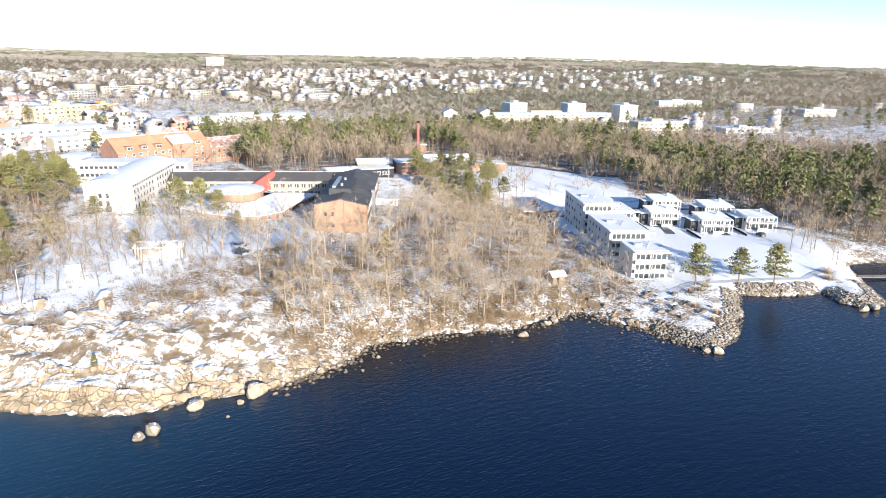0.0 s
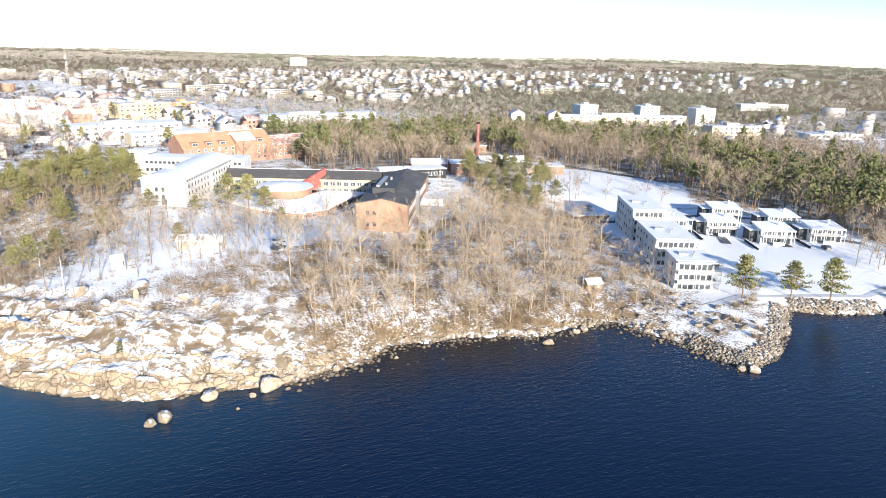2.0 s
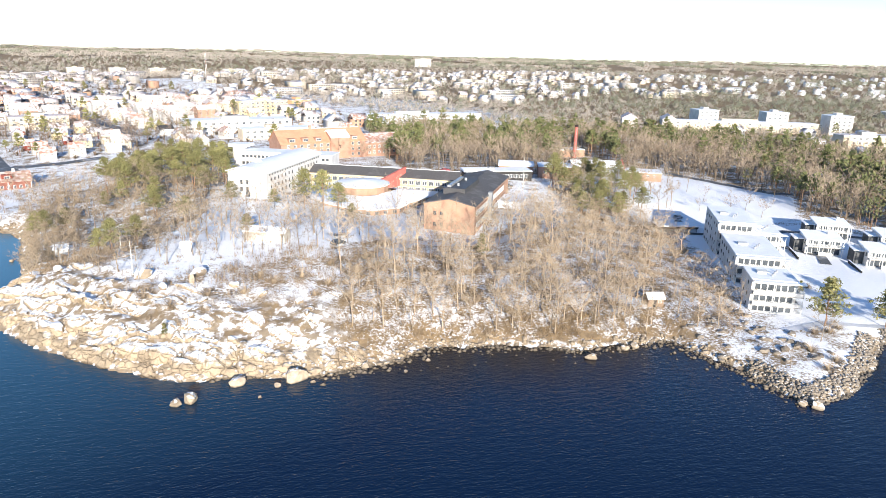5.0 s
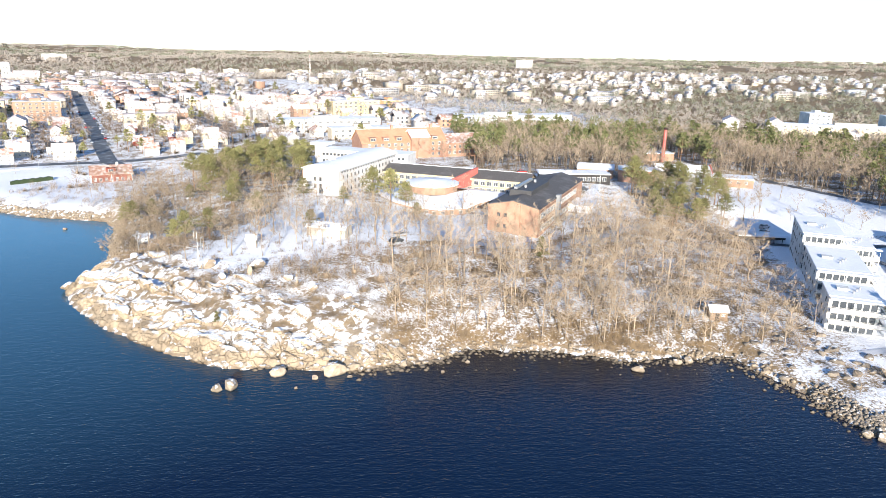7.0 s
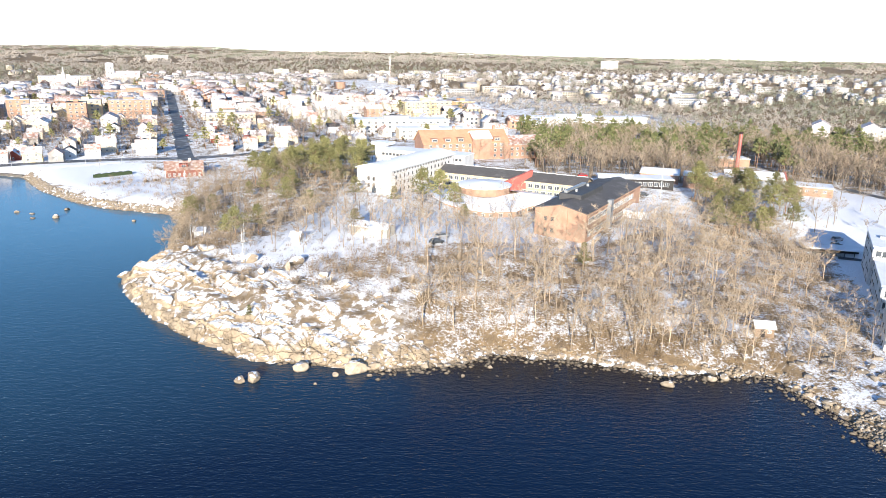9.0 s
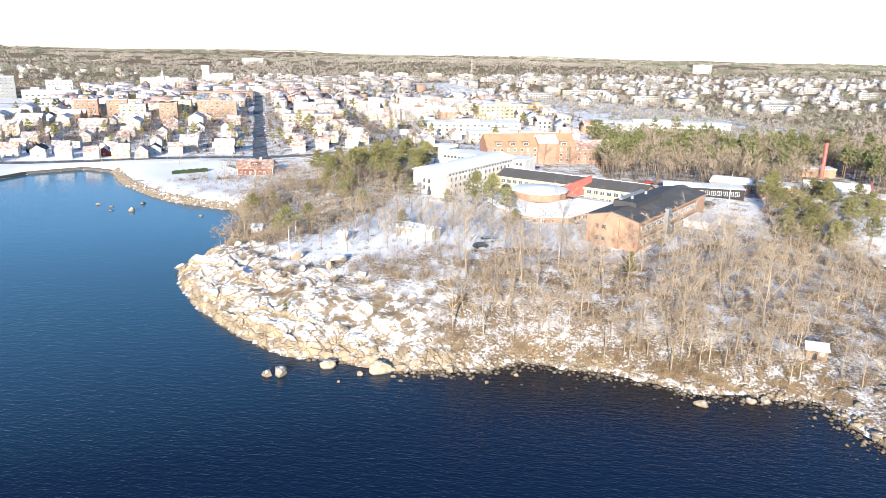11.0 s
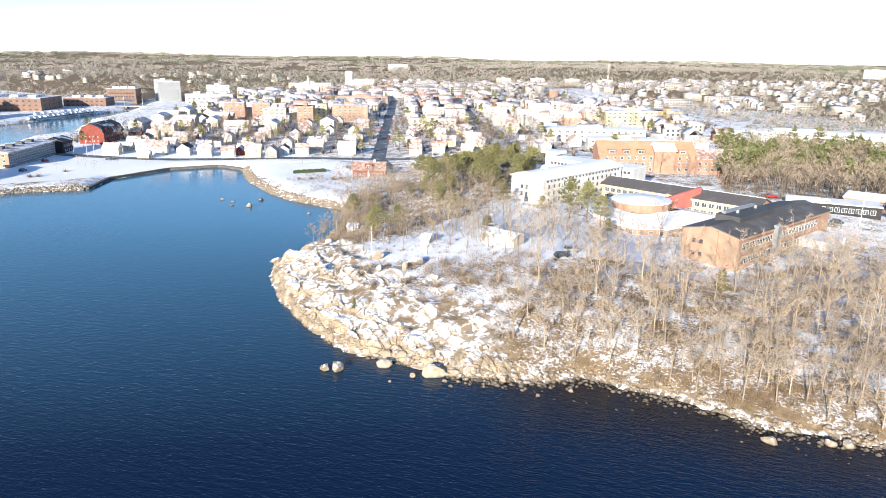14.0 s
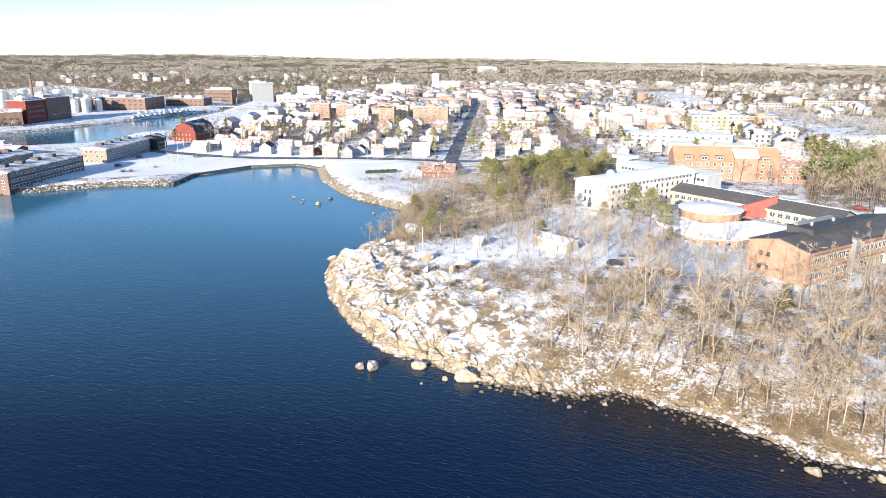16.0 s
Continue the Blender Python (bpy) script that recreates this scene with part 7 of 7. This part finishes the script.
# ---- rocks ----
def rock(seed, sub=2, rough=0.14, flat=0.74):
    bm = bmesh.new()
    bmesh.ops.create_icosphere(bm, subdivisions=sub, radius=1.0)
    o = Vector((seed * 3.7, seed * 1.3, 0))
    r = random.Random(seed)
    cuts = [(Vector((r.gauss(0, 1), r.gauss(0, 1), r.gauss(0, 0.7))).normalized(), r.uniform(0.5, 0.82)) for _ in range(8)]
    for v in bm.verts:
        for n, d in cuts:
            k = v.co.dot(n) - d
            if k > 0:
                v.co -= n * k * 0.97
        v.co *= 1 + rough * noise.noise(v.co * 1.3 + o)
        v.co.z *= flat
    q = M()
    q.v = [tuple(v.co) for v in bm.verts]
    q.f = [tuple(v.index for v in f.verts) for f in bm.faces]
    q.m = [0] * len(q.f)
    bm.free()
    return q


ROCKS = [rock(k + 1, 2) for k in range(7)]
ROCKM = {m.name: [q.mesh("boulder", m) for q in ROCKS] for m in (GRANITE, GRANITEBARE, RIPRAP, GRANITESNOW)}
rock_rng = random.Random(21)


def boulder(x, y, z, sx, sy, sz, m, label, group="", k=None, turn=None):
    ob = new("boulder", ROCKM[m.name][rock_rng.randrange(7) if k is None else k])
    ob.matrix_basis = pose(x, y, z, rock_rng.uniform(-12, 12), rock_rng.uniform(-12, 12), rock_rng.uniform(0, 360) if turn is None else turn) @ Matrix.Diagonal((sx, sy, sz, 1))
    return tagged(ob, label, "boulder", group)


for x, y, s, zz in ((13.0, 120.0, 1.9, 0.6), (10.6, 119.4, 1.4, 0.35), (21.7, 125.2, 2.0, 0.6), (33.0, 124.4, 2.6, 0.7), (47.4, 126.4, 1.25, 0.35), (96, 119, 1.5, 0.2), (99.2, 125.5, 1.8, 0.4), (29, 122.4, 0.9, 0.2), (25.6, 118.6, 0.5, 0.1), (43.5, 127.5, 1.2, 0.3), (36, 122.3, 0.6, 0.1), (55, 122.5, 0.6, 0.05), (61, 126.5, 0.8, 0.0), (106, 121.5, 1.3, 0.3), (109, 122, 1.4, 0.3), (-35, 179, 1.7, 0.6), (-37, 194, 0.9, 0.2), (-92.5, 250.7, 1.6, 0.5), (-95, 264, 1.19, 0.2), (-101, 250, 1.5, -0.2), (-105, 257, 1.4, -0.2), (-112, 259, 1.4, -0.2), (-62, 247, 0.9, 0.2), (-42, 222, 0.9, 0.2), (128, 88.6, 1.6, 0.2), (126, 90, 1.2, 0.2), (186, 84, 1.7, 0.4), (190, 83, 1.6, 0.4)):
    boulder(x, y, zz, s, s * 0.85, s, GRANITEBARE if s < 1.2 else GRANITE, "large rounded granite boulder standing in the water", "boulders in the water")


def along(a, b, n, seed):
    """Places strewn along the coast between two of its corners."""
    r = random.Random(seed)
    pts = SEA[a:b + 1]
    ls = [math.hypot(q[0] - p[0], q[1] - p[1]) for p, q in zip(pts, pts[1:])]
    out = []
    for _ in range(n):
        t = r.uniform(0, sum(ls))
        i = 0
        while t > ls[i]:
            t -= ls[i]
            i += 1
        (ax, ay), (bx, by) = pts[i], pts[i + 1]
        f = t / ls[i]
        nx_, ny_ = -(by - ay) / ls[i], (bx - ax) / ls[i]
        out.append((ax + (bx - ax) * f, ay + (by - ay) * f, nx_, ny_, r))
    return out


def settle(rows, lift):
    """Sets strewn stones on the land."""
    Z = lie(np.array([q[0] for q in rows]), np.array([q[1] for q in rows]))
    return [(q[0], q[1], max(float(z), -0.1) + lift, *q[3:]) for q, z in zip(rows, Z)]


SMALL = [rock(k + 40, 1).arrays() for k in range(6)]
for x, y in ((-80, 313), (-66, 318), (-58, 312), (-50, 300), (-44, 318), (-52, 330), (-57, 274), (-49, 286), (-66, 288), (-75, 298), (-48, 270)):
    LATER2.append((x, y, zat(x, y), 0.6, 0.6, tree_rng.uniform(0, 6.28), tree_rng.randrange(5)))
for x, y in ((-236, 288), (-228, 300), (-216, 311), (-206, 322), (-226, 319), (-241, 308), (-214, 292), (-204, 334), (-176, 348), (-150, 352), (-118, 344)):
    LATER2.append((x, y, zat(x, y), 0.34, 0.36, tree_rng.uniform(0, 6.28), tree_rng.randrange(5)))
strew("park_trees", MIX, LATER2, [BARK, TWIG, PINEBARK, NEEDLE], "leafless trees round the red house", "trees")
# boulders among the brush beside the pier
r = random.Random(51)
for _ in range(48):
    x, y = r.uniform(123, 148), r.uniform(103, 132)
    if shore(np.array([x]), np.array([y]))[0] > 0.5 and x < 150 - (y - 103) * 0.2:
        s = r.uniform(0.45, 1.25)
        boulder(x, y, zat(x, y) + 0.1 * s, s * 1.3, s, s * 0.75, RIPRAP, "snow-topped boulder in the brush beside the pier", "boulders beside the pier")
# boulder beach at the foot of the headland, and loose rocks on the slabs
for x, y, z in sow([(20, 126), (37, 123), (54, 126), (62, 132), (58, 136), (34, 132), (22, 133)], 110, 1.2, 71, -1.0):
    if shore(np.array([x]), np.array([y]))[0] > 2.6:
        continue
    s = rock_rng.uniform(0.4, 0.95) * (0.7 if x > 40 else 1)
    boulder(x, y, max(z, -0.15) + 0.35 * s, s * rock_rng.uniform(1, 1.35), s, s * rock_rng.uniform(0.75, 1), GRANITE, "rounded granite boulder on the stony beach", "boulders of the stony beach")
for x, y, s in ((0.5, 170.5, 2.1), (13.3, 166.9, 2.3), (6, 160.1, 1.4), (-0.6, 155.4, 1.5), (-11.9, 162.4, 1.5), (-21, 184.6, 1.6), (-17, 170, 1.2), (22, 158, 1.3), (28, 152, 1.1), (16, 148, 1.2), (10, 152, 0.9), (30, 160, 1.0), (36, 148, 1.2), (-37.5, 181, 2.0), (-26, 172, 1.1)):
    boulder(x, y, zat(x, y) + 0.35 * s, s * 1.15, s, s * 0.9, GRANITESNOW, "big snow-capped granite rock on the headland", "big rocks of the headland")
# headland slabs and boulders
for ax, ay, ux, uy, r in along(23, 27, 22, 31):
    d = abs(r.gauss(0, 1)) * 3.0 - 0.9
    x, y = ax + ux * d, ay + uy * d
    s = r.uniform(0.5, 1.2)
    boulder(x, y, zat(x, y) - 0.1 * s, s * r.uniform(1.0, 1.8), s, s * r.uniform(0.6, 0.9), GRANITE, "weathered granite rock with snow on top", "rocks of the headland")
for ax, ay, ux, uy, r in along(26, 37, 60, 32):
    d = r.uniform(-1.4, 1.8)
    x, y = ax + ux * d, ay + uy * d
    s = r.uniform(0.35, 0.75)
    boulder(x, y, max(zat(x, y), -0.15) + 0.1 * s, s * r.uniform(1, 1.4), s, s * 0.8, GRANITEBARE, "shore stone at the water's edge", "stones along the shore")
spots = []
for ax, ay, ux, uy, r in along(26, 38, 1700, 33):
    d = r.gauss(-0.5, 1.5)
    x, y = ax + ux * d, ay + uy * d
    s = 0.14 + 0.62 * r.random() ** 3
    spots.append((x, y, 0.0, s, s, r.uniform(0, 6.28), r.randrange(6)))
for ax, ay, ux, uy, r in along(27, 37, 60, 38):
    d = -1.5 - 9 * r.random() ** 2
    s = r.uniform(0.18, 0.5)
    spots.append((ax + ux * d, ay + uy * d, 0.0, s, s * 0.8, r.uniform(0, 6.28), r.randrange(6)))
spots = settle(spots, 0.05)
strew("shore_stones", SMALL, spots, [RUBBLE], "small rounded stones along the water's edge", "stones")
spots = []
for ax, ay, ux, uy, r in along(23, 27, 70, 34):
    d = abs(r.gauss(0, 1)) * 4 - 0.9
    x, y = ax + ux * d, ay + uy * d
    s = r.uniform(0.25, 0.9)
    spots.append((x, y, 0.0, s * 1.3, s * 0.8, r.uniform(0, 6.28), r.randrange(6)))
spots = settle(spots, 0.0)
strew("headland_stones", SMALL, spots, [GRANITE], "broken granite with snow on the headland", "stones")
spots = []
for ax, ay, ux, uy, r in along(36, 47, 2300, 35):
    d = r.uniform(-0.8, 4.5)
    x, y = ax + ux * d, ay + uy * d
    s = r.uniform(0.22, 0.62)
    spots.append((x, y, 0.0, s, s * 0.9, r.uniform(0, 6.28), r.randrange(6)))
spots = settle(spots, 0.1)
strew("pier_stones", SMALL, spots, [RIPRAP], "heaped pier stones with snow", "stones")
spots = []
for ax, ay, ux, uy, r in along(9, 17, 1200, 36):
    d = r.uniform(-0.5, 4.0)
    x, y = ax + ux * d, ay + uy * d
    s = r.uniform(0.35, 0.8)
    spots.append((x, y, 0.0, s, s * 0.9, r.uniform(0, 6.28), r.randrange(6)))
spots = settle(spots, 0.1)
strew("bay_stones", SMALL, spots, [RUBBLE], "stone embankment round the bay", "stones")
spots = []
for ax, ay, ux, uy, r in along(2, 5, 900, 37):
    d = r.uniform(-0.5, 3.0)
    x, y = ax + ux * d, ay + uy * d
    s = r.uniform(0.35, 0.9)
    spots.append((x, y, 0.0, s, s * 0.9, r.uniform(0, 6.28), r.randrange(6)))
spots = settle(spots, 0.1)
strew("quay_stones", SMALL, spots, [RIPRAP], "dark quay stones before the offices", "stones")


# ---- small things ----
def lamp_post(x, y, h, label, z=None):
    t = thing("lamp_post", label, "lamp post", pose(x, y, zat(x, y) if z is None else z))
    part("pole", M().tube([(0, 0, -0.5), (0, 0, h)], [0.11, 0.07], 8, cap=True), METAL, t)
    part("arm", M().tube([(0, 0, h - 0.05), (0.5, -0.6, h + 0.15)], [0.05, 0.05], 5), METAL, t)
    part("lamp_head", M().box(0.25, -1.0, h + 0.08, 0.75, -0.4, h + 0.24), GREYWALL, t)


lamp_post(-0.2, 168.4, 8.4, "tall grey lamp post on the snowy knoll")
lamp_post(-22, 192, 7.0, "grey lamp post above the western rocks")
for k in range(9):
    lamp_post(-232 + 17 * k, 333 + 3.6 * k, 6.5, "street lamp beside the shore road")
for k in range(5):
    x, y = town(6.5, 40 + 55 * k)
    lamp_post(x, y, 7, "street lamp on the main street")


def flagpole(x, y, h, label):
    t = thing("flagpole", label, "flagpole", pose(x, y, zat(x, y)))
    part("pole", M().tube([(0, 0, -0.5), (0, 0, h)], [0.13, 0.05], 8, cap=True), FRAME, t)
    part("finial", M().tube([(0, 0, h), (0, 0, h + 0.25)], [0.12, 0.02], 8), YELLOW, t)
    part("footing", M().box(-0.35, -0.35, -0.3, 0.35, 0.35, 0.25), CONCRETE, t)


for fx, fy, fh in ((-266, 330, 8), (-255.5, 329.5, 10), (-251.5, 331, 11), (141, 262, 13), (48, 246, 12), (-2.2, 174, 8.5), (-8, 198, 5.5)):
    flagpole(fx, fy, fh, "white flagpole without a flag")


def car(x, y, turn, paint, label):
    t = thing("car", label, "car", pose(x, y, zat(x, y) + 0.12, 0, 0, turn), "parked cars")
    q = M().hull([(-2.1, 0.35), (2.1, 0.35), (2.15, 0.75), (1.3, 0.9), (-2.0, 0.95)], "y", -0.85, 0.85)
    part("body", q, paint, t)
    part("cabin", M().hull([(-1.9, 0.93), (1.1, 0.9), (0.5, 1.42), (-1.4, 1.45)], "y", -0.75, 0.75), GLASS, t)
    part("roof", M().hull([(-1.45, 1.45), (0.55, 1.42), (0.5, 1.5), (-1.4, 1.53)], "y", -0.74, 0.74), paint, t)
    for wx in (-1.35, 1.35):
        for wy in (-0.82, 0.82):
            part("wheel", M().tube([(wx, wy - 0.1, 0.32), (wx, wy + 0.1, 0.32)], [0.32, 0.32], 10, cap=True), TYRE, t)


SILVER = mat("car_paint_silver", (0.45, 0.46, 0.48), 0.3, 0.3, vary=0.05, spec=0.5)
for cx, cy, ct, paint, lab in ((50.3, 183.3, 30, PLASTIC, "black car parked on the snowy drive"), (52, 190, 30, SILVER, "silver car parked on the snowy drive"), (118, 300, 10, CARRED, "red car behind the school"), (-262, 305, 100, CARRED, "red car by the harbour office"),
                               (-246, 276, 100, PLASTIC, "dark car by the harbour office"), (-232, 322, 20, PLASTIC, "dark car in the shore car park"), (226, 139, 60, PLASTIC, "dark car beside the end villa"), (240, 148, 60, SILVER, "silver car beside the end villa"), (134, 262, -20, PLASTIC, "dark car in the school yard"), (186, 215, 20, PLASTIC, "dark car behind the shore flats"), (190, 221, 20, SILVER, "silver car behind the shore flats")):
    car(cx, cy, ct, paint, lab)
for k in range(18):
    x, y = town(-4.3 if k % 2 else 4.3, 24 + 13 * k)
    car(x, y, 110, (PLASTIC, SILVER, CARRED, PLASTIC, SILVER)[k % 5], "car parked along the main street")

# low timber footbridge by the bay and a clipped hedge
t = thing("footbridge", "low timber footbridge with a white railing", "bridge", spot(-144, 336, (0.84, 0.54), 2.6))
part("deck", M().box(0, 0, -0.25, 37, 2.6, 0), mat("grey_plank", (0.30, 0.27, 0.23), 0.9, vary=0.2), t)
part("railing", ladder_rail(37, 1.1, 24, 0.1), FRAME, t, at=pose(0, 0.1, 0))
part("railing", ladder_rail(37, 1.1, 24, 0.1), FRAME, t, at=pose(0, 2.5, 0))
for k in range(7):
    part("post", M().box(0.5 + 6 * k, 0.1, -3, 0.8 + 6 * k, 0.4, -0.25), DARKWOOD, t)
q = M()
for k in range(16):
    q.prism([(k * 1.1, 0.1 * (k % 2)), (k * 1.1 + 1.1, 0.05), (k * 1.1 + 1.1, 1.5), (k * 1.1, 1.4 + 0.1 * (k % 3))], -0.5, 1.5 + 0.15 * ((k * 7) % 3))
ob = new("hedge", q.mesh("hedge", GREEN))
ob.matrix_basis = spot(-109, 318, (0.74, 0.67), zat(-102, 324))
tagged(ob, "dark green clipped hedge in the snow", "hedge")

# jetty of the small boat harbour
t = thing("jetty", "short plank jetty by the breakwater", "jetty", spot(212, 99, (0.86, -0.5), 0.7))
part("deck", M().box(0, 0, 0, 22, 2, 0.2), mat("grey_plank", (0.30, 0.27, 0.23), 0.9, vary=0.2), t)
for k in range(5):
    part("pile", M().tube([(1 + 5 * k, 0.2, -3), (1 + 5 * k, 0.2, 0.5)], [0.14, 0.14], 6, cap=True), DARKWOOD, t)

# standing stone on the knoll
t = boulder(12.3, 162, zat(12.3, 162) + 0.9, 0.7, 0.5, 1.9, GRANITEBARE, "upright stone on the snowy knoll", "", 2, 10)
# dry brown shrubs in the park by the bay
BUSH = []
for k in range(4):
    r = random.Random(900 + k)
    q = M()
    for i in range(260):
        a, e = r.uniform(0, 6.28), r.uniform(0.15, 1.4)
        d = Vector((math.cos(a) * math.cos(e), math.sin(a) * math.cos(e), math.sin(e))) * r.uniform(1.2, 2.4)
        s = Vector((-math.sin(a), math.cos(a), 0.2)) * 0.028
        o = d * r.uniform(0.0, 0.5)
        q.face([o - s, o + s, o + d * 0.8])
    BUSH.append(q.mesh("shrub", TWIG))
bush_rng = random.Random(4)
for bx, by, s in ((-97, 302, 1.2), (-92, 305, 1.1), (-81, 308, 1.4), (-78, 311, 1.3), (-90, 343, 1.6), (-86, 340, 1.4), (-227, 263, 1.5), (-225, 266, 1.3), (-225, 283, 1.2), (-45, 306, 1.6), (-41, 283, 1.8), (-48, 290, 1.5), (-52, 276, 1.3), (-36, 262, 1.6), (-34, 250, 1.7), (-30, 226, 1.7), (-28, 206, 1.8), (-25, 196, 1.5), (-18, 190, 1.5), (-30, 214, 1.6), (-24, 222, 1.7), (-33, 240, 1.6),
                  (152, 114, 1.2), (156, 113.5, 1.25), (160, 115, 1.1), (143, 106, 1.4), (140, 98, 1.2), (145, 101, 1.3), (16, 153, 1.3), (24, 154, 1.6), (31, 158, 1.5), (38, 160, 1.7), (44, 156, 1.6), (48, 150, 1.6), (8, 151, 1.3), (2, 157, 1.4), (-6, 160, 1.3), (28, 163, 1.3), (52, 163, 1.7), (46, 168, 1.5), (40, 150, 1.3), (56, 172, 1.6), (198, 100, 1.5), (203, 103, 1.6), (172, 140, 1.2), (176, 141, 1.1)):
    ob = new("shrub", BUSH[bush_rng.randrange(4)])
    ob.matrix_basis = pose(bx, by, zat(bx, by) - 0.1, 0, 0, bush_rng.uniform(0, 360)) @ Matrix.Diagonal((s * 1.2, s * 1.1, s * 0.75, 1))
    tagged(ob, "dry brown leafless shrub in the snow", "shrub", "dry shrubs")
